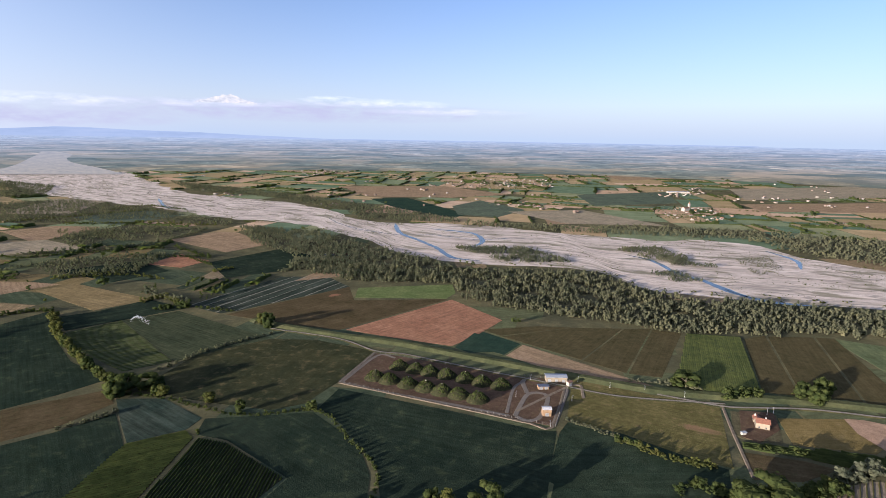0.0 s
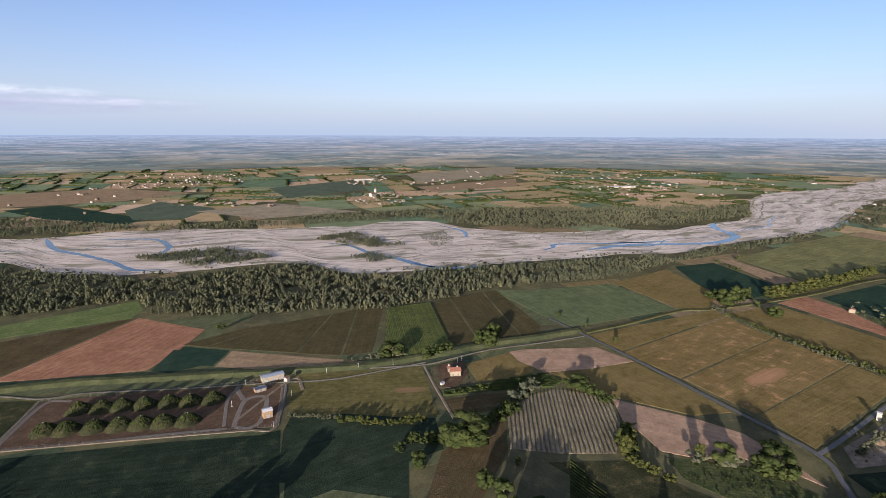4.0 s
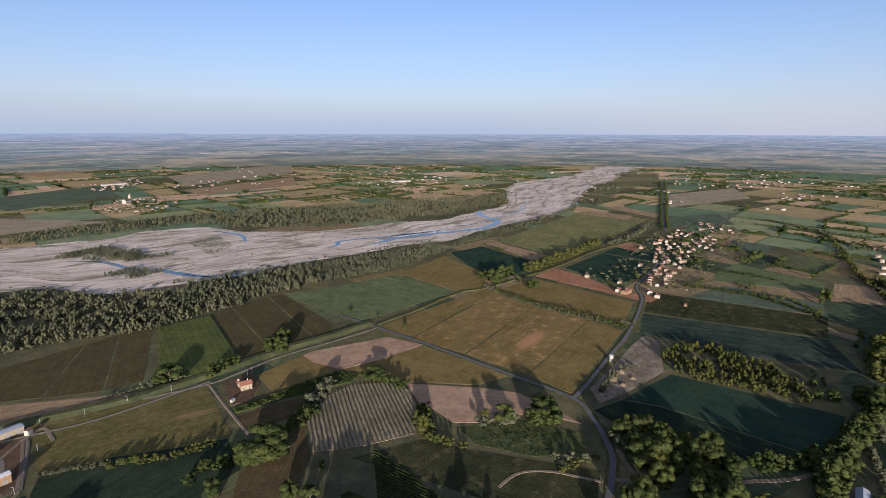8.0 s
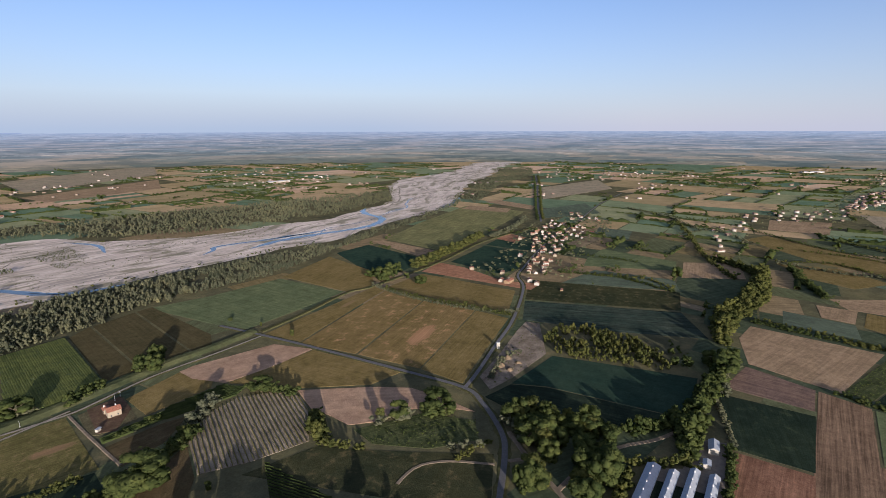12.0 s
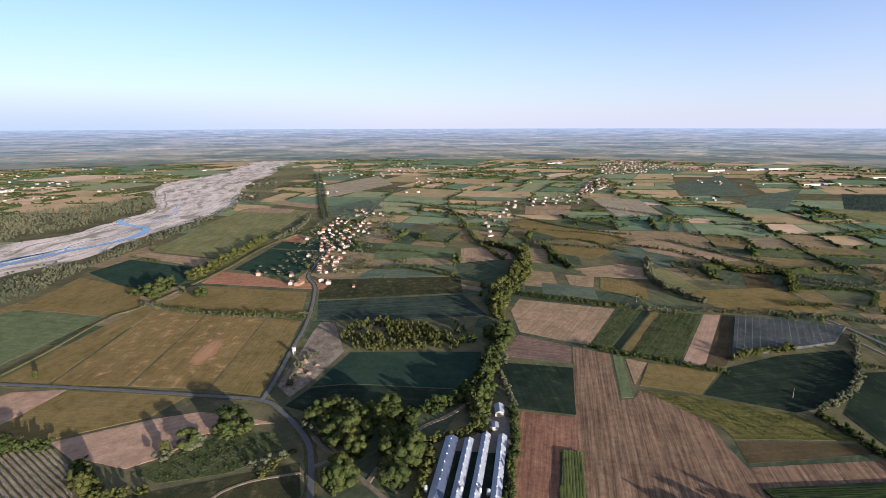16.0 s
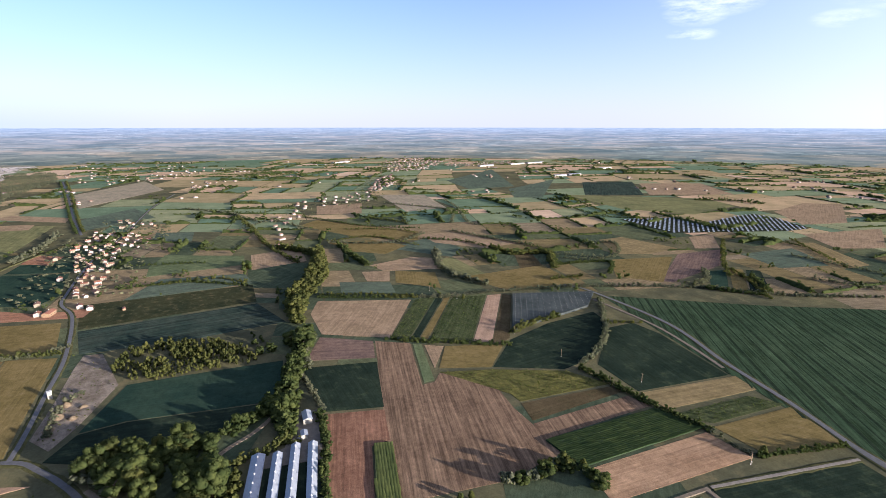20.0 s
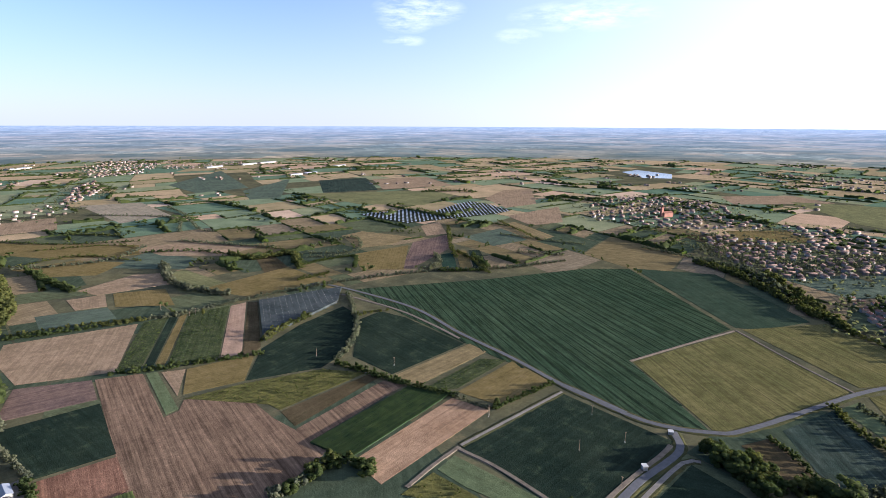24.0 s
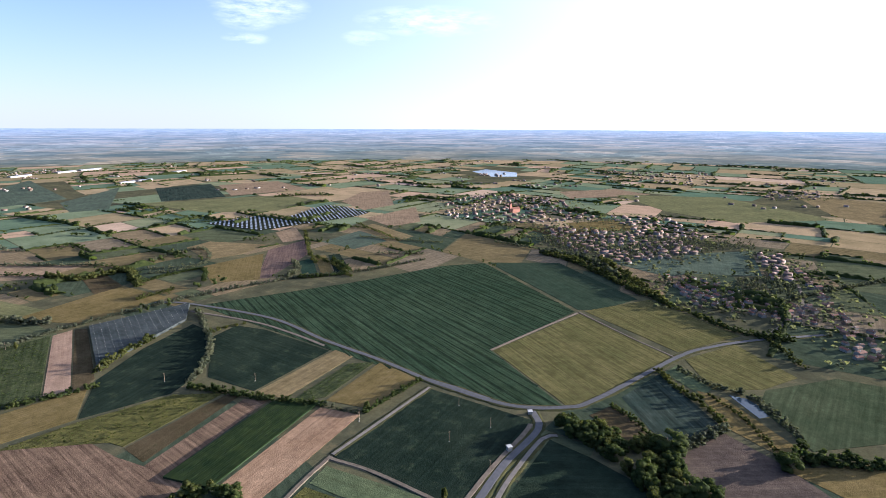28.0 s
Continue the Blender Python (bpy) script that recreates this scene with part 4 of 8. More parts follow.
HEDGES = (
    (8.4, 7.2, 8.4, [(-759, 953), (-687, 983), (-611, 1021), (-572, 1112), (-551, 1242)]),
    (7.2, 7.2, 8.4, [(-551, 940), (-424, 959)]),
    (7.2, 6.0, 8.4, [(-587, 789), (-501, 818), (-429, 798)]),
    (8.4, 6.0, 8.4, [(-416, 728), (-335, 680)]),
    (7.2, 6.0, 7.2, [(-527, 1044), (-416, 945)]),
    (8.4, 8.4, 9.6, [(-913, 1289), (-712, 1310), (-558, 1300)]),
    (7.2, 6.0, 8.4, [(-260, 899), (-148, 852)]),
    (3.2, 3.6, 4.2, [(-276, 424), (-259, 425), (-227, 418), (-192, 405), (-161, 394), (-130, 398), (-106, 404), (-90, 396), (-76, 377), (-61, 354), (-47, 336), (-40, 319), (-40, 296)]),
    (8.4, 4.8, 7.2, [(-469, 623), (-427, 567), (-379, 520), (-329, 474), (-291, 445)]),
    (4.8, 3.6, 6.0, [(-287, 368), (-273, 380), (-259, 396)]),
    (6.0, 4.8, 4.8, [(-532, 620), (-505, 639), (-485, 640)]),
    (8.4, 8.4, 6.0, [(-276, 424), (-271, 433), (-258, 436), (-238, 426)]),
    (4.8, 3.6, 7.2, [(-264, 476), (-249, 508), (-227, 539), (-190, 574)]),
    (9.6, 7.2, 7.2, [(-356, 655), (-327, 664)]),
    (7.2, 6.0, 6.0, [(-393, 684), (-376, 703), (-327, 664)]),
    (10.8, 10.8, 6.0, [(-213, 605), (-203, 615)]),
    (4.8, 3.6, 6.0, [(-313, 664), (-264, 651)]),
    (5.6, 5.0, 3.4, [(135, 366), (158, 346), (180, 335), (190, 334)]),
    (3.6, 3.6, 3.6, [(103, 393), (136, 369)]),
    (7.2, 7.2, 4.8, [(157, 307), (166, 312), (180, 304), (195, 298)]),
    (8.4, 7.2, 6.0, [(221, 299), (243, 305), (256, 310)]),
    (9.6, 8.4, 4.8, [(266, 318), (284, 323), (300, 330)]),
    (8.4, 6.0, 4.8, [(332, 317), (334, 302), (336, 277)]),
    (9.6, 9.6, 4.8, [(299, 229), (291, 218), (312, 235)]),
    (9.6, 9.6, 6.0, [(324, 186), (332, 179), (337, 175)]),
    (12.0, 10.8, 7.2, [(349, 158), (355, 149)]),
    (6.0, 4.8, 3.6, [(285, 214), (287, 193), (290, 182)]),
    (6.0, 4.8, 6.0, [(313, 124), (325, 108)]),
    (8.4, 7.2, 4.8, [(237, 302), (250, 306), (261, 307)]),
    (6.0, 4.8, 4.2, [(633, 350), (615, 287), (606, 231), (596, 163)]),
    (4.8, 3.6, 4.8, [(647, 378), (623, 332), (604, 263), (598, 186), (612, 157)]),
    (13.5, 11.0, 6.0, [(683, 402), (701, 385), (728, 381)]),
    (13.5, 12.0, 5.4, [(758, 361), (843, 356), (930, 347), (1031, 347)]),
    (9.6, 8.4, 6.0, [(1039, 321), (1121, 309), (1276, 313)]),
    (6.0, 3.0, 7.2, [(1284, 282), (1503, 338), (1991, 454), (2489, 574)]),
    (6.0, 3.0, 7.2, [(1296, 272), (1516, 326), (2008, 438), (2507, 558)]),
    (7.2, 7.2, 6.0, [(213, 462), (226, 459), (234, 452)]),
    (8.4, 7.2, 6.0, [(252, 435), (278, 439)]),
    (9.6, 8.4, 6.0, [(322, 446), (338, 436)]),
    (4.8, 4.8, 7.2, [(179, 468), (211, 459)]),
    (12.0, 13.2, 4.3, [(368, -30), (408, -34), (449, -42), (505, -56), (557, -73)]),
    (13.2, 15.6, 4.3, [(594, -68), (657, -71), (706, -80), (745, -101), (823, -126), (919, -145)]),
    (7.2, 7.2, 4.8, [(471, -59), (511, -61), (540, -77)]),
    (10.8, 9.6, 4.8, [(362, 94), (363, 79), (361, 63), (367, 47), (371, 31), (382, 10), (399, -13), (418, -30)]),
    (7.2, 7.2, 4.8, [(339, 13), (348, -6), (357, -30)]),
    (4.8, 4.8, 4.8, [(453, -52), (425, -56), (390, -58)]),
    (6.0, 4.8, 4.2, [(386, -56), (346, -53), (313, -47), (280, -41)]),
    (7.2, 6.0, 4.8, [(327, 8), (303, 11), (282, 15)]),
    (6.0, 4.8, 7.2, [(429, 131), (471, 133), (494, 123)]),
    (6.0, 6.0, 4.8, [(675, -107), (666, -129), (655, -156), (646, -176)]),
    (6.0, 6.0, 4.8, [(642, -186), (635, -211), (630, -221)]),
    (6.0, 4.8, 4.8, [(628, -228), (615, -258), (613, -307), (608, -346), (599, -394), (584, -458)]),
    (6.0, 4.8, 4.8, [(508, -149), (491, -175), (475, -206), (447, -257)]),
    (7.2, 6.0, 4.2, [(476, -276), (489, -309), (498, -349)]),
    (6.0, 4.8, 3.6, [(534, -438), (480, -402), (424, -359), (399, -328), (383, -299)]),
    (6.0, 4.8, 3.6, [(373, -292), (341, -298), (317, -302), (296, -306), (276, -309), (254, -317)]),
    (4.8, 4.8, 4.8, [(458, -386), (455, -407), (447, -425)]),
    (3.6, 3.6, 3.6, [(254, -317), (232, -317), (221, -319)]),
    (4.8, 3.6, 4.2, [(216, -322), (210, -354), (202, -389)]),
    (8.4, 7.2, 6.0, [(257, -173), (259, -186), (259, -194)]),
    (8.4, 7.2, 6.0, [(258, -151), (256, -164)]),
    (9.6, 9.6, 4.8, [(251, -193), (244, -201), (234, -202)]),
    (10.8, 14.4, 4.8, [(990, -93), (902, -139), (776, -126), (701, -94), (647, -76)]),
    (8.4, 10.8, 4.8, [(864, -341), (753, -307), (699, -312), (645, -331)]),
    (8.4, 10.8, 4.8, [(974, -193), (878, -197), (814, -205)]),
    (8.4, 10.8, 4.2, [(846, -444), (796, -451), (781, -488), (769, -515), (686, -471)]),
    (6.0, 6.0, 4.8, [(795, -568), (810, -629), (802, -675), (758, -658), (710, -606), (710, -554), (731, -523)]),
    (6.0, 6.0, 4.8, [(701, -480), (695, -542), (681, -576), (626, -531)]),
    (6.0, 6.0, 4.8, [(634, -431), (629, -482)]),
    (7.2, 7.2, 6.0, [(535, -599), (542, -633), (584, -674)]),
    (7.2, 6.0, 4.8, [(512, -605), (488, -624), (467, -662), (534, -714)]),
    (6.0, 4.8, 6.0, [(739, -896), (624, -762), (547, -683)]),
    (6.0, 6.0, 6.0, [(581, -465), (551, -538), (511, -609), (448, -678), (398, -780)]),
    (6.0, 6.0, 7.2, [(1230, -871), (1034, -865), (971, -1017)]),
    (6.0, 4.8, 7.2, [(689, -1018), (590, -951), (511, -897)]),
    (7.2, 6.0, 6.0, [(489, -785), (452, -800), (418, -815)]),
    (6.0, 6.0, 7.2, [(1314, -181), (1154, -280), (1075, -385)]),
    (7.2, 7.2, 7.2, [(1262, -308), (1148, -384)]),
    (6.0, 6.0, 7.2, [(1472, -426), (1290, -542), (1109, -480)]),
    (6.0, 6.0, 7.2, [(1180, -618), (1194, -775)]),
    (6.0, 6.0, 6.0, [(1017, -180), (1025, -271), (918, -329)]),
    (7.2, 7.2, 6.0, [(1018, -440), (907, -488), (838, -523)]),
    (9.6, 7.2, 7.2, [(1179, -1293), (1117, -1381), (1046, -1405)]),
    (6.0, 4.8, 4.2, [(12, -497), (-5, -469), (-23, -451), (-36, -426)]),
    (7.2, 6.0, 4.2, [(-8, -371), (-23, -393), (-39, -415)]),
    (4.8, 4.8, 4.8, [(41, -415), (24, -400), (11, -383)]),
    (3.6, 3.6, 4.8, [(-29, -470), (-54, -437), (-72, -395)]),
    (6.0, 4.8, 4.8, [(-4, -511), (-32, -487), (-61, -479), (-89, -424)]),
    (8.4, 7.2, 6.0, [(-71, -390), (-92, -396), (-112, -402), (-135, -409)]),
    (8.4, 7.2, 6.0, [(133, -913), (77, -823), (39, -748), (16, -708)]),
    (9.6, 8.4, 6.0, [(230, -911), (172, -916), (92, -816)]),
    (7.2, 7.2, 6.0, [(-17, -677), (-62, -639), (-104, -633)]),
    (6.0, 6.0, 7.2, [(-88, -625), (-110, -568)]),
    (7.2, 7.2, 7.2, [(-263, -954), (-169, -849), (-114, -770)]),
    (6.0, 6.0, 9.6, [(393, -1137), (284, -1116), (160, -1080)]),
    (4.8, 4.8, 6.0, [(304, 115), (317, 110), (330, 102)]),
    (12.0, 10.8, 7.2, [(365, 98), (351, 85), (346, 67)]),
    (4.8, 3.6, 6.0, [(235, 356), (266, 349)]),
    (6.0, 6.0, 9.6, [(816, 91), (824, 22), (786, -21)]),
    (7.2, 7.2, 7.2, [(1216, -35), (1285, -105), (1165, -158)]),
    (6.0, 6.0, 9.6, [(1487, 18), (1422, -87), (1517, -174)]),
    (7.2, 9.6, 6.0, [(-1071, 1290), (-1027, 1340), (-972, 1406), (-911, 1478), (-828, 1560)]),
    (7.2, 9.6, 6.0, [(-800, 1099), (-769, 1141), (-736, 1187), (-647, 1210), (-577, 1256)]),
    (6.0, 8.4, 6.0, [(-723, 932), (-681, 959), (-634, 982), (-584, 1007), (-540, 1026)]),
    (6.0, 8.4, 6.0, [(-589, 799), (-552, 822), (-518, 846)]),
    (6.0, 7.2, 6.0, [(-492, 840), (-508, 907), (-525, 976)]),
    (6.0, 7.2, 6.0, [(-464, 956), (-430, 926), (-394, 894)]),
    (7.2, 9.6, 6.0, [(-368, 849), (-360, 864), (-349, 877)]),
    (7.2, 9.6, 6.0, [(-260, 856), (-240, 888), (-216, 907), (-170, 869), (-127, 835)]),
    (6.0, 7.2, 6.0, [(-783, 932), (-735, 922), (-724, 960)]),
    (6.0, 7.2, 6.0, [(-951, 1545), (-906, 1643), (-750, 1570)]),
    (6.0, 6.0, 6.0, [(-704, 834), (-680, 874), (-658, 897)]),
    (7.2, 7.2, 4.8, [(189, -908), (147, -885), (93, -822), (54, -755), (30, -726), (9, -699)]),
    (8.4, 9.6, 4.8, [(230, -911), (185, -888), (140, -848), (88, -785), (45, -732)]),
    (7.2, 7.2, 6.0, [(333, -965), (260, -946), (205, -933)]),
    (7.2, 8.4, 6.0, [(-74, -645), (-88, -634), (-107, -634), (-96, -656)]),
    (6.0, 6.0, 6.0, [(9, -699), (-17, -677), (-46, -650)]),
    (6.0, 6.0, 7.2, [(708, -591), (734, -559), (765, -525)]),
    (6.0, 6.0, 6.0, [(853, -520), (779, -525), (702, -487)]),
    (6.0, 6.0, 6.0, [(574, -720), (513, -686), (451, -642)]),
    (6.0, 6.0, 6.0, [(598, -895), (522, -902), (431, -917)]),
    (6.0, 6.0, 7.2, [(958, -1032), (780, -985), (637, -978)]),
    (6.0, 6.0, 7.2, [(1378, -985), (1111, -908), (983, -910)]),
    (7.2, 7.2, 7.2, [(1006, -178), (970, -239), (959, -301), (1013, -374)]),
    (7.2, 7.2, 7.2, [(968, -358), (919, -418), (827, -453)]),
    (7.2, 7.2, 6.0, [(1376, -30), (1219, -53), (1038, -68), (869, -103)]),
    (7.2, 7.2, 7.2, [(1565, 96), (1448, -2), (1297, -69)]),
    (6.0, 6.0, 7.2, [(953, 161), (940, 97), (927, 36)]),
    (6.0, 6.0, 7.2, [(1120, -240), (1080, -336), (1034, -362)]),
    (6.0, 6.0, 7.2, [(1465, -609), (1300, -579), (1108, -518), (1060, -525)]),
    (6.0, 6.0, 6.0, [(816, 141), (818, 57), (770, -20)]),
    (4.6, 4.8, 6.0, [(684, -110), (669, -159), (639, -218)]),
)
WOODS = (
    (7.5, 5.3, [(-496, 1289), (-290, 1229), (-100, 1024), (-21, 956), (38, 883), (209, 879), (259, 852), (309, 763), (397, 693), (586, 674), (511, 581), (405, 585), (346, 597), (278, 594), (222, 625), (158, 649), (69, 691), (28, 725), (18, 802), (-78, 803), (-139, 800), (-172, 832), (-255, 871), (-276, 984), (-385, 1085)]),
    (6.9, 5.3, [(408, 733), (478, 711), (618, 668), (753, 634), (877, 595), (987, 587), (926, 550), (803, 556), (648, 545), (536, 579), (461, 614), (366, 601), (289, 609)]),
    (8.0, 6.6, [(987, 587), (1180, 573), (1378, 567), (1603, 606), (1493, 563), (1171, 542), (926, 550)]),
    (9.2, 8.5, [(68, 1423), (208, 1370), (374, 1352), (524, 1398), (664, 1362), (866, 1280), (1095, 1184), (1291, 1093), (1675, 900), (1478, 784), (1175, 802), (848, 917), (725, 1073), (688, 1223), (466, 1247), (247, 1300), (63, 1358)]),
    (9.2, 8.5, [(-1264, 2502), (-613, 2066), (-143, 1646), (58, 1429), (27, 1396), (-218, 1449), (-313, 1625), (-583, 1895), (-983, 2116)]),
    (5.8, 6.6, [(1603, 606), (2058, 707), (2452, 759), (2970, 849), (2992, 701), (2486, 577), (2047, 603), (1501, 516)]),
    (6.9, 4.8, [(526, 107), (576, 98), (588, 68), (565, 11), (532, -13), (505, -17), (499, 60), (504, 98)]),
    (11.5, 6.6, [(372, 104), (382, 82), (378, 48), (382, 30), (368, 26), (356, 54), (337, 67), (345, 81)]),
    (11.5, 6.2, [(338, 44), (360, 30), (346, 16), (310, 16), (289, 26), (297, 40)]),
    (11.5, 6.6, [(312, 80), (320, 64), (298, 53), (283, 58), (285, 75)]),
    (8.0, 4.8, [(80, -376), (57, -389), (28, -361), (3, -380), (-3, -368), (-9, -350), (-23, -332), (-24, -316), (2, -303), (24, -331), (58, -351)]),
    (6.3, 3.8, [(22, 1083), (174, 1084), (242, 956), (122, 948)]),
    (6.3, 3.8, [(361, 1087), (450, 1106), (495, 934), (410, 950)]),
    (5.2, 3.8, [(356, 888), (409, 900), (422, 834), (370, 830)]),
    (2.9, 4.3, [(564, 1007), (648, 1039), (608, 921), (532, 876)]),
    (6.9, 8.5, [(-1363, 1653), (-1204, 1752), (-844, 1558), (-518, 1348), (-522, 1286), (-768, 1388), (-944, 1303), (-1071, 1290)]),
    (6.9, 7.6, [(-864, 1189), (-725, 1282), (-554, 1204), (-629, 1107), (-718, 1012)]),
    (6.9, 7.6, [(-1978, 2417), (-1578, 2205), (-1402, 1899), (-1478, 1795)]),
    (6.9, 6.6, [(-689, 874), (-592, 946), (-485, 978), (-494, 829), (-583, 789)]),
    (6.9, 6.6, [(-266, 947), (-148, 979), (-99, 915), (18, 844), (18, 802), (-139, 800)]),
    (6.9, 7.6, [(281, -1020), (227, -1078), (109, -1020), (38, -1140), (15, -1066), (96, -909), (199, -951)]),
    (5.8, 7.6, [(39, -1170), (-114, -1184), (-117, -1105), (13, -1017)]),
    (6.9, 7.6, [(-69, -877), (-143, -896), (-144, -810), (-86, -809)]),
)
BANK_NEAR = [(-3857, 3779), (-1935, 2362), (-1402, 1899), (-853, 1609), (-579, 1430), (-310, 1316), (-103, 1056), (-22, 984), (20, 949), (159, 924), (256, 910), (318, 788), (416, 748), (493, 733), (635, 686), (776, 654), (900, 611), (1014, 604), (1216, 591), (1415, 582), (1670, 641), (2128, 742), (2495, 784), (3035, 881), (3569, 868)]
BANK_FAR = [(-4655, 4921), (-2770, 4214), (-1502, 2699), (-974, 2050), (-563, 1828), (-303, 1575), (-213, 1419), (27, 1387), (170, 1347), (294, 1260), (345, 1253), (508, 1188), (588, 1209), (707, 1146), (707, 1047), (833, 900), (986, 833), (1130, 770), (1292, 774), (1448, 780), (1953, 1034), (2304, 1060), (2616, 1042), (3331, 1144), (3843, 937)]
CHANNELS = (
    (6, [(-120, 1381), (-98, 1247), (-51, 1158), (-7, 1069), (21, 987), (72, 962)]),
    (6, [(-30, 1310), (66, 1262), (90, 1191), (83, 1124), (55, 1086)]),
    (5, [(-971, 1837), (-847, 1637), (-793, 1590)]),
    (7, [(1301, 776), (1251, 754), (1210, 716), (1189, 673), (1150, 640), (1083, 625), (1034, 632), (979, 655), (920, 684), (854, 708), (770, 712)]),
    (8, [(844, 743), (894, 723), (941, 698)]),
    (6, [(697, 754), (733, 765), (765, 782), (866, 731), (1000, 680)]),
    (6, [(1390, 579), (1496, 587), (1627, 616)]),
    (5, [(-358, 978), (-192, 991), (-85, 984)]),
    (5, [(363, 1039), (397, 988), (405, 886), (427, 843), (455, 742), (523, 711)]),
    (5, [(422, 844), (438, 771), (468, 735)]),
    (5, [(676, 1096), (682, 1010), (645, 934)]),
)
LEVEE = [(-226, 622), (-200, 607), (-114, 574), (-48, 554), (13, 527), (120, 479), (191, 450), (208, 446), (264, 437), (329, 431), (387, 418), (439, 410)]
FIELD_TURN = {'greenrow': 148.7, 'ploughrow': 53.5, 'vineA': 29.5, 'vineB': 89.2, 'stripewhite': 64.1, 'tanrow': 167.5, 'redrow': 167.5, 'soyrow': 138.4, 'rowveg': 24.1}
# x, y, height, shape, spread
LONE_TREES = (
    (200, 289, 23, 3, 1.7), (208, 288, 17.5, 0, 1.25), (193, 293, 18.0, 3, 1.21), (331, 307, 13.5, 3, 1.7),
    (287, 218, 17.0, 2, 0.85), (305, 229, 12.0, 2, 1.35), (326, 188, 14.5, 2, 0.79), (336, 177, 15.0, 3, 1.23),
    (365, 157, 17.0, 3, 1.48), (227, 458, 15.5, 3, 1.7), (218, 461, 8.0, 0, 1.7), (316, 435, 14.5, 1, 0.95),
    (327, 428, 16.5, 0, 1.2), (676, 376, 22, 0, 1.35), (283, 440, 9.0, 1, 1.49), (275, 446, 6.5, 1, 1.7),
    (455, 459, 5.0, 1, 1.61), (445, 363, 8.5, 2, 0.95), (169, 311, 8.0, 1, 1.23), (216, 249, 6.5, 1, 0.96),
    (180, 305, 8.0, 0, 1.37), (186, 299, 7.5, 1, 1.16), (-200, 596, 20.5, 1, 1.02), (-192, 415, 11.0, 2, 1.46),
    (-160, 399, 12.0, 1, 0.95), (-104, 405, 8.5, 0, 1.32), (-273, 419, 19.0, 0, 1.13), (-272, 435, 15.0, 3, 1.66),
    (-254, 436, 16.0, 3, 1.27), (-250, 441, 11.5, 0, 1.52), (680, 318, 13.0, 0, 1.7), (355, 85, 14.5, 0, 1.0),
    (369, 79, 9.5, 3, 1.45), (368, 51, 12.5, 3, 1.63), (377, 38, 11.0, 0, 1.57), (363, 61, 11.5, 1, 1.18),
    (370, 34, 15.0, 3, 1.44), (363, 22, 14.5, 1, 1.16), (373, 50, 10.5, 0, 1.31), (351, 68, 20.0, 3, 1.21),
    (315, 21, 23, 0, 1.01), (319, 34, 20.0, 3, 0.92), (340, 76, 15.5, 3, 1.4), (373, 82, 7.0, 1, 1.7),
    (346, 56, 15.5, 0, 1.19), (515, -63, 21.0, 3, 1.2), (532, -52, 16.5, 0, 1.2), (525, -32, 9.5, 1, 1.58),
    (521, -21, 9.5, 1, 1.25), (218, -326, 8.0, 2, 1.03), (255, -159, 8.0, 0, 1.59), (254, -176, 11.0, 3, 1.09),
    (259, -194, 7.0, 0, 1.62), (252, -203, 7.5, 2, 1.1), (231, -199, 9.0, 3, 1.32), (253, -123, 6.5, 2, 1.01),
    (254, -116, 6.0, 1, 0.93), (-3, -368, 15.0, 3, 1.7), (4, -365, 11.0, 0, 1.53), (-15, -322, 13.5, 3, 1.52),
    (-26, -324, 13.5, 0, 1.53), (-87, -412, 7.5, 1, 1.5), (-90, -399, 5.5, 0, 1.7), (-118, -412, 4.5, 3, 1.7),
    (118, -257, 8.5, 2, 0.77), (50, -362, 13.5, 0, 1.08), (64, -364, 14.0, 3, 0.97), (10, -328, 16.0, 0, 0.97),
    (74, -368, 9.5, 1, 1.2), (5, 283, 18, 2, 0.9), (29, 282, 21, 3, 1.1), (-3, 286, 15, 0, 0.9),
    (327, 444, 14.0, 3, 1.1), (344, 445, 17.2, 0, 1.1), (455, 414, 6.2, 4, 0.7), (-180, 366, 4.7, 1, 1),
    (158, 283, 12.5, 1, 1.2), (183, 242, 12.5, 0, 1.1), (188, 229, 12.5, 3, 1.1), (547, -62, 14.0, 2, 1),
    (-76, -379, 12.5, 3, 1.2), (600, -276, 7.8, 2, 0.8),
    (293, 60, 15.6, 3, 1.2), (327, 58, 15.6, 0, 1.2), (295, 33, 15.6, 1, 1.3),
)
# tall rows standing nearer than the view reaches; their long shadows cross the fields
NEAR_ROWS = (((178, 213), (156, 90), 15, 18.0), ((224, 40), (196, 0), 6, 18.0))


# ---- the ground: one sheet out to the haze ----
FAR = 4920.0  # the rim; the tilled plain ends at PLAIN
PLAIN = 3600.0
bm = bmesh.new()
bmesh.ops.create_circle(bm, cap_ends=True, segments=96, radius=3700)
ground = part("ground", bm, soil("open_ground", (0.062, 0.064, 0.034), (0.11, 0.10, 0.052), 90, 1.5, None, 3, 0.3, 0.4, (0.12, 0.095, 0.05)))
tagged(ground, "flat farmland of dry grass and dark weeds", "ground", kind="structure")

# the river's gravel bed, between its two banks
def ragged_bank(pts, seed):
    """A bank line eaten into by floods."""
    line = smooth_line(pts, 14)
    out = []
    for i, p in enumerate(line):
        d = (line[min(i + 1, len(line) - 1)] - line[max(i - 1, 0)]).normalized()
        amp = 6 + p.length * 0.006
        o = amp * (noise.noise(Vector((p.x / 95, p.y / 95, seed))) * 1.3 + noise.noise(Vector((p.x / 31, p.y / 31, seed))) * 0.7)
        out.append(p + Vector((-d.y, d.x, 0)) * o)
    return out


near_bank, far_bank = ragged_bank(BANK_NEAR, 4.2), ragged_bank(BANK_FAR, 8.8)
river_outline = [tuple(p.xy) for p in near_bank] + [tuple(p.xy) for p in reversed(far_bank)]


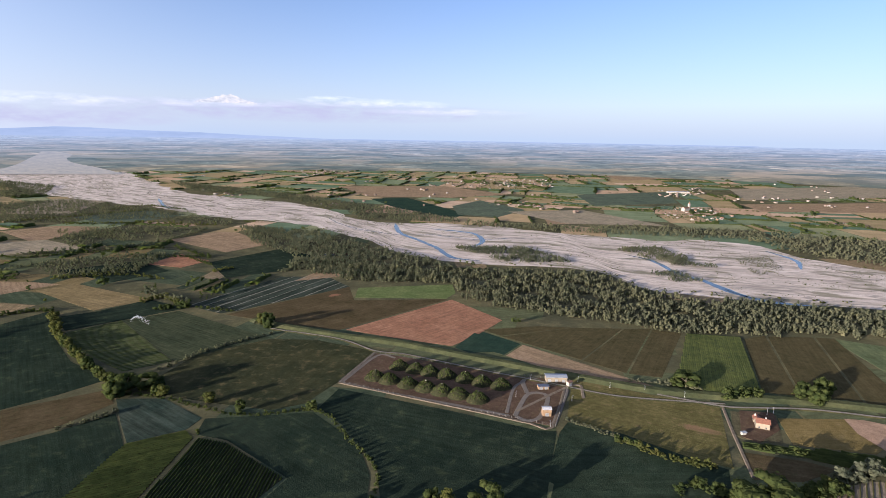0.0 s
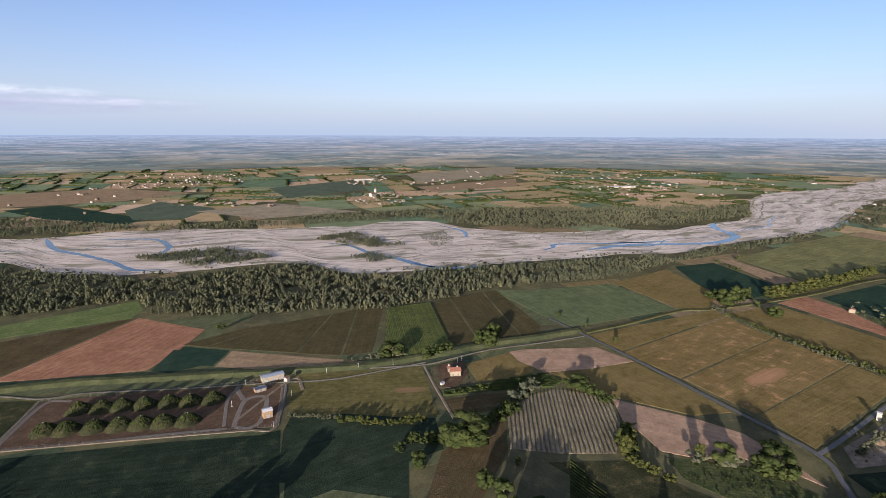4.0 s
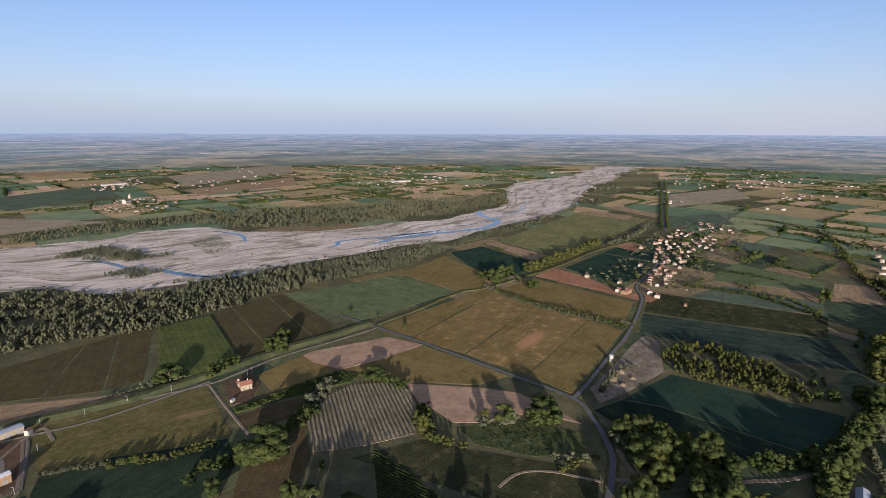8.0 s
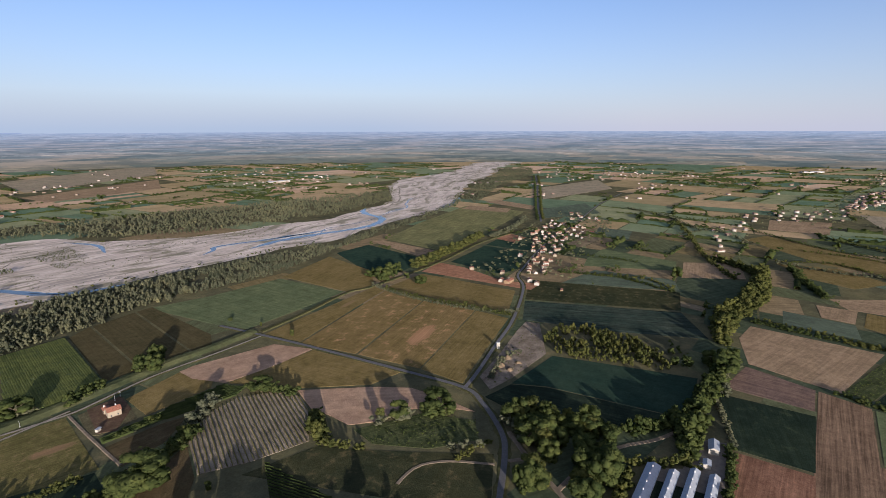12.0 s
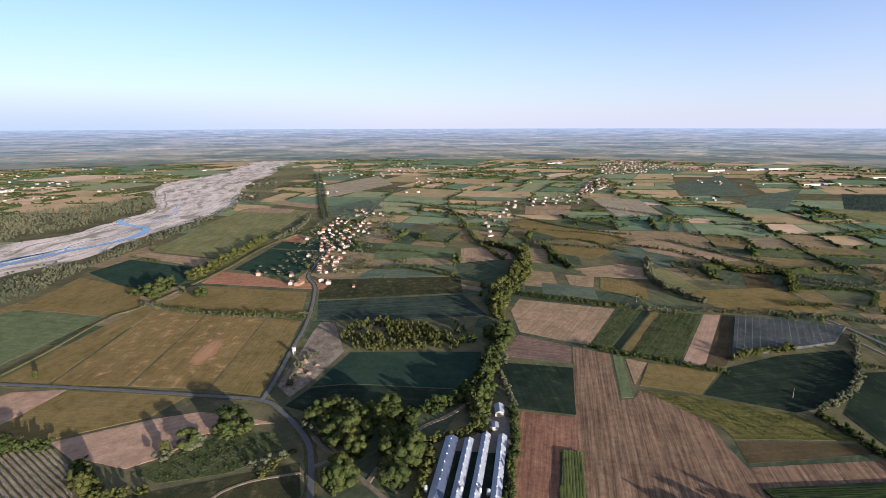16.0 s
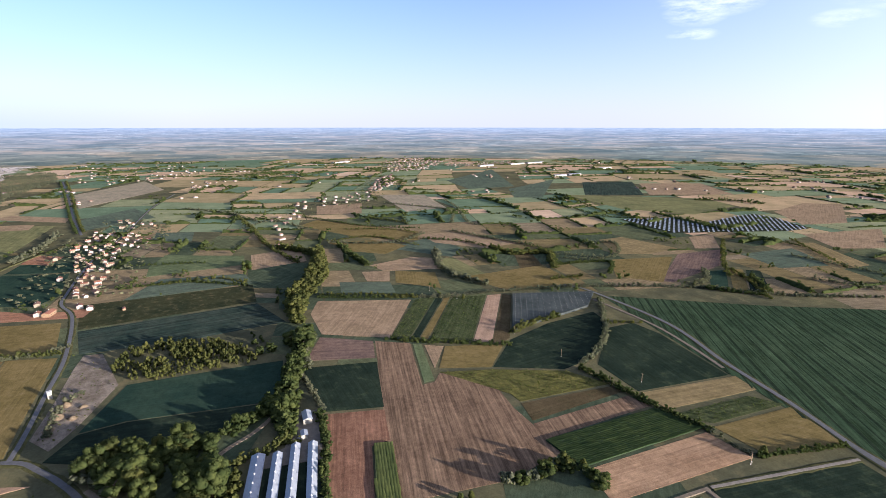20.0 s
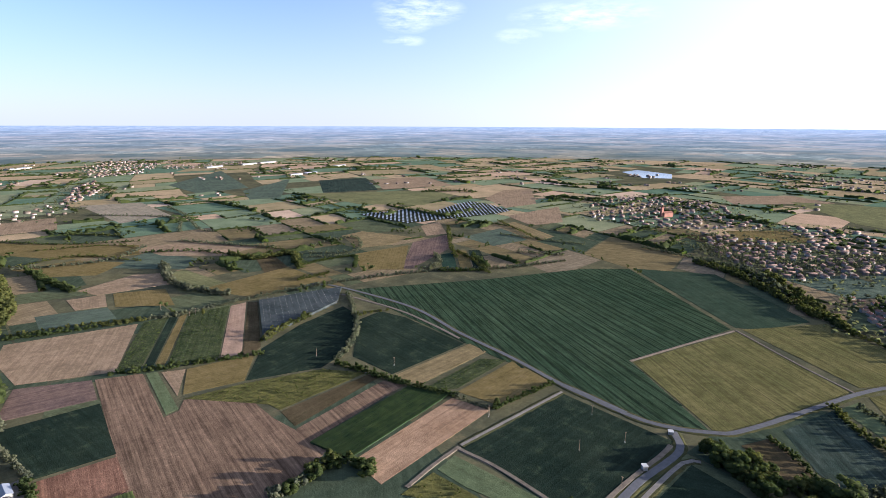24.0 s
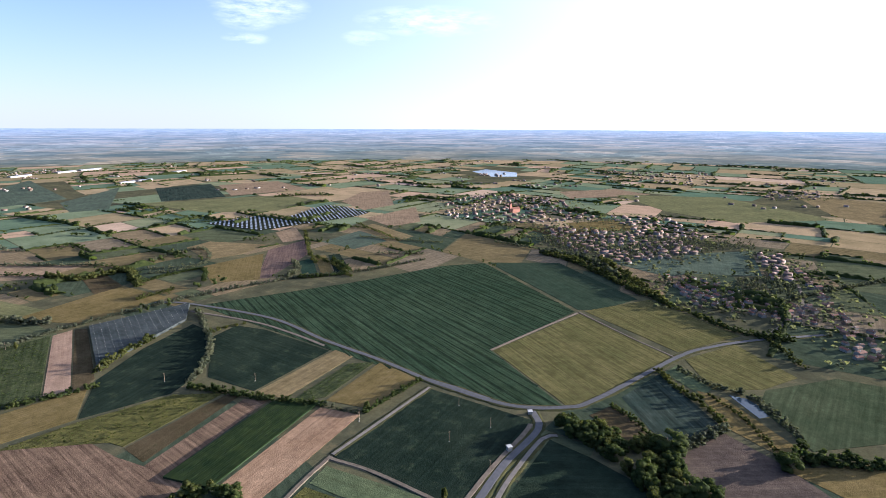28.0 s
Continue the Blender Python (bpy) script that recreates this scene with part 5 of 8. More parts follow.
# both banks run steadily eastwards, so each has one y for an x
BANK_LINES = [(np.maximum.accumulate([p.x for p in line]), np.array([p.y for p in line])) for line in (near_bank, far_bank)]


def across(t, u):
    """A place on the riverbed: t along the river, u from the near bank to the far one."""
    x = -3850 + 7400 * min(max(t, 0), 1)
    a, b = (float(np.interp(x, xs, ys)) for xs, ys in BANK_LINES)
    return Vector((x, a + (b - a) * u, 0))


def gravel_material():
    """Pale gravel with braided damp threads and thin weeds that follow the river's course."""
    m = bpy.data.materials.new("river_gravel")
    n, l, b = nodes_of(m)
    pos = world_xy(n)
    uv = n.new("ShaderNodeUVMap")
    uv.uv_map = "course"

    def stretched(ls, lv, detail, off=0.0):
        mp = n.new("ShaderNodeMapping")
        mp.inputs["Location"].default_value = (off, off * 1.7, 0)
        mp.inputs["Scale"].default_value = (1 / ls, 1 / lv, 1)
        l.new(uv.outputs[0], mp.inputs["Vector"])
        k = n.new("ShaderNodeTexNoise")
        k.inputs["Scale"].default_value, k.inputs["Detail"].default_value, k.inputs["Roughness"].default_value, k.inputs["Distortion"].default_value = 1.0, detail, 0.55, 0.35
        l.new(mp.outputs[0], k.inputs["Vector"])
        return k.outputs[0]

    def thread(fac, width):
        sub = n.new("ShaderNodeMath")
        sub.operation = "SUBTRACT"
        sub.inputs[1].default_value = 0.5
        l.new(fac, sub.inputs[0])
        ab = n.new("ShaderNodeMath")
        ab.operation = "ABSOLUTE"
        l.new(sub.outputs[0], ab.inputs[0])
        return ramp_node(n, l, ab.outputs[0], [(0.0, (1, 1, 1)), (width * 0.4, (0.8, 0.8, 0.8)), (width, (0, 0, 0))])

    bars = stretched(150, 30, 6.0)
    fine = noise_node(n, l, 0.3, 4.0, 0.7, pos)
    col = ramp_node(n, l, bars, [(0.34, (0.25, 0.208, 0.178)), (0.44, (0.37, 0.312, 0.27)), (0.62, (0.475, 0.402, 0.35))])
    col = mix_node(n, l, 0.5, col, ramp_node(n, l, fine, [(0.3, (0.75, 0.75, 0.75)), (0.7, (1.2, 1.2, 1.2))]), "MULTIPLY")
    for ls, lv, w, k, c, off in ((330, 46, 0.016, 0.75, (0.15, 0.135, 0.12), 0), (170, 21, 0.022, 0.6, (0.19, 0.165, 0.14), 5), (80, 9, 0.04, 0.4, (0.17, 0.15, 0.12), 11)):
        t = thread(stretched(ls, lv, 3.0, off), w)
        col = mix_node(n, l, mix_node(n, l, 1.0, t, (k, k, k), "MULTIPLY"), col, c)
    weed = stretched(120, 34, 7.0, 23)
    col = mix_node(n, l, ramp_node(n, l, weed, [(0.53, (0, 0, 0)), (0.62, (0.8, 0.8, 0.8))]), col, (0.11, 0.10, 0.06))
    l.new(col, b.inputs["Base Color"])
    b.inputs["Roughness"].default_value = 0.95
    b.inputs["Specular IOR Level"].default_value = 0.2
    bump_node(n, l, bars, 0.5, 2.0, b)
    return m


STATIONS, LANES = 560, 14
vs, uvs, run, last = [], [], 0.0, None
for i in range(STATIONS + 1):
    mid, low_, high_ = (across(i / STATIONS, u) for u in (0.5, 0, 1))
    run += (mid - last).length if last is not None else 0.0
    last = mid
    width = (high_ - low_).length
    for j in range(LANES + 1):
        p = low_.lerp(high_, j / LANES)
        vs.append((p.x, p.y, 0.12))
        uvs.append((run, width * j / LANES))
fs = np.array([(i * (LANES + 1) + j, (i + 1) * (LANES + 1) + j, (i + 1) * (LANES + 1) + j + 1, i * (LANES + 1) + j + 1) for i in range(STATIONS) for j in range(LANES)])
me = mesh_np("riverbed", vs, fs, gravel_material())
course = me.uv_layers.new(name="course")
course.data.foreach_set("uv", np.array([uvs[lp.vertex_index] for lp in me.loops], dtype=np.float32).ravel())
riverbed = new("riverbed", me)
tagged(riverbed, "wide pale gravel riverbed with braided bars", "riverbed", kind="structure")

M_WATER = bpy.data.materials.new("river_water")
n, l, b = nodes_of(M_WATER)
b.inputs["Base Color"].default_value = (0.050, 0.068, 0.078, 1)
b.inputs["Roughness"].default_value, b.inputs["IOR"].default_value = 0.08, 1.33
bump_node(n, l, noise_node(n, l, 0.6, 3.0, 0.6, world_xy(n)), 0.12, 0.1, b)
for w, pts in CHANNELS:
    bm = bmesh.new()
    ribbon(bm, smooth_line(pts, 10), w * (2.2 if w == 7 else 1.5), 0.1, 0.20, 0.3, rng=random.Random(len(pts)), taper=5)
    tagged(part("river_channel", bm, M_WATER), "shallow blue water channel in the gravel", "river", kind="structure")

# dry side channels, damp gravel and thin water braided between the banks
M_DAMP = soil("damp_gravel", (0.17, 0.15, 0.125), (0.27, 0.235, 0.20), 25, 2.0, None, 2, 0.3, 0.5, (0.10, 0.10, 0.06))
rng = random.Random(3)
scrub_spots = []
for i in range(30):
    t0 = rng.uniform(0.12, 0.97)
    span = rng.uniform(0.02, 0.09)
    u0, sway, ph = rng.uniform(0.08, 0.92), rng.uniform(0.04, 0.16), rng.uniform(0, 6)
    line = []
    steps = int(span * 600) + 4
    for k in range(steps + 1):
        t = t0 + span * k / steps
        if t < 0.995:
            line.append(across(t, min(0.86, max(0.14, u0 + sway * math.sin(ph + t * 55) + 0.05 * math.sin(ph * 3 + t * 170)))))
    if len(line) < 4:
        continue
    what = rng.random()
    if what < 0.6:
        bm = bmesh.new()
        ribbon(bm, line, rng.uniform(1.5, 4.0), 0.1, 0.15 + 0.001 * i, 0.3, rng, 0.6, 4)
        tagged(part("dry_channel", bm, M_DAMP), "damp grey-brown channel in the gravel", "riverbed", kind="structure")
    elif what < 0.72:
        bm = bmesh.new()
        ribbon(bm, line, rng.uniform(2.5, 5), 0.1, 0.22 + 0.001 * i, 0.35, rng, 0.6, 5)
        tagged(part("river_channel", bm, M_WATER), "thin blue water thread in the gravel", "river", kind="structure")
# scrub gathers in long patches on the bars and along the banks
for i in range(16000):
    t, u = rng.uniform(0.05, 0.99), rng.random()
    p = across(t, u)
    edge = max(0.0, 1 - min(u, 1 - u) / 0.10)
    if noise.noise(Vector((t * 38, u * 5.5, 1.7))) + 0.45 * noise.noise(Vector((t * 150, u * 16, 4.1))) + 0.34 * edge > 0.17:
        for _ in range(2):
            scrub_spots.append((p.x + rng.gauss(0, 5), p.y + rng.gauss(0, 5), rng.uniform(0.8, 2.4) * (1.0 + 1.3 * edge)))
tagged(flock("riverside_scrub", scrub_spots, CLUMP, M_LEAF[2], 31, 1.8), "low scrub growing on the gravel bars", "scrub", kind="stuff")

# ---- fields ----
WORN = {"olivered": ((500, 233, 62, 20, 0, (0.30, 0.165, 0.09)), (600, 369, 26, 9, -12, (0.24, 0.15, 0.08))),
        "olivegreen": ((205, 383, 30, 10, -25, (0.17, 0.105, 0.06)),), "brown": ((-150, 730, 18, 12, 45, (0.22, 0.11, 0.065)),),
        "olive": ((345, 400, 22, 12, 40, (0.17, 0.105, 0.06)), (560, 365, 40, 8, 0, (0.18, 0.12, 0.06)))}
rng = random.Random(5)
ROWED = {"vineA": (2.6, 0.55, 1.5), "vineB": (2.4, 0.5, 1.4), "vinestrip": (2.6, 0.7, 1.6), "darkrow": (2.6, 0.7, 1.6), "ploughrow": (3.4, 0.7, 0.9),
         "maize": (1.9, 2.0, 0.16), "maizedark": (1.9, 2.0, 0.2), "rowveg": (3.6, 1.0, 0.45)}
field_outlines = []
M_VINE = leafy("leaf_vine", (0.0286, 0.0416, 0.0169), (0.052, 0.0676, 0.026))
M_TALL = leafy("leaf_tall_maize", (0.0806, 0.0988, 0.0364), (0.13, 0.15, 0.0546))
M_MAIZE = leafy("leaf_maize", (0.026, 0.0442, 0.0182), (0.0468, 0.065, 0.0247))
M_FURROW = soil("dark_wheel_track", (0.014, 0.025, 0.014), (0.022, 0.034, 0.018), 20, 1.0)
M_SOYTRACK = soil("bean_wheel_track", (0.07, 0.062, 0.026), (0.095, 0.08, 0.034), 20, 1.0)
M_HOSE = soil("pale_strip", (0.17, 0.16, 0.13), (0.22, 0.21, 0.17), 20, 1.0)
M_VINE_PALE = leafy("leaf_young_vine", (0.091, 0.091, 0.039), (0.169, 0.15, 0.0715))


def field_angle(poly):
    best = max(range(len(poly)), key=lambda i: math.dist(poly[i], poly[(i + 1) % len(poly)]))
    (xa, ya), (xb, yb) = poly[best], poly[(best + 1) % len(poly)]
    return math.degrees(math.atan2(yb - ya, xb - xa)) % 180


def rows_mesh(poly, ang, gap, w, h, z, seed):
    """Planted rows as ragged little ridges."""
    r = np.random.RandomState(seed)
    vs, fs, k = [], [], 0
    for (xa, ya), (xb, yb) in row_spans(poly, radians(ang), gap):
        d = math.dist((xa, ya), (xb, yb))
        m = max(2, int(d / 3.0))
        t = np.linspace(0, 1, m + 1)
        x, y = xa + (xb - xa) * t, ya + (yb - ya) * t
        nx, ny = -(yb - ya) / d, (xb - xa) / d
        hw = w / 2 * r.uniform(0.7, 1.3, m + 1)
        hh = h * r.uniform(0.65 if h > 0.4 else 0.1, 1.15, m + 1)
        o = r.uniform(-0.12, 0.12, m + 1)
        a = np.stack([x + nx * (hw + o), y + ny * (hw + o), np.full(m + 1, z)], 1)
        b1 = np.stack([x + nx * (hw * 0.6 + o), y + ny * (hw * 0.6 + o), z + hh], 1)
        b2 = np.stack([x - nx * (hw * 0.6 - o), y - ny * (hw * 0.6 - o), z + hh * r.uniform(0.85, 1.1, m + 1)], 1)
        c = np.stack([x - nx * (hw - o), y - ny * (hw - o), np.full(m + 1, z)], 1)
        vs.append(np.stack([a, b1, b2, c], 1).reshape(-1, 3))
        i = np.arange(m)[:, None] * 4 + k
        for j in range(3):
            fs.append(np.concatenate([i + j, i + j + 1, i + j + 5, i + j + 4], 1))
        k += 4 * (m + 1)
    return (np.concatenate(vs), np.concatenate(fs)) if vs else None


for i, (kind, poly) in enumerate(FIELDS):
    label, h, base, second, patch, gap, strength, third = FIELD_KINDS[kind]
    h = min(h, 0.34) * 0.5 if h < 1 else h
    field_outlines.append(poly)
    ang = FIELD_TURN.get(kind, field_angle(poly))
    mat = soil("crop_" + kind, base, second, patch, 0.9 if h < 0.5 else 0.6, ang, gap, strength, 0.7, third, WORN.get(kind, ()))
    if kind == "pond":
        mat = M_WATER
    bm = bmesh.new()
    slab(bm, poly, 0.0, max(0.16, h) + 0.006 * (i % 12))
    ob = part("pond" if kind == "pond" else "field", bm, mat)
    tagged(ob, label, "pond" if kind == "pond" else "field", kind="structure")
    if kind in ROWED:
        rg, rw, rh = ROWED[kind]
        got = rows_mesh(poly, ang, rg, rw, rh, 0.12 if h < 0.5 else h, i)
        if got:
            rows = new("crop_rows", mesh_np("crop_rows", *got, M_VINE_PALE if kind == "ploughrow" else M_MAIZE if kind == "maizedark" else M_TALL if kind == "maize" else M_VINE))
            rows.parent = ob
            tagged(rows, "planted rows of the field", kind="stuff")
    if kind in ("greenrow", "stripewhite", "soyrow"):
        gap_, wide_, mat_ = {"greenrow": (10.0, 1.9, M_FURROW), "stripewhite": (17.0, 1.3, M_HOSE), "soyrow": (14.0, 0.5, M_SOYTRACK)}[kind]
        for k, ((xa, ya), (xb, yb)) in enumerate(row_spans(poly, radians(ang), gap_)):
            bm = bmesh.new()
            d = Vector((xb - xa, yb - ya, 0))
            line = [Vector((xa, ya, 0)) + d * (j / 12) for j in range(13)]
            ribbon(bm, line, wide_ * (0.6 + 0.4 * (k % 3)), h, h + 0.085 + 0.004 * (i % 12), 0.3, rng, 0.15)
            part("wheel_track" if mat_ is not M_HOSE else "pale_strip", bm, mat_, ob)
    if kind in ("shrub", "shrubolive", "gravel"):
        xs, ys = [p[0] for p in poly], [p[1] for p in poly]
        area = (max(xs) - min(xs)) * (max(ys) - min(ys))
        spots = [(rng.uniform(min(xs), max(xs)), rng.uniform(min(ys), max(ys)), rng.uniform(0.8, 2.4)) for _ in range(int(min(1500, area / (14 if kind != "gravel" else 60))))]
        tufts = flock("shrubs", [s for s in spots if inside(poly, s[0], s[1])], CLUMP, M_LEAF[1 if kind == "shrub" else 2], i, 1.3)
        if tufts:
            tufts.parent = ob
            tagged(tufts, "low tufts and shrubs", kind="stuff")

# roads, tracks and the canal
LINE_KINDS = {"road": (M_ASPHALT, "grey asphalt country road", "road", 0.52), "lane": (M_DIRT, "pale dirt farm track", "track", 0.46),
              "gravel": (M_GRAVEL_ROAD, "light gravel service road", "road", 0.50), "canal": (M_VERGE, "straight grassy canal bank", "canal", 1.1),
              "avenue": (M_ASPHALT, "straight road between two rows of trees", "road", 0.5)}
for i, (kind, w, pts) in enumerate(LINES):
    mat, label, cat, z = LINE_KINDS[kind]
    line = smooth_line(pts, 6)
    if kind in ("road", "gravel"):
        bm = bmesh.new()
        ribbon(bm, line, w + 2.4, 0.0, 0.42 + 0.002 * i, 0.25)
        tagged(part("verge", bm, M_VERGE), "rough grass verge along the road", "verge", kind="structure")
    bm = bmesh.new()
    ribbon(bm, line, w, 0.0, z + 0.003 * i, 0.05, rng, 0.5)
    tagged(part("road" if cat == "road" else cat, bm, mat), label, cat, kind="structure")

# the long grassy levee with its ditch
bm = bmesh.new()
prev = None
levee_line = smooth_line(LEVEE, 8)
for p, q in zip(levee_line, levee_line[1:] + levee_line[-1:]):
    d = (q - p).normalized() if (q - p).length > 0.01 else d
    s = Vector((-d.y, d.x, 0))
    row = [bm.verts.new((p.x + s.x * o, p.y + s.y * o, z)) for o, z in ((9.0, 0), (3.6, 2.2 + rng.uniform(-0.2, 0.2)), (-2.4, 2.2 + rng.uniform(-0.2, 0.2)), (-8.0, 0))]
    if prev:
        for k in range(3):
            bm.faces.new((prev[k], prev[k + 1], row[k + 1], row[k]))
    prev = row
bmesh.ops.recalc_face_normals(bm, faces=bm.faces[:])
tagged(part("levee", bm, soil("levee_grass", (0.048, 0.060, 0.024), (0.080, 0.085, 0.032), 20, 0.7)), "long grass-covered levee beside the road", "levee", kind="structure")


# ---- woods, hedges, trees ----
rng = random.Random(11)


def scatter(poly, gap, h, seed):
    r = np.random.RandomState(seed)
    xs, ys = [p[0] for p in poly], [p[1] for p in poly]
    gx, gy = np.meshgrid(np.arange(min(xs), max(xs), gap), np.arange(min(ys), max(ys), gap))
    x = gx.ravel() + r.uniform(-0.45, 0.45, gx.size) * gap
    y = gy.ravel() + r.uniform(-0.45, 0.45, gx.size) * gap
    open_ = np.array([noise.noise(Vector((a / 38, b / 38, seed))) for a, b in zip(x, y)])
    ok = inside_np(poly, x, y) & (r.uniform(0, 1, gx.size) > 0.06) & (open_ > -0.24)
    x, y = x[ok], y[ok]
    return [(a, b, h * q) for a, b, q in zip(x, y, r.uniform(0.4, 1.25, len(x)))]


TREES = []
for i, shape in enumerate(CROWN_NEAR):
    tree = new("tree")
    bm = bmesh.new()
    cyl(bm, 0.035, 0.018, 0, 0.45, seg=7)
    for k in range(4):
        v = cyl(bm, 0.014, 0.005, 0, 0.34, seg=5)
        bmesh.ops.transform(bm, matrix=Matrix.Translation((0, 0, 0.26 + 0.05 * k)) @ Euler((0.75, 0, k * 1.7 + i)).to_matrix().to_4x4(), verts=v)
    part("trunk", bm, M_BARK, tree)
    c = new("crown", mesh_np("crown", *shape, M_LEAF[(1, 1, 2, 1, 2)[i]]))
    c.parent = tree
    tagged(tree, ("broad green tree standing between fields", "rounded leafy tree in the hedgerow", "slim yellowing poplar beside a field", "wide spreading tree in the hedgerow", "tall leafy tree beside a field")[i], "tree", "trees in the fields")
    TREES.append(tree)
used = [0] * len(TREES)


def plant(x, y, h, kind=None, wide=1.0):
    k = rng.randrange(len(TREES)) if kind is None else kind
    m = pose(x, y, 0, 0, 0, rng.uniform(0, 360))
    if used[k] == 0:
        ob = TREES[k]
        ob.matrix_basis = m
    else:
        ob = copy_thing(TREES[k], m)
    used[k] += 1
    ob.scale = (h * wide, h * wide, h)
    return ob


single = 0
for i, (h, gap, poly) in enumerate(WOODS):
    h, gap = (h * 1.3, gap * 1.12) if h > 5 else (h, gap)
    spots = scatter(poly, gap, h, 100 + i)
    for x, y, hh in [s for s in spots if s[0] ** 2 + s[1] ** 2 < 430 ** 2]:
        plant(x, y, hh, wide=rng.uniform(0.9, 1.2))
        single += 1
    spots = [s for s in spots if s[0] ** 2 + s[1] ** 2 >= 430 ** 2]
    close = [s for s in spots if s[0] ** 2 + s[1] ** 2 < 900 ** 2]
    rest = [s for s in spots if s[0] ** 2 + s[1] ** 2 >= 900 ** 2]
    for j, (some, shapes) in enumerate(((close, CROWN_MID), (rest, CROWN_FAR))):
        ob = flock("woodland", some, shapes, M_LEAF[2] if i == 6 or h < 5 else M_LEAF[0], 200 + 2 * i + j, 0.82)
        if ob:
            tagged(ob, "dense riverside wood of willows and poplars" if h > 5 else "low scrub on the gravel", "woodland", kind="stuff")

for i, (h, w, gap, pts) in enumerate(HEDGES):
    h, line = h * (1.28 if h > 8 else 1.15), smooth_line(pts, gap * 1.15)
    low, tall = [], []
    for p in line:
        x, y = p.x + rng.uniform(-w, w) * 0.35, p.y + rng.uniform(-w, w) * 0.35
        near = x * x + y * y < 680 ** 2
        if h >= 6 and near and single < 190:
            plant(x, y, h * rng.uniform(0.75, 1.15), wide=rng.uniform(0.9, 1.25))
            single += 1
        else:
            tall.append((x, y, h * rng.uniform(0.6, 1.15)))
        for _ in range(4):
            low.append((p.x + rng.uniform(-w, w) * 0.5, p.y + rng.uniform(-w, w) * 0.5, h * rng.uniform(0.3, 0.68)))
    far = min(p.length for p in line) > 850
    hedge = new("hedge")
    for name_, some, shapes, wide_ in (("undergrowth", low, CLUMP if far else CROWN_FAR, 1.75), ("foliage", tall, CROWN_FAR if far else CROWN_MID, 1.15)):
        ob = flock(name_, some, shapes, M_LEAF[i % 3], 400 + i, wide_)
        if ob:
            ob.parent = hedge
            ob["kind"] = "stuff"
    tagged(hedge, "irregular hedge of shrubs and small trees between fields" if h < 7 else "tall overgrown row of trees and bushes", "hedge", "field hedges")
for x, y, h, kind, wide in LONE_TREES:
    plant(x, y, h, kind, wide)
for (xa, ya), (xb, yb), count, h in NEAR_ROWS:
    for k in range(count):
        t = (k + rng.uniform(0.2, 0.8)) / count
        plant(xa + (xb - xa) * t + rng.gauss(0, 3), ya + (yb - ya) * t + rng.gauss(0, 3), h * rng.uniform(0.65, 1.15), None, rng.uniform(0.8, 1.15))

# ---- the far patchwork of fields ----
rng = random.Random(21)
cells = []


def split(x0, y0, x1, y1, depth):
    w, d = x1 - x0, y1 - y0
    r = math.hypot((x0 + x1) / 2, (y0 + y1) / 2)
    goal = 75 + r * 0.042
    if max(w, d) < goal * rng.uniform(0.9, 2.2) or depth > 12:
        k = rng.choice((1, 1, 2, 3, 4))
        for i in range(k):
            if w > d:
                cells.append((x0 + w * i / k, y0, x0 + w * (i + 1) / k, y1))
            else:
                cells.append((x0, y0 + d * i / k, x1, y0 + d * (i + 1) / k))
        return
    t = rng.uniform(0.35, 0.65)
    if w * rng.uniform(0.7, 1.4) > d:
        split(x0, y0, x0 + w * t, y1, depth + 1)
        split(x0 + w * t, y0, x1, y1, depth + 1)
    else:
        split(x0, y0, x1, y0 + d * t, depth + 1)
        split(x0, y0 + d * t, x1, y1, depth + 1)


split(-PLAIN, -PLAIN, PLAIN, PLAIN, 0)


def warp(x, y):
    """A gently bent, turned grid, so that the parcels follow the river."""
    a = radians(-18) + 0.15 * math.sin(x / 1500.0 + 1)
    u, v = x * math.cos(a) - y * math.sin(a), x * math.sin(a) + y * math.cos(a)
    return u + 45 * math.sin(v / 310.0) + 18 * math.sin(v / 97.0), v + 45 * math.sin(u / 350.0 + 2) + 18 * math.sin(u / 120.0)


RESERVED = ([(-95, 450), (-67, 533), (-46, 527), (67, 484), (130, 474), (94, 379), (11, 407)], [(274, 25), (362, 10), (408, -32), (404, -60), (265, -43)], [(1151, -2695), (1074, -2880), (791, -2757), (599, -2135), (720, -1999), (942, -2239)])


def free(x, y):
    return not any(inside(p, x, y) for p in RESERVED) and not inside(river_outline, x, y) and not any(inside(p, x, y) for p in field_outlines) and not any(inside(w[2], x, y) for w in WOODS)


def seen_side(x, y):
    return -118 < math.degrees(math.atan2(y, x)) < 142


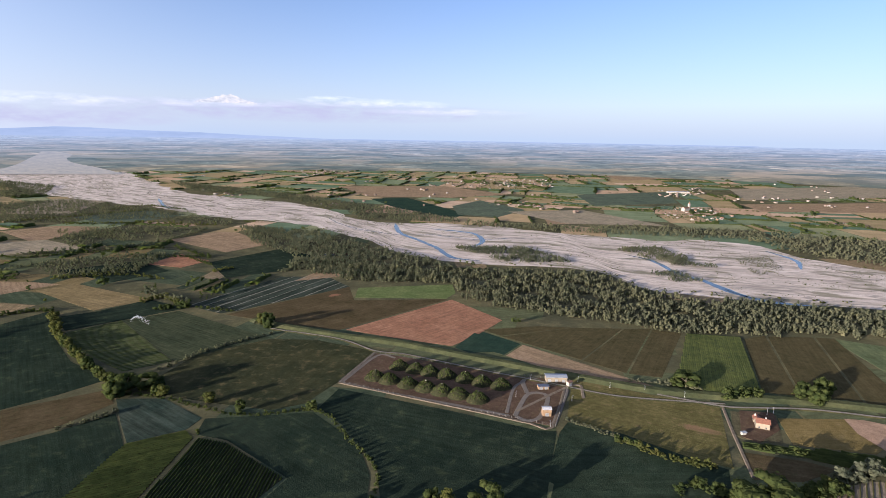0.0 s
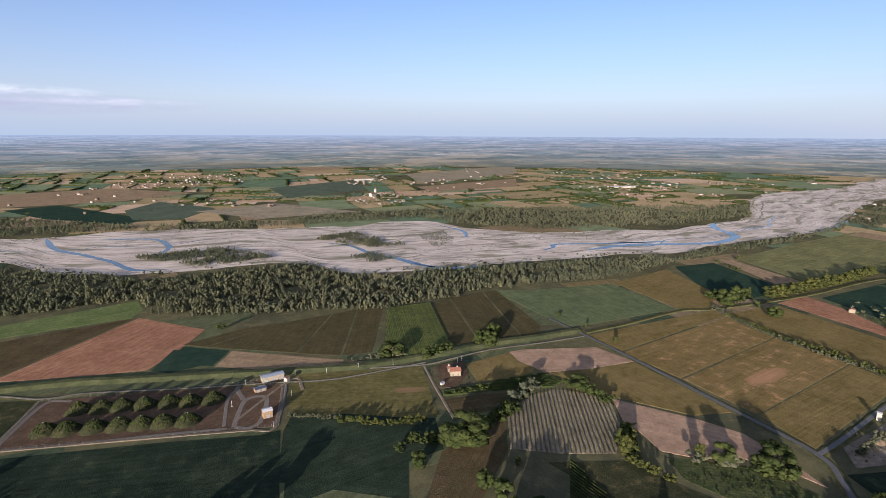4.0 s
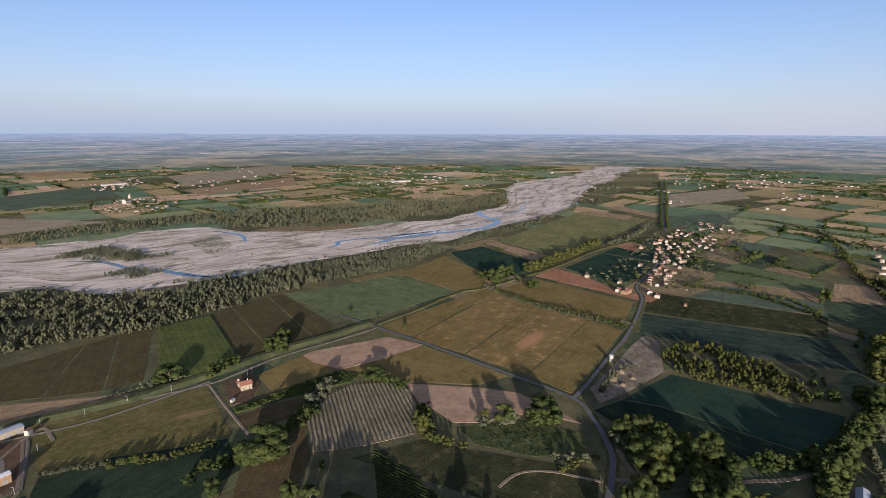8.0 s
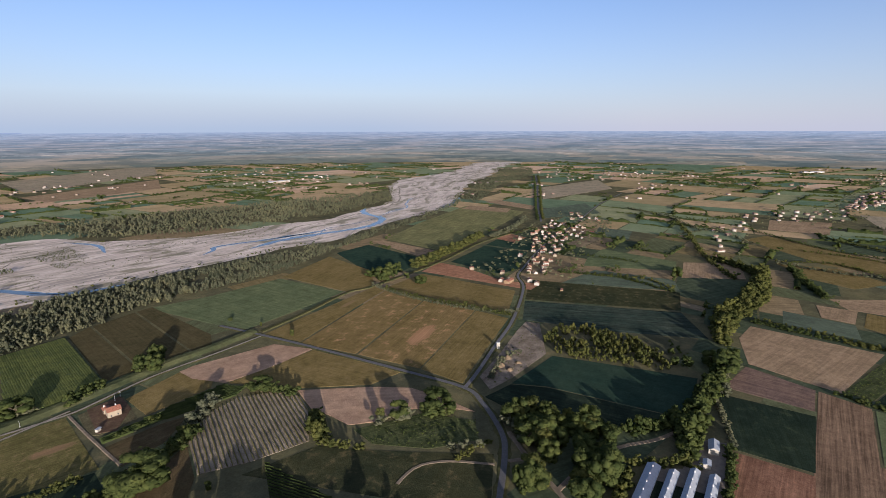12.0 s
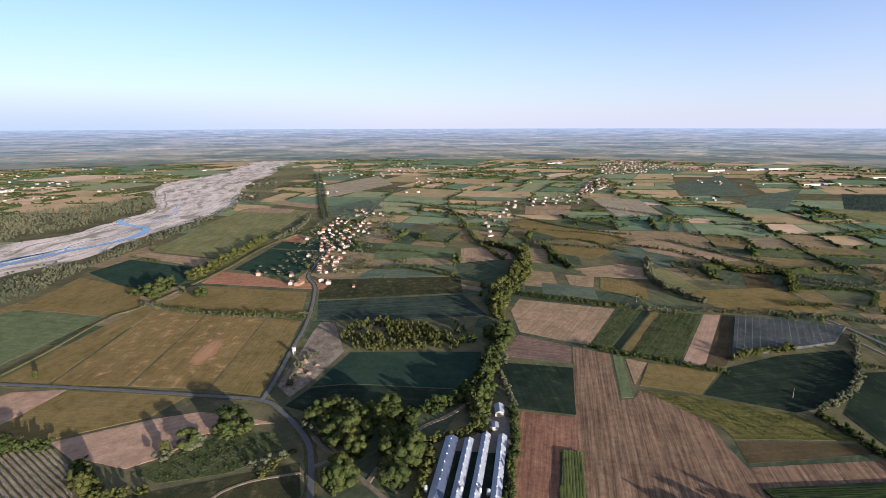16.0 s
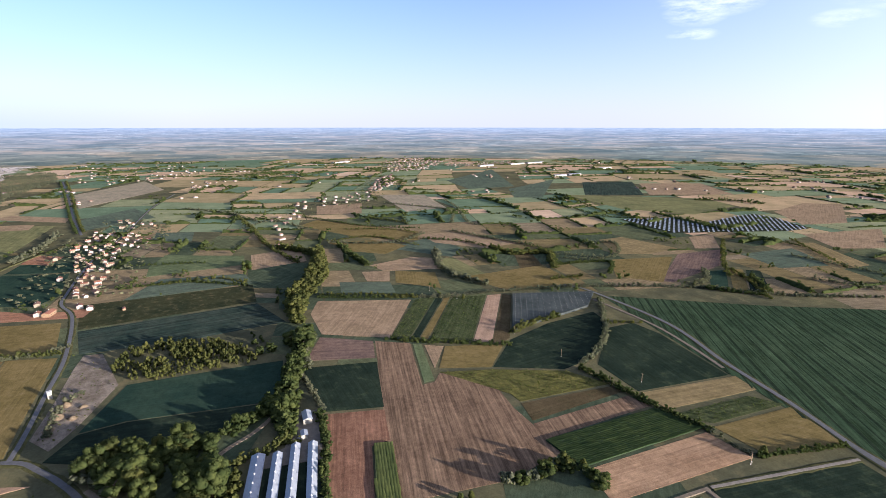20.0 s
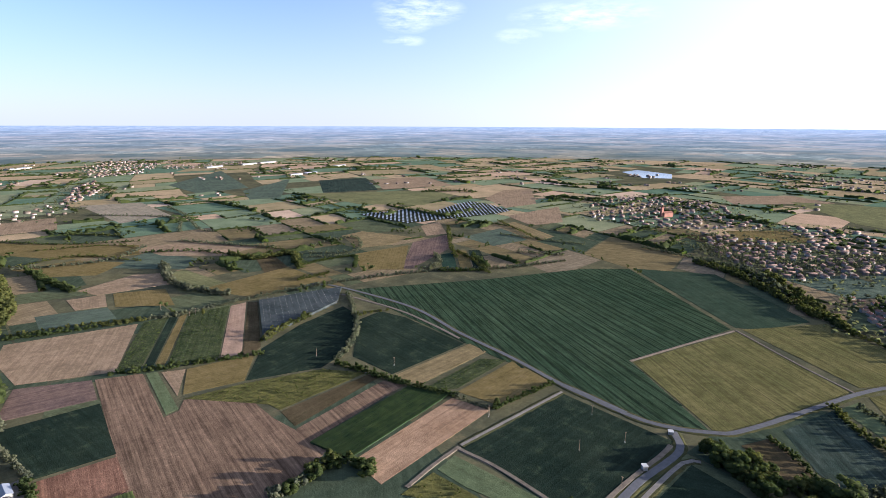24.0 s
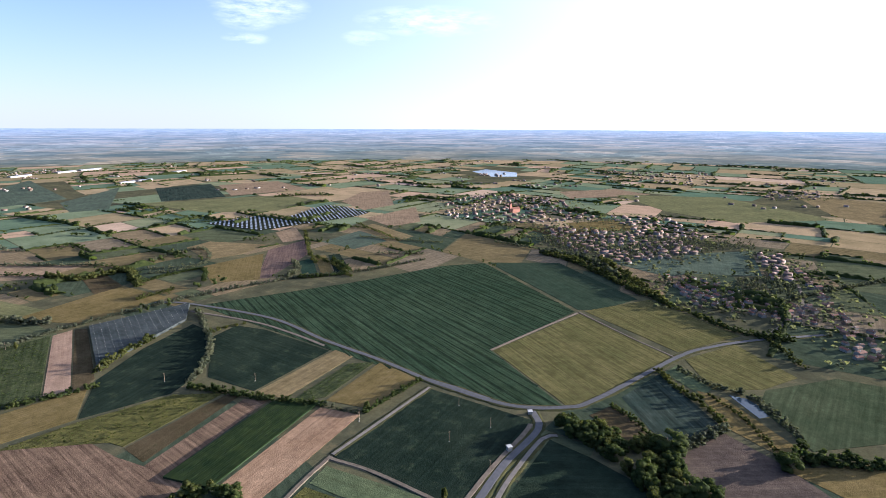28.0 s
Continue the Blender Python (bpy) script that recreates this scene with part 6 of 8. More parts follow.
PATCH = [soil("parcel_" + nm, mul(c1, 0.70), mul(c2, 0.70), 50, 1.4, ang_, 5.0, 0.35, 0.5) for nm, c1, c2, ang_ in (
    ("grass", (0.105, 0.122, 0.052), (0.135, 0.150, 0.064), 20), ("beans", (0.178, 0.140, 0.066), (0.222, 0.170, 0.080), 60), ("dry", (0.235, 0.178, 0.100), (0.285, 0.212, 0.122), 110),
    ("lucerne", (0.060, 0.086, 0.046), (0.084, 0.108, 0.056), 140), ("stubble", (0.215, 0.170, 0.105), (0.27, 0.21, 0.135), 80))]
quads, edge_spots, edge_lines, own = [], [], [], 0
for x0, y0, x1, y1 in cells:
    c = warp((x0 + x1) / 2, (y0 + y1) / 2)
    r = math.hypot(*c)
    if r > PLAIN or not free(*c):
        continue
    g = 1.2
    quad = [warp(x0 + g, y0 + g), warp(x1 - g, y0 + g), warp(x1 - g, y1 - g), warp(x0 + g, y1 - g)]
    if r < 1250 and own < 290 and seen_side(*c):
        bm = bmesh.new()
        slab(bm, quad, 0, 0.07 + 0.002 * (own % 9))
        tagged(part("field", bm, rng.choice(PATCH[:4] + PATCH if r > 700 else (PATCH[0], PATCH[3]))), "field parcel in the patchwork between hedges", "field", kind="structure")
        own += 1
    else:
        quads.append(quad)
    if not seen_side(*c):
        continue
    for (xa, ya), (xb, yb) in ((quad[0], quad[1]), (quad[1], quad[2])):
        if rng.random() < 0.62:
            size = rng.choice((2.5, 3.5, 4.5, 6, 7.5, 9))
            d = math.dist((xa, ya), (xb, yb))
            parts = max(1, int(d / 45))
            for k in range(parts):
                pa_, pb_ = k / parts, (k + 1) / parts
                seg = (xa + (xb - xa) * pa_, ya + (yb - ya) * pa_, xa + (xb - xa) * pb_, ya + (yb - ya) * pb_)
                if rng.random() < 0.85 and all(free(seg[0] + (seg[2] - seg[0]) * q, seg[1] + (seg[3] - seg[1]) * q) for q in (0, 0.25, 0.5, 0.75, 1)):
                    edge_lines.append((*seg, size * rng.uniform(0.7, 1.2), size * rng.uniform(0.9, 1.6) + r * 0.0008))
            gap = 9 + r * 0.007
            for k in range(int(d / gap)):
                t = (k + rng.random()) * gap / d
                if rng.random() < 0.75:
                    edge_spots.append((xa + (xb - xa) * t + rng.gauss(0, 1.5), ya + (yb - ya) * t + rng.gauss(0, 1.5), size * rng.uniform(1.0, 1.9)))
for _ in range(420):
    r, a = rng.uniform(450, PLAIN), radians(rng.uniform(-115, 140))
    x, y = r * math.cos(a), r * math.sin(a)
    for _ in range(rng.choice((1, 2, 4, 9, 14))):
        edge_spots.append((x + rng.gauss(0, 16), y + rng.gauss(0, 9), rng.uniform(4, 9)))


def clear(x, y):
    """Free ground with room round it, away from the seams between the near fields."""
    if math.hypot(x, y) > 760:
        return free(x, y)
    return all(free(x + a, y + b) for a, b in ((0, 0), (11, 0), (-11, 0), (0, 11), (0, -11))) and all((x - p.x) ** 2 + (y - p.y) ** 2 > 26 ** 2 for p in smooth_line(LEVEE, 20))


edge_spots = [s for s in edge_spots if clear(s[0], s[1])]
edge_lines = [e for e in edge_lines if clear((e[0] + e[2]) / 2, (e[1] + e[3]) / 2)]
tagged(ridges("field_hedges", edge_lines, M_LEAF[1], 17), "long low hedges bounding the fields", "hedge", kind="stuff")
verts = [(x, y, 0.05) for q in quads for x, y in q]
m = bpy.data.materials.new("far_crops_hazy")
n, l, b = nodes_of(m)
isl = n.new("ShaderNodeNewGeometry").outputs["Random Per Island"]
pos = world_xy(n)
# parcel colours are set pale so that they include the haze of distance
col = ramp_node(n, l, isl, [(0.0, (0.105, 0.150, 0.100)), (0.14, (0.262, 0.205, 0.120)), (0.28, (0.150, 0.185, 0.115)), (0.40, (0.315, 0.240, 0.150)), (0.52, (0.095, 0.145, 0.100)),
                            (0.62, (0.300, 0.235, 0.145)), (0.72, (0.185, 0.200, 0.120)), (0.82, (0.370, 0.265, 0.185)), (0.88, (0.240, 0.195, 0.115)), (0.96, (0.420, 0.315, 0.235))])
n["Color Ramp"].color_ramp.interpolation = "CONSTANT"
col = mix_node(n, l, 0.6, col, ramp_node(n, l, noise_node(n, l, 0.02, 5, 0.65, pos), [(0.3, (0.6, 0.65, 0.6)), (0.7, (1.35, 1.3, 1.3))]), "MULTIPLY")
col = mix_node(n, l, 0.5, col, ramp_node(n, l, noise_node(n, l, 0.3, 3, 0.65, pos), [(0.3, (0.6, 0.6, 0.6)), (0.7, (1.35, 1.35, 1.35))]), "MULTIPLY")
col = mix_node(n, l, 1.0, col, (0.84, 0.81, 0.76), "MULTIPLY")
l.new(col, b.inputs["Base Color"])
b.inputs["Roughness"].default_value = 0.95
b.inputs["Specular IOR Level"].default_value = 0.0
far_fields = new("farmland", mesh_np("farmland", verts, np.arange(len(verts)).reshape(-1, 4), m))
tagged(far_fields, "patchwork of distant green, brown and tan fields, paled for haze", "fields", kind="stuff")
near_e = [s for s in edge_spots if math.hypot(s[0], s[1]) < 1100]
far_e = [s for s in edge_spots if math.hypot(s[0], s[1]) >= 1100]
for some, shapes, w in ((near_e, CROWN_FAR, 1.2), (far_e, CLUMP, 1.8)):
    tagged(flock("distant_hedges", some, shapes, M_LEAF[1], 7, w), "scattered far hedges and groves between the fields", "trees", kind="stuff")


# ---- distance: the hazy plain beyond, low hills and a snowy peak ----
# Emission for far things: haze is painted in, its colour set by height.
def glow(name, stops, axis_scale, strength=1.0, streak=(26.0, 0.16), grain=0.5, parcels=False):
    m = bpy.data.materials.new(name)
    n, l, b = nodes_of(m)
    n.remove(b)
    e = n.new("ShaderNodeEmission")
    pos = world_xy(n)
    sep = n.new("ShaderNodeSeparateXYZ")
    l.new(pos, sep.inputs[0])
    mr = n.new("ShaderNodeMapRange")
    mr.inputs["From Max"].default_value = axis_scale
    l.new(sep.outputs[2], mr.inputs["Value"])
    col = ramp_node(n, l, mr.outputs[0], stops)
    az = n.new("ShaderNodeMath")
    az.operation = "ARCTAN2"
    l.new(sep.outputs[1], az.inputs[0])
    l.new(sep.outputs[0], az.inputs[1])
    cb = n.new("ShaderNodeCombineXYZ")
    l.new(az.outputs[0], cb.inputs[0])
    l.new(sep.outputs[2], cb.inputs[1])
    st = n.new("ShaderNodeVectorMath")
    st.operation = "MULTIPLY"
    st.inputs[1].default_value = (streak[0], streak[1], 1)
    l.new(cb.outputs[0], st.inputs[0])
    fields = noise_node(n, l, 1.0, 7, 0.78, st.outputs[0])
    col = mix_node(n, l, grain, col, ramp_node(n, l, fields, [(0.36, (0.50, 0.58, 0.66)), (0.5, (1, 1, 1)), (0.62, (1.42, 1.26, 1.10))]), "MULTIPLY")
    if parcels:
        # fields, woods and villages of the plain, foreshortened with distance
        dv = n.new("ShaderNodeMath")
        dv.operation = "DIVIDE"
        dv.inputs[0].default_value = H
        sb = n.new("ShaderNodeMath")
        sb.operation = "SUBTRACT"
        sb.inputs[0].default_value = H
        l.new(sep.outputs[2], sb.inputs[1])
        l.new(sb.outputs[0], dv.inputs[1])
        sc = n.new("ShaderNodeVectorMath")
        sc.operation = "SCALE"
        l.new(pos, sc.inputs[0])
        l.new(dv.outputs[0], sc.inputs["Scale"])
        flat = n.new("ShaderNodeVectorMath")
        flat.operation = "MULTIPLY"
        flat.inputs[1].default_value = (1, 1, 0)
        l.new(sc.outputs[0], flat.inputs[0])
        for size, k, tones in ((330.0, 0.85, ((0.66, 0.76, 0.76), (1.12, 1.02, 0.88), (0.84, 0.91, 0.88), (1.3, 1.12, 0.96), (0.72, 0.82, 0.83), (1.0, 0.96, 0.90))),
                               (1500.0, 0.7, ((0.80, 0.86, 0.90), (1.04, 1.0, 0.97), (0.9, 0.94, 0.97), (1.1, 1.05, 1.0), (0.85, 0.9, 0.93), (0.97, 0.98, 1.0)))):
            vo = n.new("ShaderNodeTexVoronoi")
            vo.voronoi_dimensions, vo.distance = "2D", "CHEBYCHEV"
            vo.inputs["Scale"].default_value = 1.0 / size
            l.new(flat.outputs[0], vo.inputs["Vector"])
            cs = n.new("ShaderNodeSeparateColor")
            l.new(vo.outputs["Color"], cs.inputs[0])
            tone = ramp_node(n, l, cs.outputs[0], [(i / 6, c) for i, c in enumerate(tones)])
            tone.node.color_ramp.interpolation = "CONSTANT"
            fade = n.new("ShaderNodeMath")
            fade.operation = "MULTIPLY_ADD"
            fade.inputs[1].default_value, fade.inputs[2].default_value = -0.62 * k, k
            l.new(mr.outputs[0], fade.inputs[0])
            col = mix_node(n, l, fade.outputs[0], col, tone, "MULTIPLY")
        woods = noise_node(n, l, 1 / 700, 7, 0.75, flat.outputs[0])
        col = mix_node(n, l, ramp_node(n, l, woods, [(0.47, (0, 0, 0)), (0.55, (0.7, 0.7, 0.7))]), col, mix_node(n, l, 1.0, col, (0.46, 0.57, 0.62), "MULTIPLY"))
        spot = n.new("ShaderNodeTexVoronoi")
        spot.voronoi_dimensions = "2D"
        spot.inputs["Scale"].default_value = 1 / 55
        l.new(flat.outputs[0], spot.inputs["Vector"])
        cs = n.new("ShaderNodeSeparateColor")
        l.new(spot.outputs["Color"], cs.inputs[0])
        town_ = ramp_node(n, l, noise_node(n, l, 1 / 1100, 3, 0.6, flat.outputs[0]), [(0.49, (0, 0, 0)), (0.58, (0.9, 0.9, 0.9))])
        dots = mix_node(n, l, 1.0, ramp_node(n, l, cs.outputs[1], [(0.68, (0, 0, 0)), (0.70, (1, 1, 1))]), town_, "MULTIPLY")
        col = mix_node(n, l, dots, col, mix_node(n, l, 1.0, col, (1.55, 1.5, 1.42), "MULTIPLY"))
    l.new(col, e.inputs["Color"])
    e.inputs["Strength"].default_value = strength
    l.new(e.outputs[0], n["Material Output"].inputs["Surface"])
    return m


def ring(name, radius, z0, tops, mat, a0=-180.0, a1=180.0):
    """A wall of distance on an arc; tops gives its height at each step."""
    k = len(tops) - 1
    vs = []
    for i, t in enumerate(tops):
        a = radians(a0 + (a1 - a0) * i / k)
        vs += [(radius * math.cos(a), radius * math.sin(a), z0), (radius * math.cos(a), radius * math.sin(a), t)]
    fs = [(2 * i, 2 * i + 2, 2 * i + 3, 2 * i + 1) for i in range(k)]
    return new(name, mesh_np(name, vs, fs, mat))


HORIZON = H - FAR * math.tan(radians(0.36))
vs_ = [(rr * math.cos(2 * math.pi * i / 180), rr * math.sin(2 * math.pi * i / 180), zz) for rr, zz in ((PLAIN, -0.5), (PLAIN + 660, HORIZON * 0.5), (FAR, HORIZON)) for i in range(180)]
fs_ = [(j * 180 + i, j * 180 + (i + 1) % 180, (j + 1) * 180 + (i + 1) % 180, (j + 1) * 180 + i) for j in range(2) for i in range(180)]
# painted haze: the glow turns paler and bluer up to the rim
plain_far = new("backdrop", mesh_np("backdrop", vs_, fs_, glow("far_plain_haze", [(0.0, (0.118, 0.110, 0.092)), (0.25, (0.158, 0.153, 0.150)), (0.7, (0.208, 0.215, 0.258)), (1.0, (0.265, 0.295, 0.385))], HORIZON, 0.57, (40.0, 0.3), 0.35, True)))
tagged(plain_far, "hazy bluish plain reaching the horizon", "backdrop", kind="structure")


def on_plain(x, y):
    """A place beyond the modelled ground, brought onto the rising far plain in the same direction."""
    d = math.hypot(x, y)
    lo, hi = 0.0, 1.0
    for _ in range(40):
        s = (lo + hi) / 2
        rr, z = d * s, H * (1 - s)
        top = 0 if rr < PLAIN else (rr - PLAIN) / 660 * HORIZON * 0.5 if rr < PLAIN + 660 else HORIZON * (0.5 + 0.5 * (rr - PLAIN - 660) / (FAR - PLAIN - 660))
        if z > top:
            lo = s
        else:
            hi = s
    s = lo - 0.0015
    return (x * s, y * s, H * (1 - s))


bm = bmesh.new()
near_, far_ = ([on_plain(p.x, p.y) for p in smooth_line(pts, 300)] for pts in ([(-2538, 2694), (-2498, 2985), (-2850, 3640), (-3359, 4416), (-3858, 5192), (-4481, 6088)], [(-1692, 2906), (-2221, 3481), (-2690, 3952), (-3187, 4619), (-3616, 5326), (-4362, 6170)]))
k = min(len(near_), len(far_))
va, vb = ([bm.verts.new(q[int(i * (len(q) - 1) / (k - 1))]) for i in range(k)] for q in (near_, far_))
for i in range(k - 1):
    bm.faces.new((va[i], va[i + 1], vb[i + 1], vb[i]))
# glowing strip, gravel grey painted over into haze blue with distance
tagged(part("far_river", bm, glow("far_gravel_haze", [(0.0, (0.205, 0.185, 0.172)), (1.0, (0.215, 0.22, 0.255))], HORIZON, 0.57, (90.0, 0.3), 0.45)), "pale gravel river fading into the haze", "river", kind="structure")
r = np.random.RandomState(4)
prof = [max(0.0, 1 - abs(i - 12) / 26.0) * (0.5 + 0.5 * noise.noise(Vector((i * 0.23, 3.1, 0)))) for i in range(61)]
# the hills glow in an almost even haze blue
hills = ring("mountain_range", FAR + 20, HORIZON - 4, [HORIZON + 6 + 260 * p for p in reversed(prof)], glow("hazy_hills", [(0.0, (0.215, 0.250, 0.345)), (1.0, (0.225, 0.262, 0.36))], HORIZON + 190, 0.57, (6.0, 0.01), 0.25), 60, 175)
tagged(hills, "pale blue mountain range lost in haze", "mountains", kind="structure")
# the peak: a ragged snowy cone above the cloud
bm = bmesh.new()
pa = radians(111.37)
base_el, top_el = radians(2.96), radians(4.27)
R = FAR + 45
zt, zb = H + R * math.tan(top_el), H + R * math.tan(base_el)
grid = []
for i in range(73):
    u = i / 36 - 1
    col_ = []
    hgt = max(0.0, 1 - abs(u) ** 0.8) * (0.70 + 0.30 * noise.noise(Vector((u * 5.3, 0.4, 2)))) + 0.10 * (1 - abs(u)) * noise.noise(Vector((u * 13, 2, 2))) + 0.05 * (1 - abs(u)) * noise.noise(Vector((u * 31, 2, 7)))
    for j in range(5):
        t = j / 4
        a = pa - u * radians(2.9)
        dd = R + 30 * noise.noise(Vector((u * 6, t * 4, 1)))
        col_.append(bm.verts.new((dd * math.cos(a), dd * math.sin(a), zb + (zt - zb) * max(0, hgt) * t)))
    grid.append(col_)
for i in range(72):
    for j in range(4):
        bm.faces.new((grid[i][j], grid[i + 1][j], grid[i + 1][j + 1], grid[i][j + 1]))
# glow painted from the hazy sky's colour at the foot up to snow
peak = part("snowy_peak", bm, glow("snow_in_haze", [(0.0, (0.29, 0.295, 0.36)), (0.25, (0.29, 0.295, 0.36)), (0.8, (0.43, 0.405, 0.405))], 700, 0.57, (90.0, 0.03), 0.6))
tagged(peak, "snow-capped mountain peak far away above clouds", "mountain", kind="structure")


# ---- buildings ----
def gable(bm, L, W, h, rise):
    """Walls of a house with two gables, as one closed body."""
    x, y = L / 2, W / 2
    v = [bm.verts.new(p) for p in ((-x, -y, 0), (x, -y, 0), (x, y, 0), (-x, y, 0), (-x, -y, h), (x, -y, h), (x, y, h), (-x, y, h), (-x, 0, h + rise), (x, 0, h + rise))]
    for f in ((0, 1, 5, 4), (2, 3, 7, 6), (1, 2, 6, 9, 5), (3, 0, 4, 8, 7), (4, 5, 9, 8), (6, 7, 8, 9), (3, 2, 1, 0)):
        bm.faces.new([v[i] for i in f])


def roof_slope(bm, L, W, h, rise, side, over=0.5, thick=0.22):
    """One pitched slope with eaves, thick enough to cast an edge."""
    x, y = L / 2 + over, W / 2
    k = rise / y
    ye, ze = y + over, h - over * k
    lift = 0.04
    a = [(-x, side * ye, ze + lift), (x, side * ye, ze + lift), (x, 0, h + rise + lift), (-x, 0, h + rise + lift)]
    lo = [bm.verts.new(p) for p in a]
    hi = [bm.verts.new((p[0], p[1], p[2] + thick)) for p in a]
    bm.faces.new(hi)
    bm.faces.new(list(reversed(lo)))
    for i in range(4):
        bm.faces.new((lo[i], lo[(i + 1) % 4], hi[(i + 1) % 4], hi[i]))
    bmesh.ops.recalc_face_normals(bm, faces=bm.faces[:])


def house(L, W, h, rise, wall, tiles, label, detail=True, group=""):
    ob = new("house")
    bm = bmesh.new()
    gable(bm, L, W, h, rise)
    part("wall", bm, wall, ob)
    bm = bmesh.new()
    roof_slope(bm, L, W, h, rise, 1)
    roof_slope(bm, L, W, h, rise, -1)
    roof = part("roof", bm, tiles, ob, "tiled pitched roof")
    bm = bmesh.new()
    box(bm, L * 0.2, W * 0.15, h + rise * 0.4, L * 0.2 + 0.8, W * 0.15 + 0.8, h + rise + 0.9)
    part("chimney", bm, M_CONCRETE, roof)
    if detail:
        storeys = max(1, int(h // 2.8))
        for s in range(storeys):
            for i in range(max(2, int(L // 3.2))):
                for side in (-1, 1):
                    x = -L / 2 + (i + 0.5) * L / max(2, int(L // 3.2))
                    bm = bmesh.new()
                    box(bm, x - 0.5, side * (W / 2 + 0.01) - 0.05, 0.9 + 2.8 * s, x + 0.5, side * (W / 2 + 0.01) + 0.05, 2.2 + 2.8 * s)
                    part("window", bm, M_GLASS, ob)
        bm = bmesh.new()
        box(bm, L / 2 - 0.04, -0.6, 0, L / 2 + 0.06, 0.6, 2.1)
        part("door", bm, M_WOOD, ob)
    return tagged(ob, label, "house", group)


rng = random.Random(31)
M_LIME = plain("limewashed_plaster", (0.20, 0.187, 0.165), 0.85, 0, 0.12, 0.5)
HOUSES = [house(12, 9, 5.8, 2.0, M_WHITE, M_TILE, "white two-storey village house with terracotta roof", True, "village houses"),
          house(15, 9, 6.0, 1.9, M_CREAM, M_TILE_OLD, "cream farmhouse with weathered tiled roof", True, "village houses"),
          house(10, 9, 5.6, 2.1, M_WHITE, M_TILE_OLD, "small white house with weathered tiles", True, "village houses"),
          house(17, 8, 4.6, 1.8, M_OCHRE, M_TILE, "ochre barn with red tiled roof", True, "village houses"),
          house(11, 10, 6.6, 2.0, M_CREAM, M_TILE, "tall cream house with red tiled roof", True, "village houses")]
HOUSES += [house(11, 8, 5.4, 1.9, M_LIME, M_TILE_OLD, "pale distant house with weathered roof", False, "village houses"),
           house(13, 8, 5.0, 1.9, M_LIME, M_TILE, "cream distant house with red roof", False, "village houses"),
           house(9, 8, 5.2, 1.8, M_OCHRE, M_TILE_OLD, "small ochre distant house with brown roof", False, "village houses")]
placed = [0] * len(HOUSES)


def put_house(x, y, turn, k, s=1.0):
    m = pose(x, y, 0, 0, 0, turn)
    if not placed[k]:
        ob = HOUSES[k]
        ob.matrix_basis = m
    else:
        ob = copy_thing(HOUSES[k], m)
    placed[k] += 1
    s *= 0.74
    ob.scale = (s * 1.04, s * 1.04, s * 0.92)
    return ob


taken = []


def settle(poly, count, turn, seed, gap=15):
    """Houses scattered in a plan outline, none touching another."""
    r = random.Random(seed)
    xs, ys = [p[0] for p in poly], [p[1] for p in poly]
    spots, tries = [], 0
    while len(spots) < count and tries < count * 60:
        tries += 1
        x, y = r.uniform(min(xs), max(xs)), r.uniform(min(ys), max(ys))
        if math.hypot(x, y) < PLAIN - 60 and inside(poly, x, y) and all((x - a) ** 2 + (y - b) ** 2 > gap * gap for a, b in taken):
            taken.append((x, y))
            spots.append((x, y, turn + r.choice((0, 90)) + r.gauss(0, 9)))
    return spots


# houses that stand clear along the village road
for (x, y), k, turn, s in (((733.6, 212.2), 0, 5, 1.0), ((732.4, 200.8), 3, -12, 1.3), ((781.5, 275.2), 4, 20, 0.9), ((776.1, 223.3), 1, 10, 0.9),
                           ((748.8, 173.3), 0, 15, 1.0), ((735.8, 160.2), 2, 10, 1.0), ((795.5, 186.6), 4, 12, 1.0), ((793.7, 176.2), 2, 40, 0.8),
                           ((897.5, 226.4), 0, 8, 1.0), ((876.6, 197.3), 1, 12, 1.0), ((854.1, 187.4), 4, 80, 1.0), ((988.8, 185.6), 0, 12, 1.1),
                           ((935.9, 181.0), 2, 12, 1.0), ((942.8, 197.1), 0, 95, 0.9), ((1041.8, 264.4), 1, 14, 1.0), ((721.6, 122.0), 3, 10, 0.6)):
    taken.append((x, y))
    put_house(x, y, turn, k, s)
groups = (([(1103.7, 257.4), (1289.9, 248.7), (1242.7, 182.5), (1175.4, 139.4), (1085.6, 133.3), (1072.3, 181.0), (924.2, 168.4), (799.0, 163.8), (808.4, 193.2), (944.8, 214.5)], 74, 20, 14.5),
          ([(1413.3, 230.6), (1423.5, 163.1), (1306.1, 142.4), (1295.6, 211.4)], 9, 20, 16),
          ([(23.1, -849.4), (-45.5, -849.3), (-80.7, -742.0), (-16.7, -711.1)], 40, 35, 13),
          ([(-35.9, -720.4), (-83.6, -780.7), (-151.3, -776.0), (-146.1, -708.2), (-106.2, -699.1)], 44, 35, 12),
          ([(-157.4, -1011.9), (-172.5, -910.8), (-177.8, -733.5), (-198.3, -686.8), (-181.2, -616.0), (-151.5, -601.8), (-165.8, -727.8)], 40, 35, 12),
          ([(719.7, 1753.8), (847.3, 1875.3), (902.9, 1694.8), (795.3, 1517.9), (653.3, 1545.8)], 34, 10, 18),
          ([(179.7, 1833.6), (306.9, 1970.9), (327.2, 1791.1), (192.9, 1688.0)], 12, 10, 22))
for i, (poly, count, turn, gap) in enumerate(groups):
    for x, y, a in settle(poly, count, turn, 60 + i, gap):
        put_house(x, y, a, rng.randrange(5) if i < 2 else 5 + rng.randrange(3), rng.uniform(0.65, 1.05))


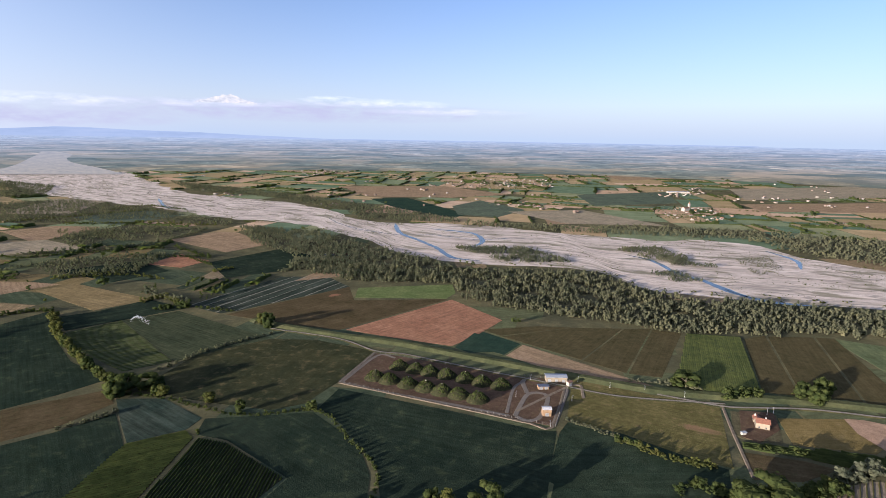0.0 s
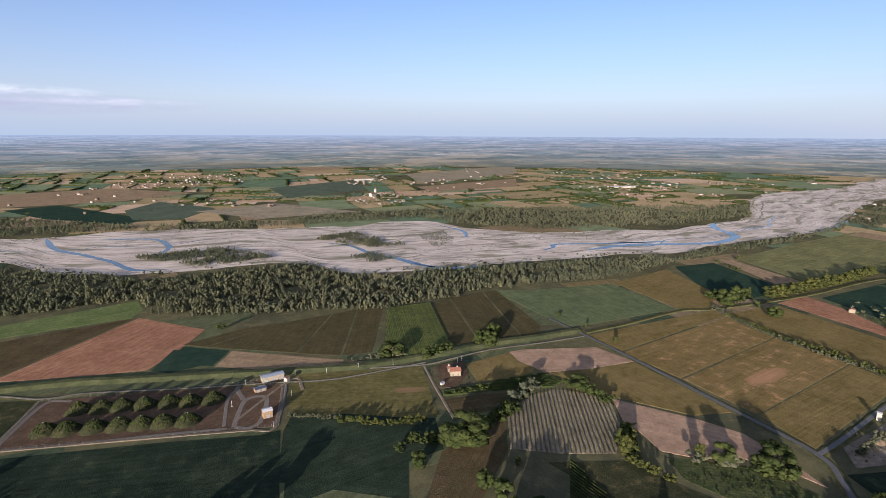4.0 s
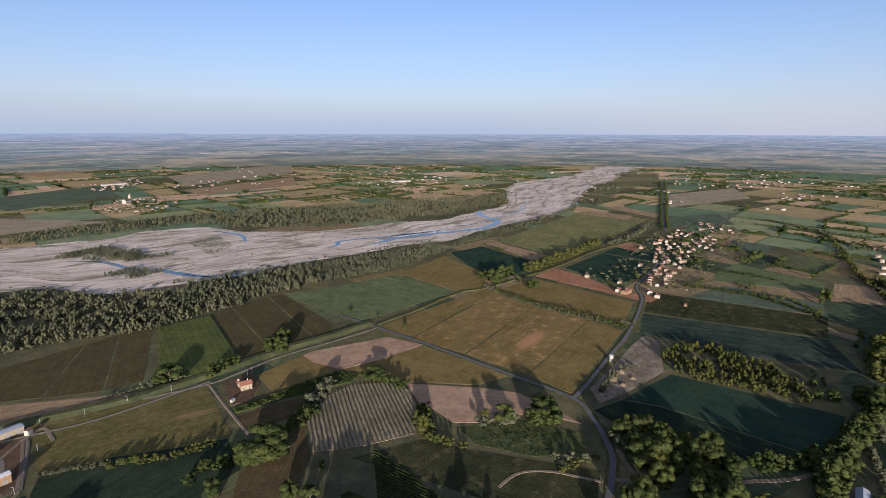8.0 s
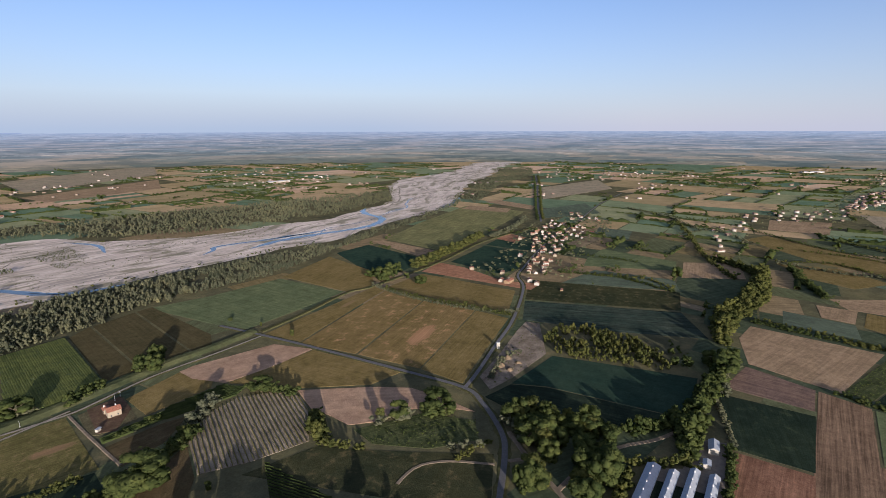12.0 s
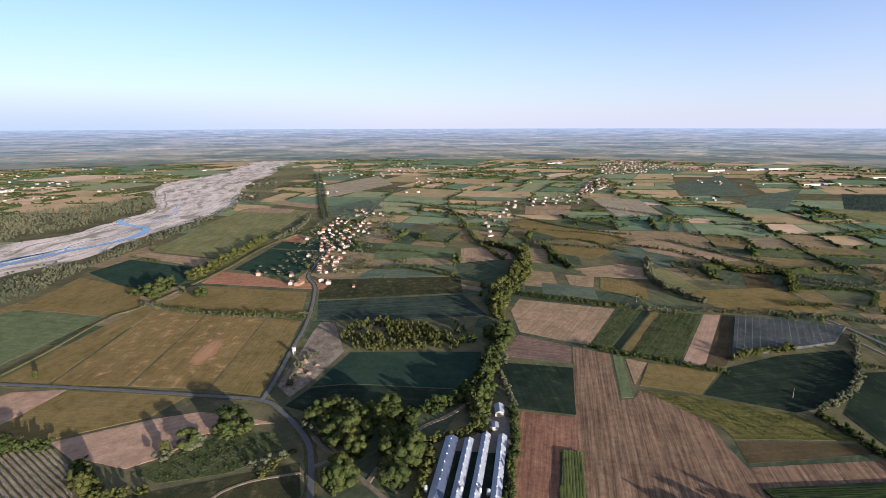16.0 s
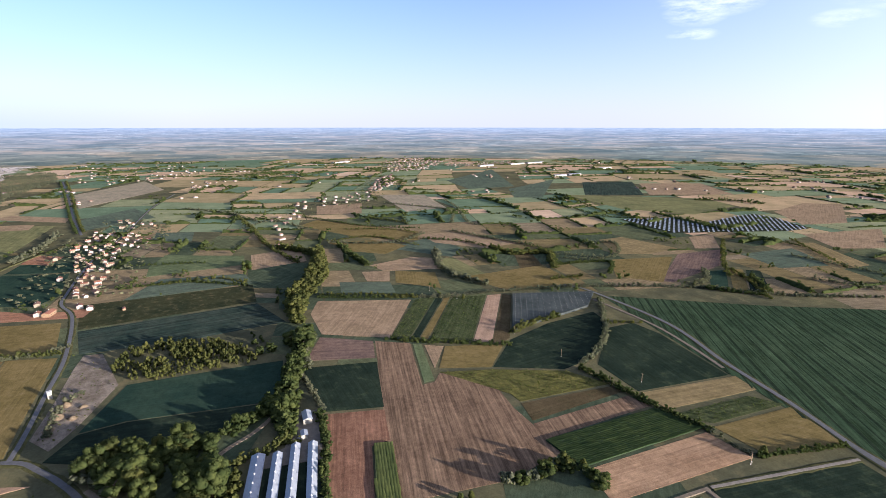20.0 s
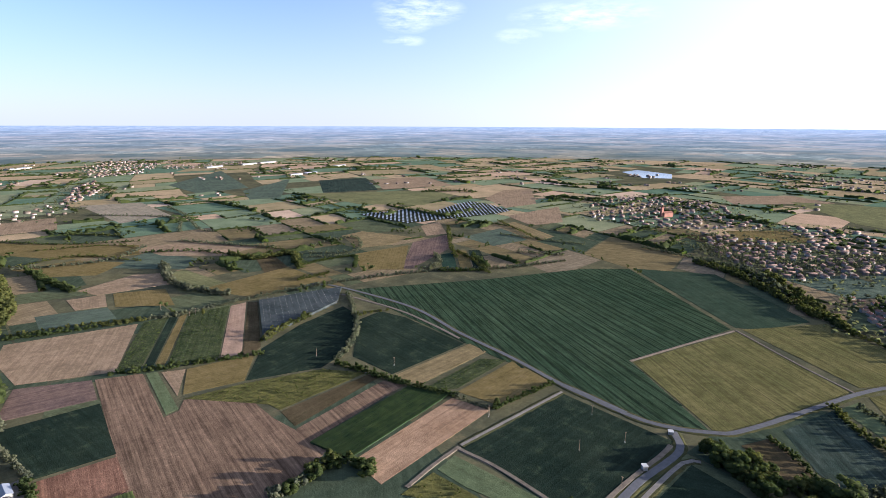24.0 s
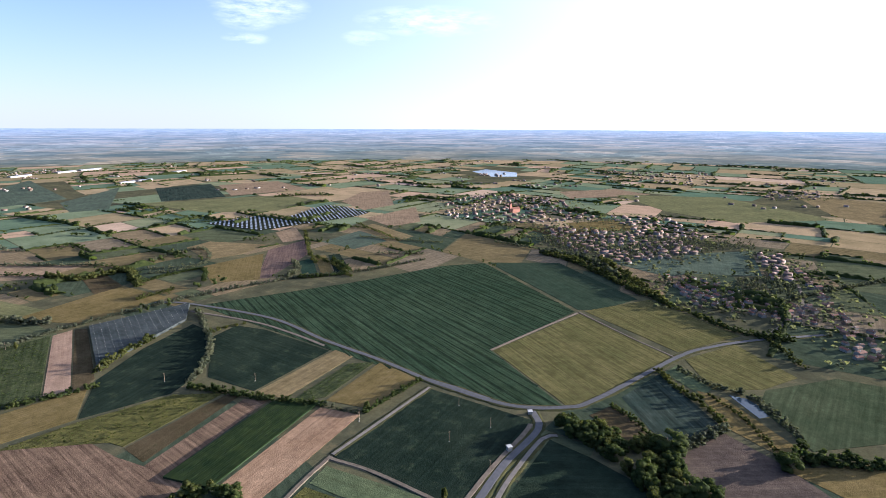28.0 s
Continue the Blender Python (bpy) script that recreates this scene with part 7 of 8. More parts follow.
# towns farther off: many small houses each
def town(spots, seed):
    if not spots:
        return {}
    r = random.Random(seed)
    wv, wf, rv, rf = [], [], [], []
    for x, y, a in spots:
        L, W, h, e = r.uniform(7, 14), r.uniform(6, 9), r.uniform(2.8, 5.0), r.uniform(1.2, 2.0)
        c, s = math.cos(radians(a)), math.sin(radians(a))
        to = lambda p: (x + p[0] * c - p[1] * s, y + p[0] * s + p[1] * c, p[2])
        k = len(wv)
        X, Y = L / 2, W / 2
        wv += [to(p) for p in ((-X, -Y, 0), (X, -Y, 0), (X, Y, 0), (-X, Y, 0), (-X, -Y, h), (X, -Y, h), (X, Y, h), (-X, Y, h))]
        wf += [tuple(k + i for i in f) for f in ((0, 1, 5, 4), (1, 2, 6, 5), (2, 3, 7, 6), (3, 0, 4, 7))]
        k = len(rv)
        X, Y = X + 0.5, Y + 0.5
        rv += [to(p) for p in ((-X, -Y, h), (X, -Y, h), (X, Y, h), (-X, Y, h), (-X, 0, h + e), (X, 0, h + e))]
        rf += [tuple(k + i for i in f) for f in ((0, 1, 5, 4), (2, 3, 4, 5), (1, 2, 5, 5), (3, 0, 4, 4))]
    rf = [f if f[2] != f[3] else (f[0], f[1], f[2]) for f in rf]
    ob = new("town")
    part_w = new("walls", mesh_np("walls", wv, wf, M_TOWN))
    tri = [t for f in rf for t in ((f,) if len(f) == 3 else ((f[0], f[1], f[2]), (f[0], f[2], f[3])))]
    part_r = new("roofs", mesh_np("roofs", rv, tri, M_TOWNROOF))
    for p in (part_w, part_r):
        p.parent = ob
        p["kind"] = "stuff"
    return tagged(ob, "far town of pale houses with tiled roofs", "town", kind="stuff")


M_TOWNROOF = plain("mixed_roof_tiles", (0.156, 0.096, 0.072), 0.75, 0, 0.5, 0.09, 0.2)
M_TOWN = bpy.data.materials.new("mixed_plaster")
n, l, b = nodes_of(M_TOWN)
l.new(ramp_node(n, l, n.new("ShaderNodeNewGeometry").outputs["Random Per Island"], [(0.0, (0.25, 0.24, 0.225)), (0.5, (0.18, 0.16, 0.135)), (1.0, (0.11, 0.087, 0.066))]), b.inputs["Base Color"])
b.inputs["Roughness"].default_value, b.inputs["Specular IOR Level"].default_value = 0.9, 0.15
far_towns = (([(689.4, -1506.5), (548.1, -1688.2), (374.9, -1665.9), (198.3, -1317.1), (379.5, -1175.9), (541.0, -1182.9)], 190, 16),
             ([(297.7, -1168.6), (39.3, -1170.1), (-32.6, -1049.0), (94.3, -897.6), (203.8, -973.8)], 120, 15),
             ([(179.8, -1372.1), (65.4, -1429.1), (-44.1, -1179.9), (68.3, -1124.7)], 50, 18),
             ([(-114.6, -1079.4), (-148.3, -1072.4), (-142.6, -896.3), (-120.2, -885.4)], 30, 15),
             ([(1748.0, -448.4), (2124.0, -590.2), (2308.6, -703.9), (1983.8, -620.9), (1754.5, -491.2)], 70, 16),
             ([(2972.4, -858.8), (3447.2, -1181.2), (3030.0, -1271.3), (2485.5, -925.9), (2458.3, -736.8)], 190, 18),
             ([(2843.9, -1194.9), (2909.5, -1659.5), (2679.4, -1531.1), (2588.7, -1090.2)], 50, 25),
             ([(1619.0, -260.9), (1749.3, -456.9), (1509.6, -404.2), (1466.7, -252.2)], 22, 30),
             ([(1222.9, -78.2), (1612.9, -220.4), (1480.2, -210.8), (991.5, -85.7)], 18, 30),
             ([(2762.2, 644.8), (3346.6, 315.9), (2937.5, -55.2), (2206.0, 324.3)], 70, 30),
             ([(-7.4, 2625.3), (208.1, 2962.6), (663.3, 3062.4), (539.7, 2543.0), (167.4, 2364.6)], 80, 25),
             ([(881.0, 2217.8), (1285.2, 2679.9), (1132.2, 2302.9), (951.4, 2164.2)], 34, 22),
             ([(-1187.5, 3529.3), (-669.3, 4495.8), (-269.1, 4094.2), (-721.3, 3100.3)], 60, 35),
             ([(-209.5, 4659.4), (160.6, 5818.7), (574.1, 4728.9), (71.0, 4042.7)], 90, 30),
             ([(2219.8, 5523.6), (3102.9, 6403.7), (2573.7, 5190.0), (1898.2, 4594.9)], 50, 30),
             ([(2163.1, 2262.1), (2684.4, 2054.3), (2223.5, 1664.3), (1927.5, 1933.0)], 40, 30),
             ([(1782.2, 1643.7), (2222.4, 1527.9), (1955.3, 1342.7), (1632.5, 1443.3)], 36, 25),
             ([(513.3, -2905.7), (-73.7, -2839.1), (-43.4, -2173.5), (402.7, -2430.5)], 60, 40),
             ([(-221.2, -2168.5), (-401.5, -2260.6), (-357.4, -1992.6), (-214.1, -1920.1)], 30, 30))
for i, (poly, count, gap) in enumerate(far_towns):
    town(settle(poly, count, 25 * i, 90 + i, gap), i)
    groups += ((poly, count, 0, gap),)
for k in range(9):
    spots = []
    for _ in range(22):
        r_, a_ = rng.uniform(1700, 3500), radians(-110 + 27 * k + rng.uniform(-14, 14))
        x, y = r_ * math.cos(a_), r_ * math.sin(a_)
        if r_ < PLAIN - 120 and not inside(river_outline, x, y):
            for _ in range(rng.choice((1, 2, 3, 5))):
                spots.append((x + rng.gauss(0, 28), y + rng.gauss(0, 28), rng.uniform(0, 180)))
    town(spots, 200 + k)["label"] = "scattered far farmsteads with pale walls"


def church(x, y, turn, wall, tiles, label):
    ob = new("church")
    ob.matrix_basis = pose(x, y, 0, 0, 0, turn)
    bm = bmesh.new()
    gable(bm, 26, 12, 10, 4)
    part("nave", bm, wall, ob)
    bm = bmesh.new()
    roof_slope(bm, 26, 12, 10, 4, 1)
    roof_slope(bm, 26, 12, 10, 4, -1)
    part("roof", bm, tiles, ob)
    bm = bmesh.new()
    box(bm, 13.2, -3, 0, 19.2, 3, 24)
    part("bell_tower", bm, wall, ob)
    bm = bmesh.new()
    cyl(bm, 4.2, 0.1, 24.01, 31, 16.2, 0, 4)
    part("spire", bm, tiles, ob)
    return tagged(ob, label, "church")


(cx, cy), (dx, dy) = (791.2, 1734.8), (417.6, -1343.3)
church(cx, cy, 30, M_WHITE, M_TILE_OLD, "white village church with slender bell tower")
church(dx, dy, 60, M_RED, M_TILE, "red brick church rising over the town")

# ---- the fenced depot with its grassed mounds ----
M_MOUND = soil("mound_grass", (0.021, 0.025, 0.011), (0.036, 0.038, 0.016), 6, 0.8, None, 2, 0.3, 0.9, (0.095, 0.07, 0.034))
M_YARD = soil("depot_ground", (0.070, 0.046, 0.032), (0.100, 0.066, 0.046), 14, 0.8, None, 2, 0.3, 0.5, (0.085, 0.08, 0.035))
M_PAVE = plain("pale_concrete_paving", (0.106, 0.0912, 0.0768), 0.9, 0, 0.2, 0.3, 0.2)
depot_outline = [(-91.2, 455.7), (-65.5, 523.7), (-45.1, 518.6), (66.0, 476.8), (121.3, 464.2), (91.6, 383.6), (11.2, 412.7)]
bm = bmesh.new()
slab(bm, depot_outline, 0, 0.24)
tagged(part("depot_yard", bm, M_YARD), "bare brown fenced depot ground with thin grass", "yard", kind="structure")
for pts, w in (([(-88.4, 457.0), (-63.6, 517.8), (-44.6, 512.8)], 2.6), ([(-88.0, 454.7), (-37.8, 434.3), (11.3, 417.5), (56.9, 400.0)], 2.6),
               ([(62.1, 399.3), (69.2, 418.2), (78.8, 438.1), (90.2, 440.3), (94.9, 432.4), (88.8, 413.0), (80.4, 396.3), (70.4, 392.0), (62.9, 399.0)], 3.2),
               ([(78.1, 439.6), (77.8, 463.8), (87.3, 470.0), (98.7, 459.9), (114.7, 451.9), (104.1, 419.5), (90.7, 386.1)], 3.4),
               ([(77.8, 463.8), (66.7, 446.8), (55.8, 403.9)], 2.2)):
    bm = bmesh.new()
    ribbon(bm, smooth_line(pts, 3), w * 1.1, 0.2, 0.34 + 0.004 * w, 0.06, rng, 0.3)
    tagged(part("service_path", bm, M_PAVE), "pale paved service path inside the depot", "path", kind="structure")


def mound(x, y, seed):
    ob = new("earth_mound")
    ob.matrix_basis = pose(x, y, 0.2, 0, 0, 25)
    r = np.random.RandomState(seed)
    vs, fs = [], []
    K, S = 9, 22
    for j in range(K + 1):
        t = j / K
        rad = 8.2 * t
        for i in range(S):
            a = 2 * math.pi * i / S
            lump = noise.noise(Vector((math.cos(a) * 2.2 * t + seed, math.sin(a) * 2.2 * t, seed * 1.7)))
            hgt = 6.2 * max(0.0, (1 - t ** 1.35)) * (1 + 0.10 * lump) + 0.5 * lump * t * (1 - t)
            vs.append((rad * math.cos(a) * 1.08, rad * math.sin(a) * 0.95 * (1 + 0.06 * lump), max(0.0, hgt) if j < K else -0.05))
    for j in range(K):
        for i in range(S):
            fs.append((j * S + i, j * S + (i + 1) % S, (j + 1) * S + (i + 1) % S, (j + 1) * S + i))
    m_ = new("turf", mesh_np("turf", vs, fs, M_MOUND, True))
    m_.parent = ob
    tuft = [(r.uniform(-6, 6), r.uniform(-6, 6)) for _ in range(120)]
    tf = flock("shrubs", [(p, q, r.uniform(0.7, 2.1)) for p, q in tuft if p * p + q * q < 40], CLUMP, M_LEAF[1], seed, 1.2)
    tf.parent = ob
    me = tf.data
    co = np.empty(len(me.vertices) * 3, dtype=np.float32)
    me.vertices.foreach_get("co", co)
    co = co.reshape(-1, 3)
    t = np.clip(np.hypot(co[:, 0], co[:, 1]) / 8.2, 0, 1)
    co[:, 2] += 6.2 * (1 - t ** 1.35) - 0.3
    me.vertices.foreach_set("co", co.ravel())
    tf["kind"] = "stuff"
    bm = bmesh.new()
    cyl(bm, 0.22, 0.22, 5.4, 6.5, seg=8)
    cyl(bm, 0.38, 0.12, 6.5, 6.8, seg=8)
    part("vent", bm, M_WHITE, ob, "small white ventilation cap")
    ob.scale = (1.22, 1.22, 1.22)
    return tagged(ob, "steep earth-covered bunker mound overgrown with dry grass", "mound", "bunker mounds")


for i, (x, y) in enumerate(((-59.4, 466.0), (-45.5, 460.0), (-27.8, 452.4), (-11.7, 445.6), (2.7, 439.4), (17.5, 433.1), (33.6, 426.2),
                            (-38.8, 490.6), (-22.6, 483.7), (-8.6, 478.8), (6.8, 472.3), (24.5, 464.8), (39.4, 458.4), (56.4, 452.3))):
    mound(x, y, i + 1)


def shed(a, b, w, h, rise, wall, tiles, label, name="shed", other=None, doors=0, ridge=False):
    """A long gabled building from a to b along its ridge."""
    L = math.dist(a, b)
    ob = new(name)
    ob.matrix_basis = pose((a[0] + b[0]) / 2, (a[1] + b[1]) / 2, 0, 0, 0, math.degrees(math.atan2(b[1] - a[1], b[0] - a[0])))
    bm = bmesh.new()
    gable(bm, L, w, h, rise)
    part("wall", bm, wall, ob)
    for side, mat in ((1, tiles), (-1, other or tiles)):
        bm = bmesh.new()
        roof_slope(bm, L, w, h, rise, side, 0.4, 0.14)
        part("roof_slope", bm, mat, ob)
    for i in range(doors):
        bm = bmesh.new()
        x = -L / 2 + (i + 0.5) * L / doors
        box(bm, x - 1.4, -w / 2 - 0.06, 0, x + 1.4, -w / 2 + 0.04, min(3, h - 0.3))
        part("door", bm, M_STEEL, ob)
        bm = bmesh.new()
        box(bm, x - 1.0, w / 2 - 0.04, h * 0.45, x + 1.0, w / 2 + 0.06, h * 0.75)
        part("window", bm, M_GLASS, ob)
    if ridge:
        for i in range(int(L // 9)):
            bm = bmesh.new()
            cyl(bm, 0.5, 0.5, h + rise - 0.1, h + rise + 0.9, -L / 2 + 5 + i * 9, 0, 8)
            part("ridge_vent", bm, M_SHEET_GREY, ob)
    return tagged(ob, label, "shed" if name == "shed" else "building")


shed((99.1, 466.3), (118.5, 466.0), 8, 5.0, 0.8, M_CREAM, M_SHEET, "long pale depot warehouse with light metal roof", "warehouse", None, 3)
shed((89.1, 449.1), (98.5, 450.0), 5, 3.2, 0.5, M_OCHRE, M_DARKROOF, "low depot office with dark roof", "office", None, 2)
shed((84.5, 402.4), (91.5, 402.5), 6, 6.0, 0.9, M_OCHRE, M_SHEET_GREY, "tall small ochre depot building", "building", None, 1)
shed((117.1, 454.7), (120.9, 457.0), 3.5, 4.2, 0.4, M_WHITE, M_TILE_OLD, "small white gatehouse beside the depot entrance", "gatehouse", None, 1)

# pale works and warehouses out on the plain
for a, b, w in (((1965, -1325), (1978, -1395), 16), ((1980, -1408), (1992, -1480), 20), ((2206, -1736), (2228, -1840), 18), ((2580, -1270), (2615, -1370), 18), ((2640, -1490), (2668, -1590), 20),
                ((2680, -1620), (2712, -1745), 22), ((985, 2355), (1080, 2352), 16), ((1760, 1512), (1880, 1482), 18), ((3110, -600), (3170, -705), 20)):
    shed(a, b, w, 6.5, 1.2, M_WHITE, M_SHEET, "long pale warehouse standing among distant fields", "warehouse", None, 4)

# fence round the depot
fence = new("fence")
M_POST = plain("weathered_post_concrete", (0.11, 0.105, 0.095), 0.9, 0, 0.2, 2.0, 0.1)
ring_pts = depot_outline + depot_outline[:1]
bm_r = bmesh.new()
for a, b in zip(ring_pts, ring_pts[1:]):
    d = math.dist(a, b)
    for i in range(int(d // 5)):
        t = i * 5 / d
        bm = bmesh.new()
        x, y = a[0] + (b[0] - a[0]) * t, a[1] + (b[1] - a[1]) * t
        box(bm, x - 0.09, y - 0.09, 0.2, x + 0.09, y + 0.09, 2.5)
        part("post", bm, M_POST, fence)
    u = Vector((b[0] - a[0], b[1] - a[1], 0)) / d
    for z in (0.8, 1.6, 2.35):
        v = box(bm_r, 0, -0.03, z, d, 0.03, z + 0.05)
        bmesh.ops.transform(bm_r, matrix=Matrix(((u.x, -u.y, 0, a[0]), (u.y, u.x, 0, a[1]), (0, 0, 1, 0), (0, 0, 0, 1))), verts=v)
part("wire", bm_r, plain("dull_wire", (0.07, 0.07, 0.07), 0.6, 0.3, 0.2, 2.0, 0), fence)
tagged(fence, "concrete post and wire fence round the depot", "fence")


def pole(x, y, h, label="wooden utility pole in the field", arm=True):
    ob = new("utility_pole")
    ob.matrix_basis = pose(x, y, 0, 0, 0, rng.uniform(0, 180))
    bm = bmesh.new()
    cyl(bm, 0.17, 0.11, 0, h, seg=8)
    part("shaft", bm, M_WOOD if arm else M_STEEL, ob)
    bm = bmesh.new()
    if arm:
        box(bm, -0.9, -0.07, h - 0.5, 0.9, 0.07, h - 0.35)
        part("crossarm", bm, M_WOOD, ob)
    else:
        box(bm, -0.1, -0.15, h, 1.2, 0.15, h + 0.15)
        part("lamp_head", bm, M_SHEET, ob)
    bm = bmesh.new()
    cyl(bm, 0.45, 0.4, 0, 0.5, seg=8)
    part("footing", bm, M_CONCRETE, ob)
    return tagged(ob, label, "pole", "utility poles")


for x, y in ((102.4, -294.6), (140.3, -313.8), (120.0, -343.8), (154.2, -363.5), (215.1, -311.8), (332.8, -325.3), (213.6, -309.0), (403.9, -290.6), (340.6, -297.7),
             (474.1, -278.9), (605.6, -269.4), (651.2, -249.2), (607.7, -263.2)):
    pole(x, y, 8.2)
for x, y in ((129.0, 464.3), (114.5, 426.4), (87.8, 383.6), (85.6, 466.8), (67.2, 433.0), (271.7, 407.8), (278.6, 410.5), (155.3, 453.1), (185.0, 447.4), (216.3, 436.9)):
    pole(x, y, 5.0, "slim grey lamp post beside the service road", False)

# ---- the red-roofed farmhouse with its yard ----
farm = house(9.5, 8.0, 5.2, 2.0, M_CREAM, M_TILE, "cream farmhouse with bright terracotta roof", True)
farm["category"] = "house"
(hx, hy) = (255.9, 388.0)
farm.matrix_basis = pose(hx, hy, 0, 0, 0, -23)
annex = house(6, 5, 3.4, 1.6, M_CREAM, M_TILE, "lower tiled wing joined to the farmhouse", True)
(hx, hy) = (256.5, 396.7)
annex.matrix_basis = pose(hx, hy, 0, 0, 0, 67)
shed((233.1, 375.8), (236.5, 376.7), 2.2, 2.4, 0.3, M_WHITE, M_SHEET, "small white garden shed", "garden_shed")
bm = bmesh.new()
slab(bm, [(252.1, 414.0), (278.7, 410.4), (267.4, 383.3), (241.1, 365.0), (232.0, 373.3)], 0, 0.42)
tagged(part("farmyard", bm, M_YARD), "brown gravel farmyard", "yard", kind="structure")

# spoil heaps on the bare ground
M_SPOIL = soil("spoil_earth", (0.12, 0.09, 0.06), (0.20, 0.15, 0.10), 4, 0.6, None, 2, 0.3, 0.9)
for k, ((x, y), rad, hgt) in enumerate((((476.8, 130.0), 5.0, 2.6), ((457.8, 132.2), 6.0, 3.2), ((469.4, 117.3), 4.0, 1.8), ((439.1, 133.1), 5.0, 2.4), ((452.1, 120.8), 4.5, 2.0))):
    vs, fs, K, S = [], [], 5, 14
    for j in range(K + 1):
        for i in range(S):
            a, t = 2 * math.pi * i / S, j / K
            lump = noise.noise(Vector((math.cos(a) * 2 * t + k * 3, math.sin(a) * 2 * t, k)))
            vs.append((rad * t * math.cos(a) * (1 + 0.3 * lump), rad * t * math.sin(a) * (0.8 + 0.3 * lump), max(0, hgt * (1 - t ** 1.4) * (1 + 0.4 * lump)) if j < K else 0))
    for j in range(K):
        for i in range(S):
            fs.append((j * S + i, j * S + (i + 1) % S, (j + 1) * S + (i + 1) % S, (j + 1) * S + i))
    heap = new("earth_pile", mesh_np("earth_pile", vs, fs, M_SPOIL, True))
    heap.matrix_basis = pose(x, y, 0.1, 0, 0, 50 * k)
    tagged(heap, "heap of brown earth on the bare ground", "spoil heap", "spoil heaps")

# ---- the poultry farm: four long sheds in a paved yard ----
bm = bmesh.new()
slab(bm, [(332.0, -0.6), (342.7, -2.4), (349.8, -25.0), (368.2, -32.1), (392.3, -37.5), (393.7, -54.7), (339.5, -49.2), (327.3, -47.5)], 0, 0.50)
tagged(part("yard", bm, M_PAVE), "pale paved yard between the long sheds", "yard", kind="structure")
for (a, b), w, h, rise, m1, m2, lab in ((((343.4, -7.6), (284.0, 3.0)), 8.2, 3.2, 1.7, M_SHEET, M_DARKROOF, "long white shed with dark panels on one roof slope"),
                                        (((341.1, -19.9), (282.4, -9.1)), 6.0, 3.0, 1.6, M_SHEET, M_SHEET, "long low white poultry shed"),
                                        (((347.4, -32.6), (281.0, -19.9)), 5.8, 3.0, 1.7, M_SHEET, M_SHEET, "long low white poultry shed with ridge vents"),
                                        (((345.2, -43.9), (279.4, -32.4)), 5.8, 3.0, 1.7, M_SHEET, M_SHEET, "long pale poultry shed beside the hedge")):
    b = (a[0] + (b[0] - a[0]) * 1.5, a[1] + (b[1] - a[1]) * 1.5)
    shed(a, b, w, h, rise, M_WHITE, m2 if m2 is not m1 else m1, lab, "shed", m1, 6, True)
shed((374.7, -45.0), (387.6, -45.6), 6.5, 4.2, 1.4, M_WHITE, M_SHEET, "white gabled farm barn", "barn", None, 2)
shed((355.4, -39.7), (362.4, -40.1), 4.5, 3.4, 0.7, M_WHITE, M_SHEET, "small white flat-roofed farm store", "store", None, 1)
for x, y in ((286.9, 9.8), (286.1, -12.1), (284.6, -23.3), (283.5, -28.4)):
    ob = new("feed_silo")
    ob.matrix_basis = pose(x, y, 0)
    bm = bmesh.new()
    cyl(bm, 1.2, 1.2, 2.2, 5.6, seg=14)
    part("tank", bm, M_SHEET, ob)
    bm = bmesh.new()
    cyl(bm, 0.3, 1.2, 0.9, 2.2, seg=14)
    part("hopper", bm, M_SHEET, ob)
    bm = bmesh.new()
    cyl(bm, 1.2, 0.2, 5.6, 6.3, seg=14)
    part("lid", bm, M_SHEET, ob)
    for k in range(4):
        bm = bmesh.new()
        cyl(bm, 0.07, 0.07, 0.2, 2.6, 1.1 * math.cos(k * 1.57 + 0.8), 1.1 * math.sin(k * 1.57 + 0.8), 6)
        part("leg", bm, M_STEEL, ob)
    tagged(ob, "white conical feed silo on steel legs", "silo", "feed silos")

# a white van in the yard
van = new("van")
(vx, vy) = (358.1, -37.0)
van.matrix_basis = pose(vx, vy, 0.3, 0, 0, 100)
bm = bmesh.new()
v = box(bm, -2.4, -0.95, 0.35, 2.4, 0.95, 2.3)
for q in v:
    if q.co.x > 2 and q.co.z > 2:
        q.co.x -= 1.0
part("body", bm, M_SHEET, van)
bm = bmesh.new()
box(bm, 1.5, -0.85, 1.45, 1.95, 0.85, 2.0)
part("windscreen", bm, M_GLASS, van)
for sx in (-1.5, 1.5):
    for sy in (-0.95, 0.95):
        bm = bmesh.new()
        v = cyl(bm, 0.36, 0.36, -0.12, 0.12, seg=14)
        bmesh.ops.transform(bm, matrix=Matrix.Translation((sx, sy, 0.36)) @ Euler((radians(90), 0, 0)).to_matrix().to_4x4(), verts=v)
        part("wheel", bm, M_DARKROOF, van)
tagged(van, "white delivery van parked in the yard", "van")


# small white power cabins beside the roads
def cabin(x, y, turn, h):
    ob = new("power_cabin")
    ob.matrix_basis = pose(x, y, 0, 0, 0, turn)
    bm = bmesh.new()
    box(bm, -1.6, -1.6, 0, 1.6, 1.6, h)
    part("wall", bm, M_WHITE, ob)
    bm = bmesh.new()
    box(bm, -1.85, -1.85, h + 0.01, 1.85, 1.85, h + 0.25)
    part("roof", bm, M_CONCRETE, ob)
    bm = bmesh.new()
    box(bm, 1.58, -0.6, 0.1, 1.66, 0.6, 2.1)
    part("door", bm, M_STEEL, ob)
    return tagged(ob, "small white power cabin beside the road", "cabin", "power cabins")


for (x, y), turn, h in (((495.8, 145.2), 20, 6.0), ((98.1, -321.6), 45, 3.6), ((98.6, -375.5), 30, 2.6)):
    cabin(x, y, turn, h)

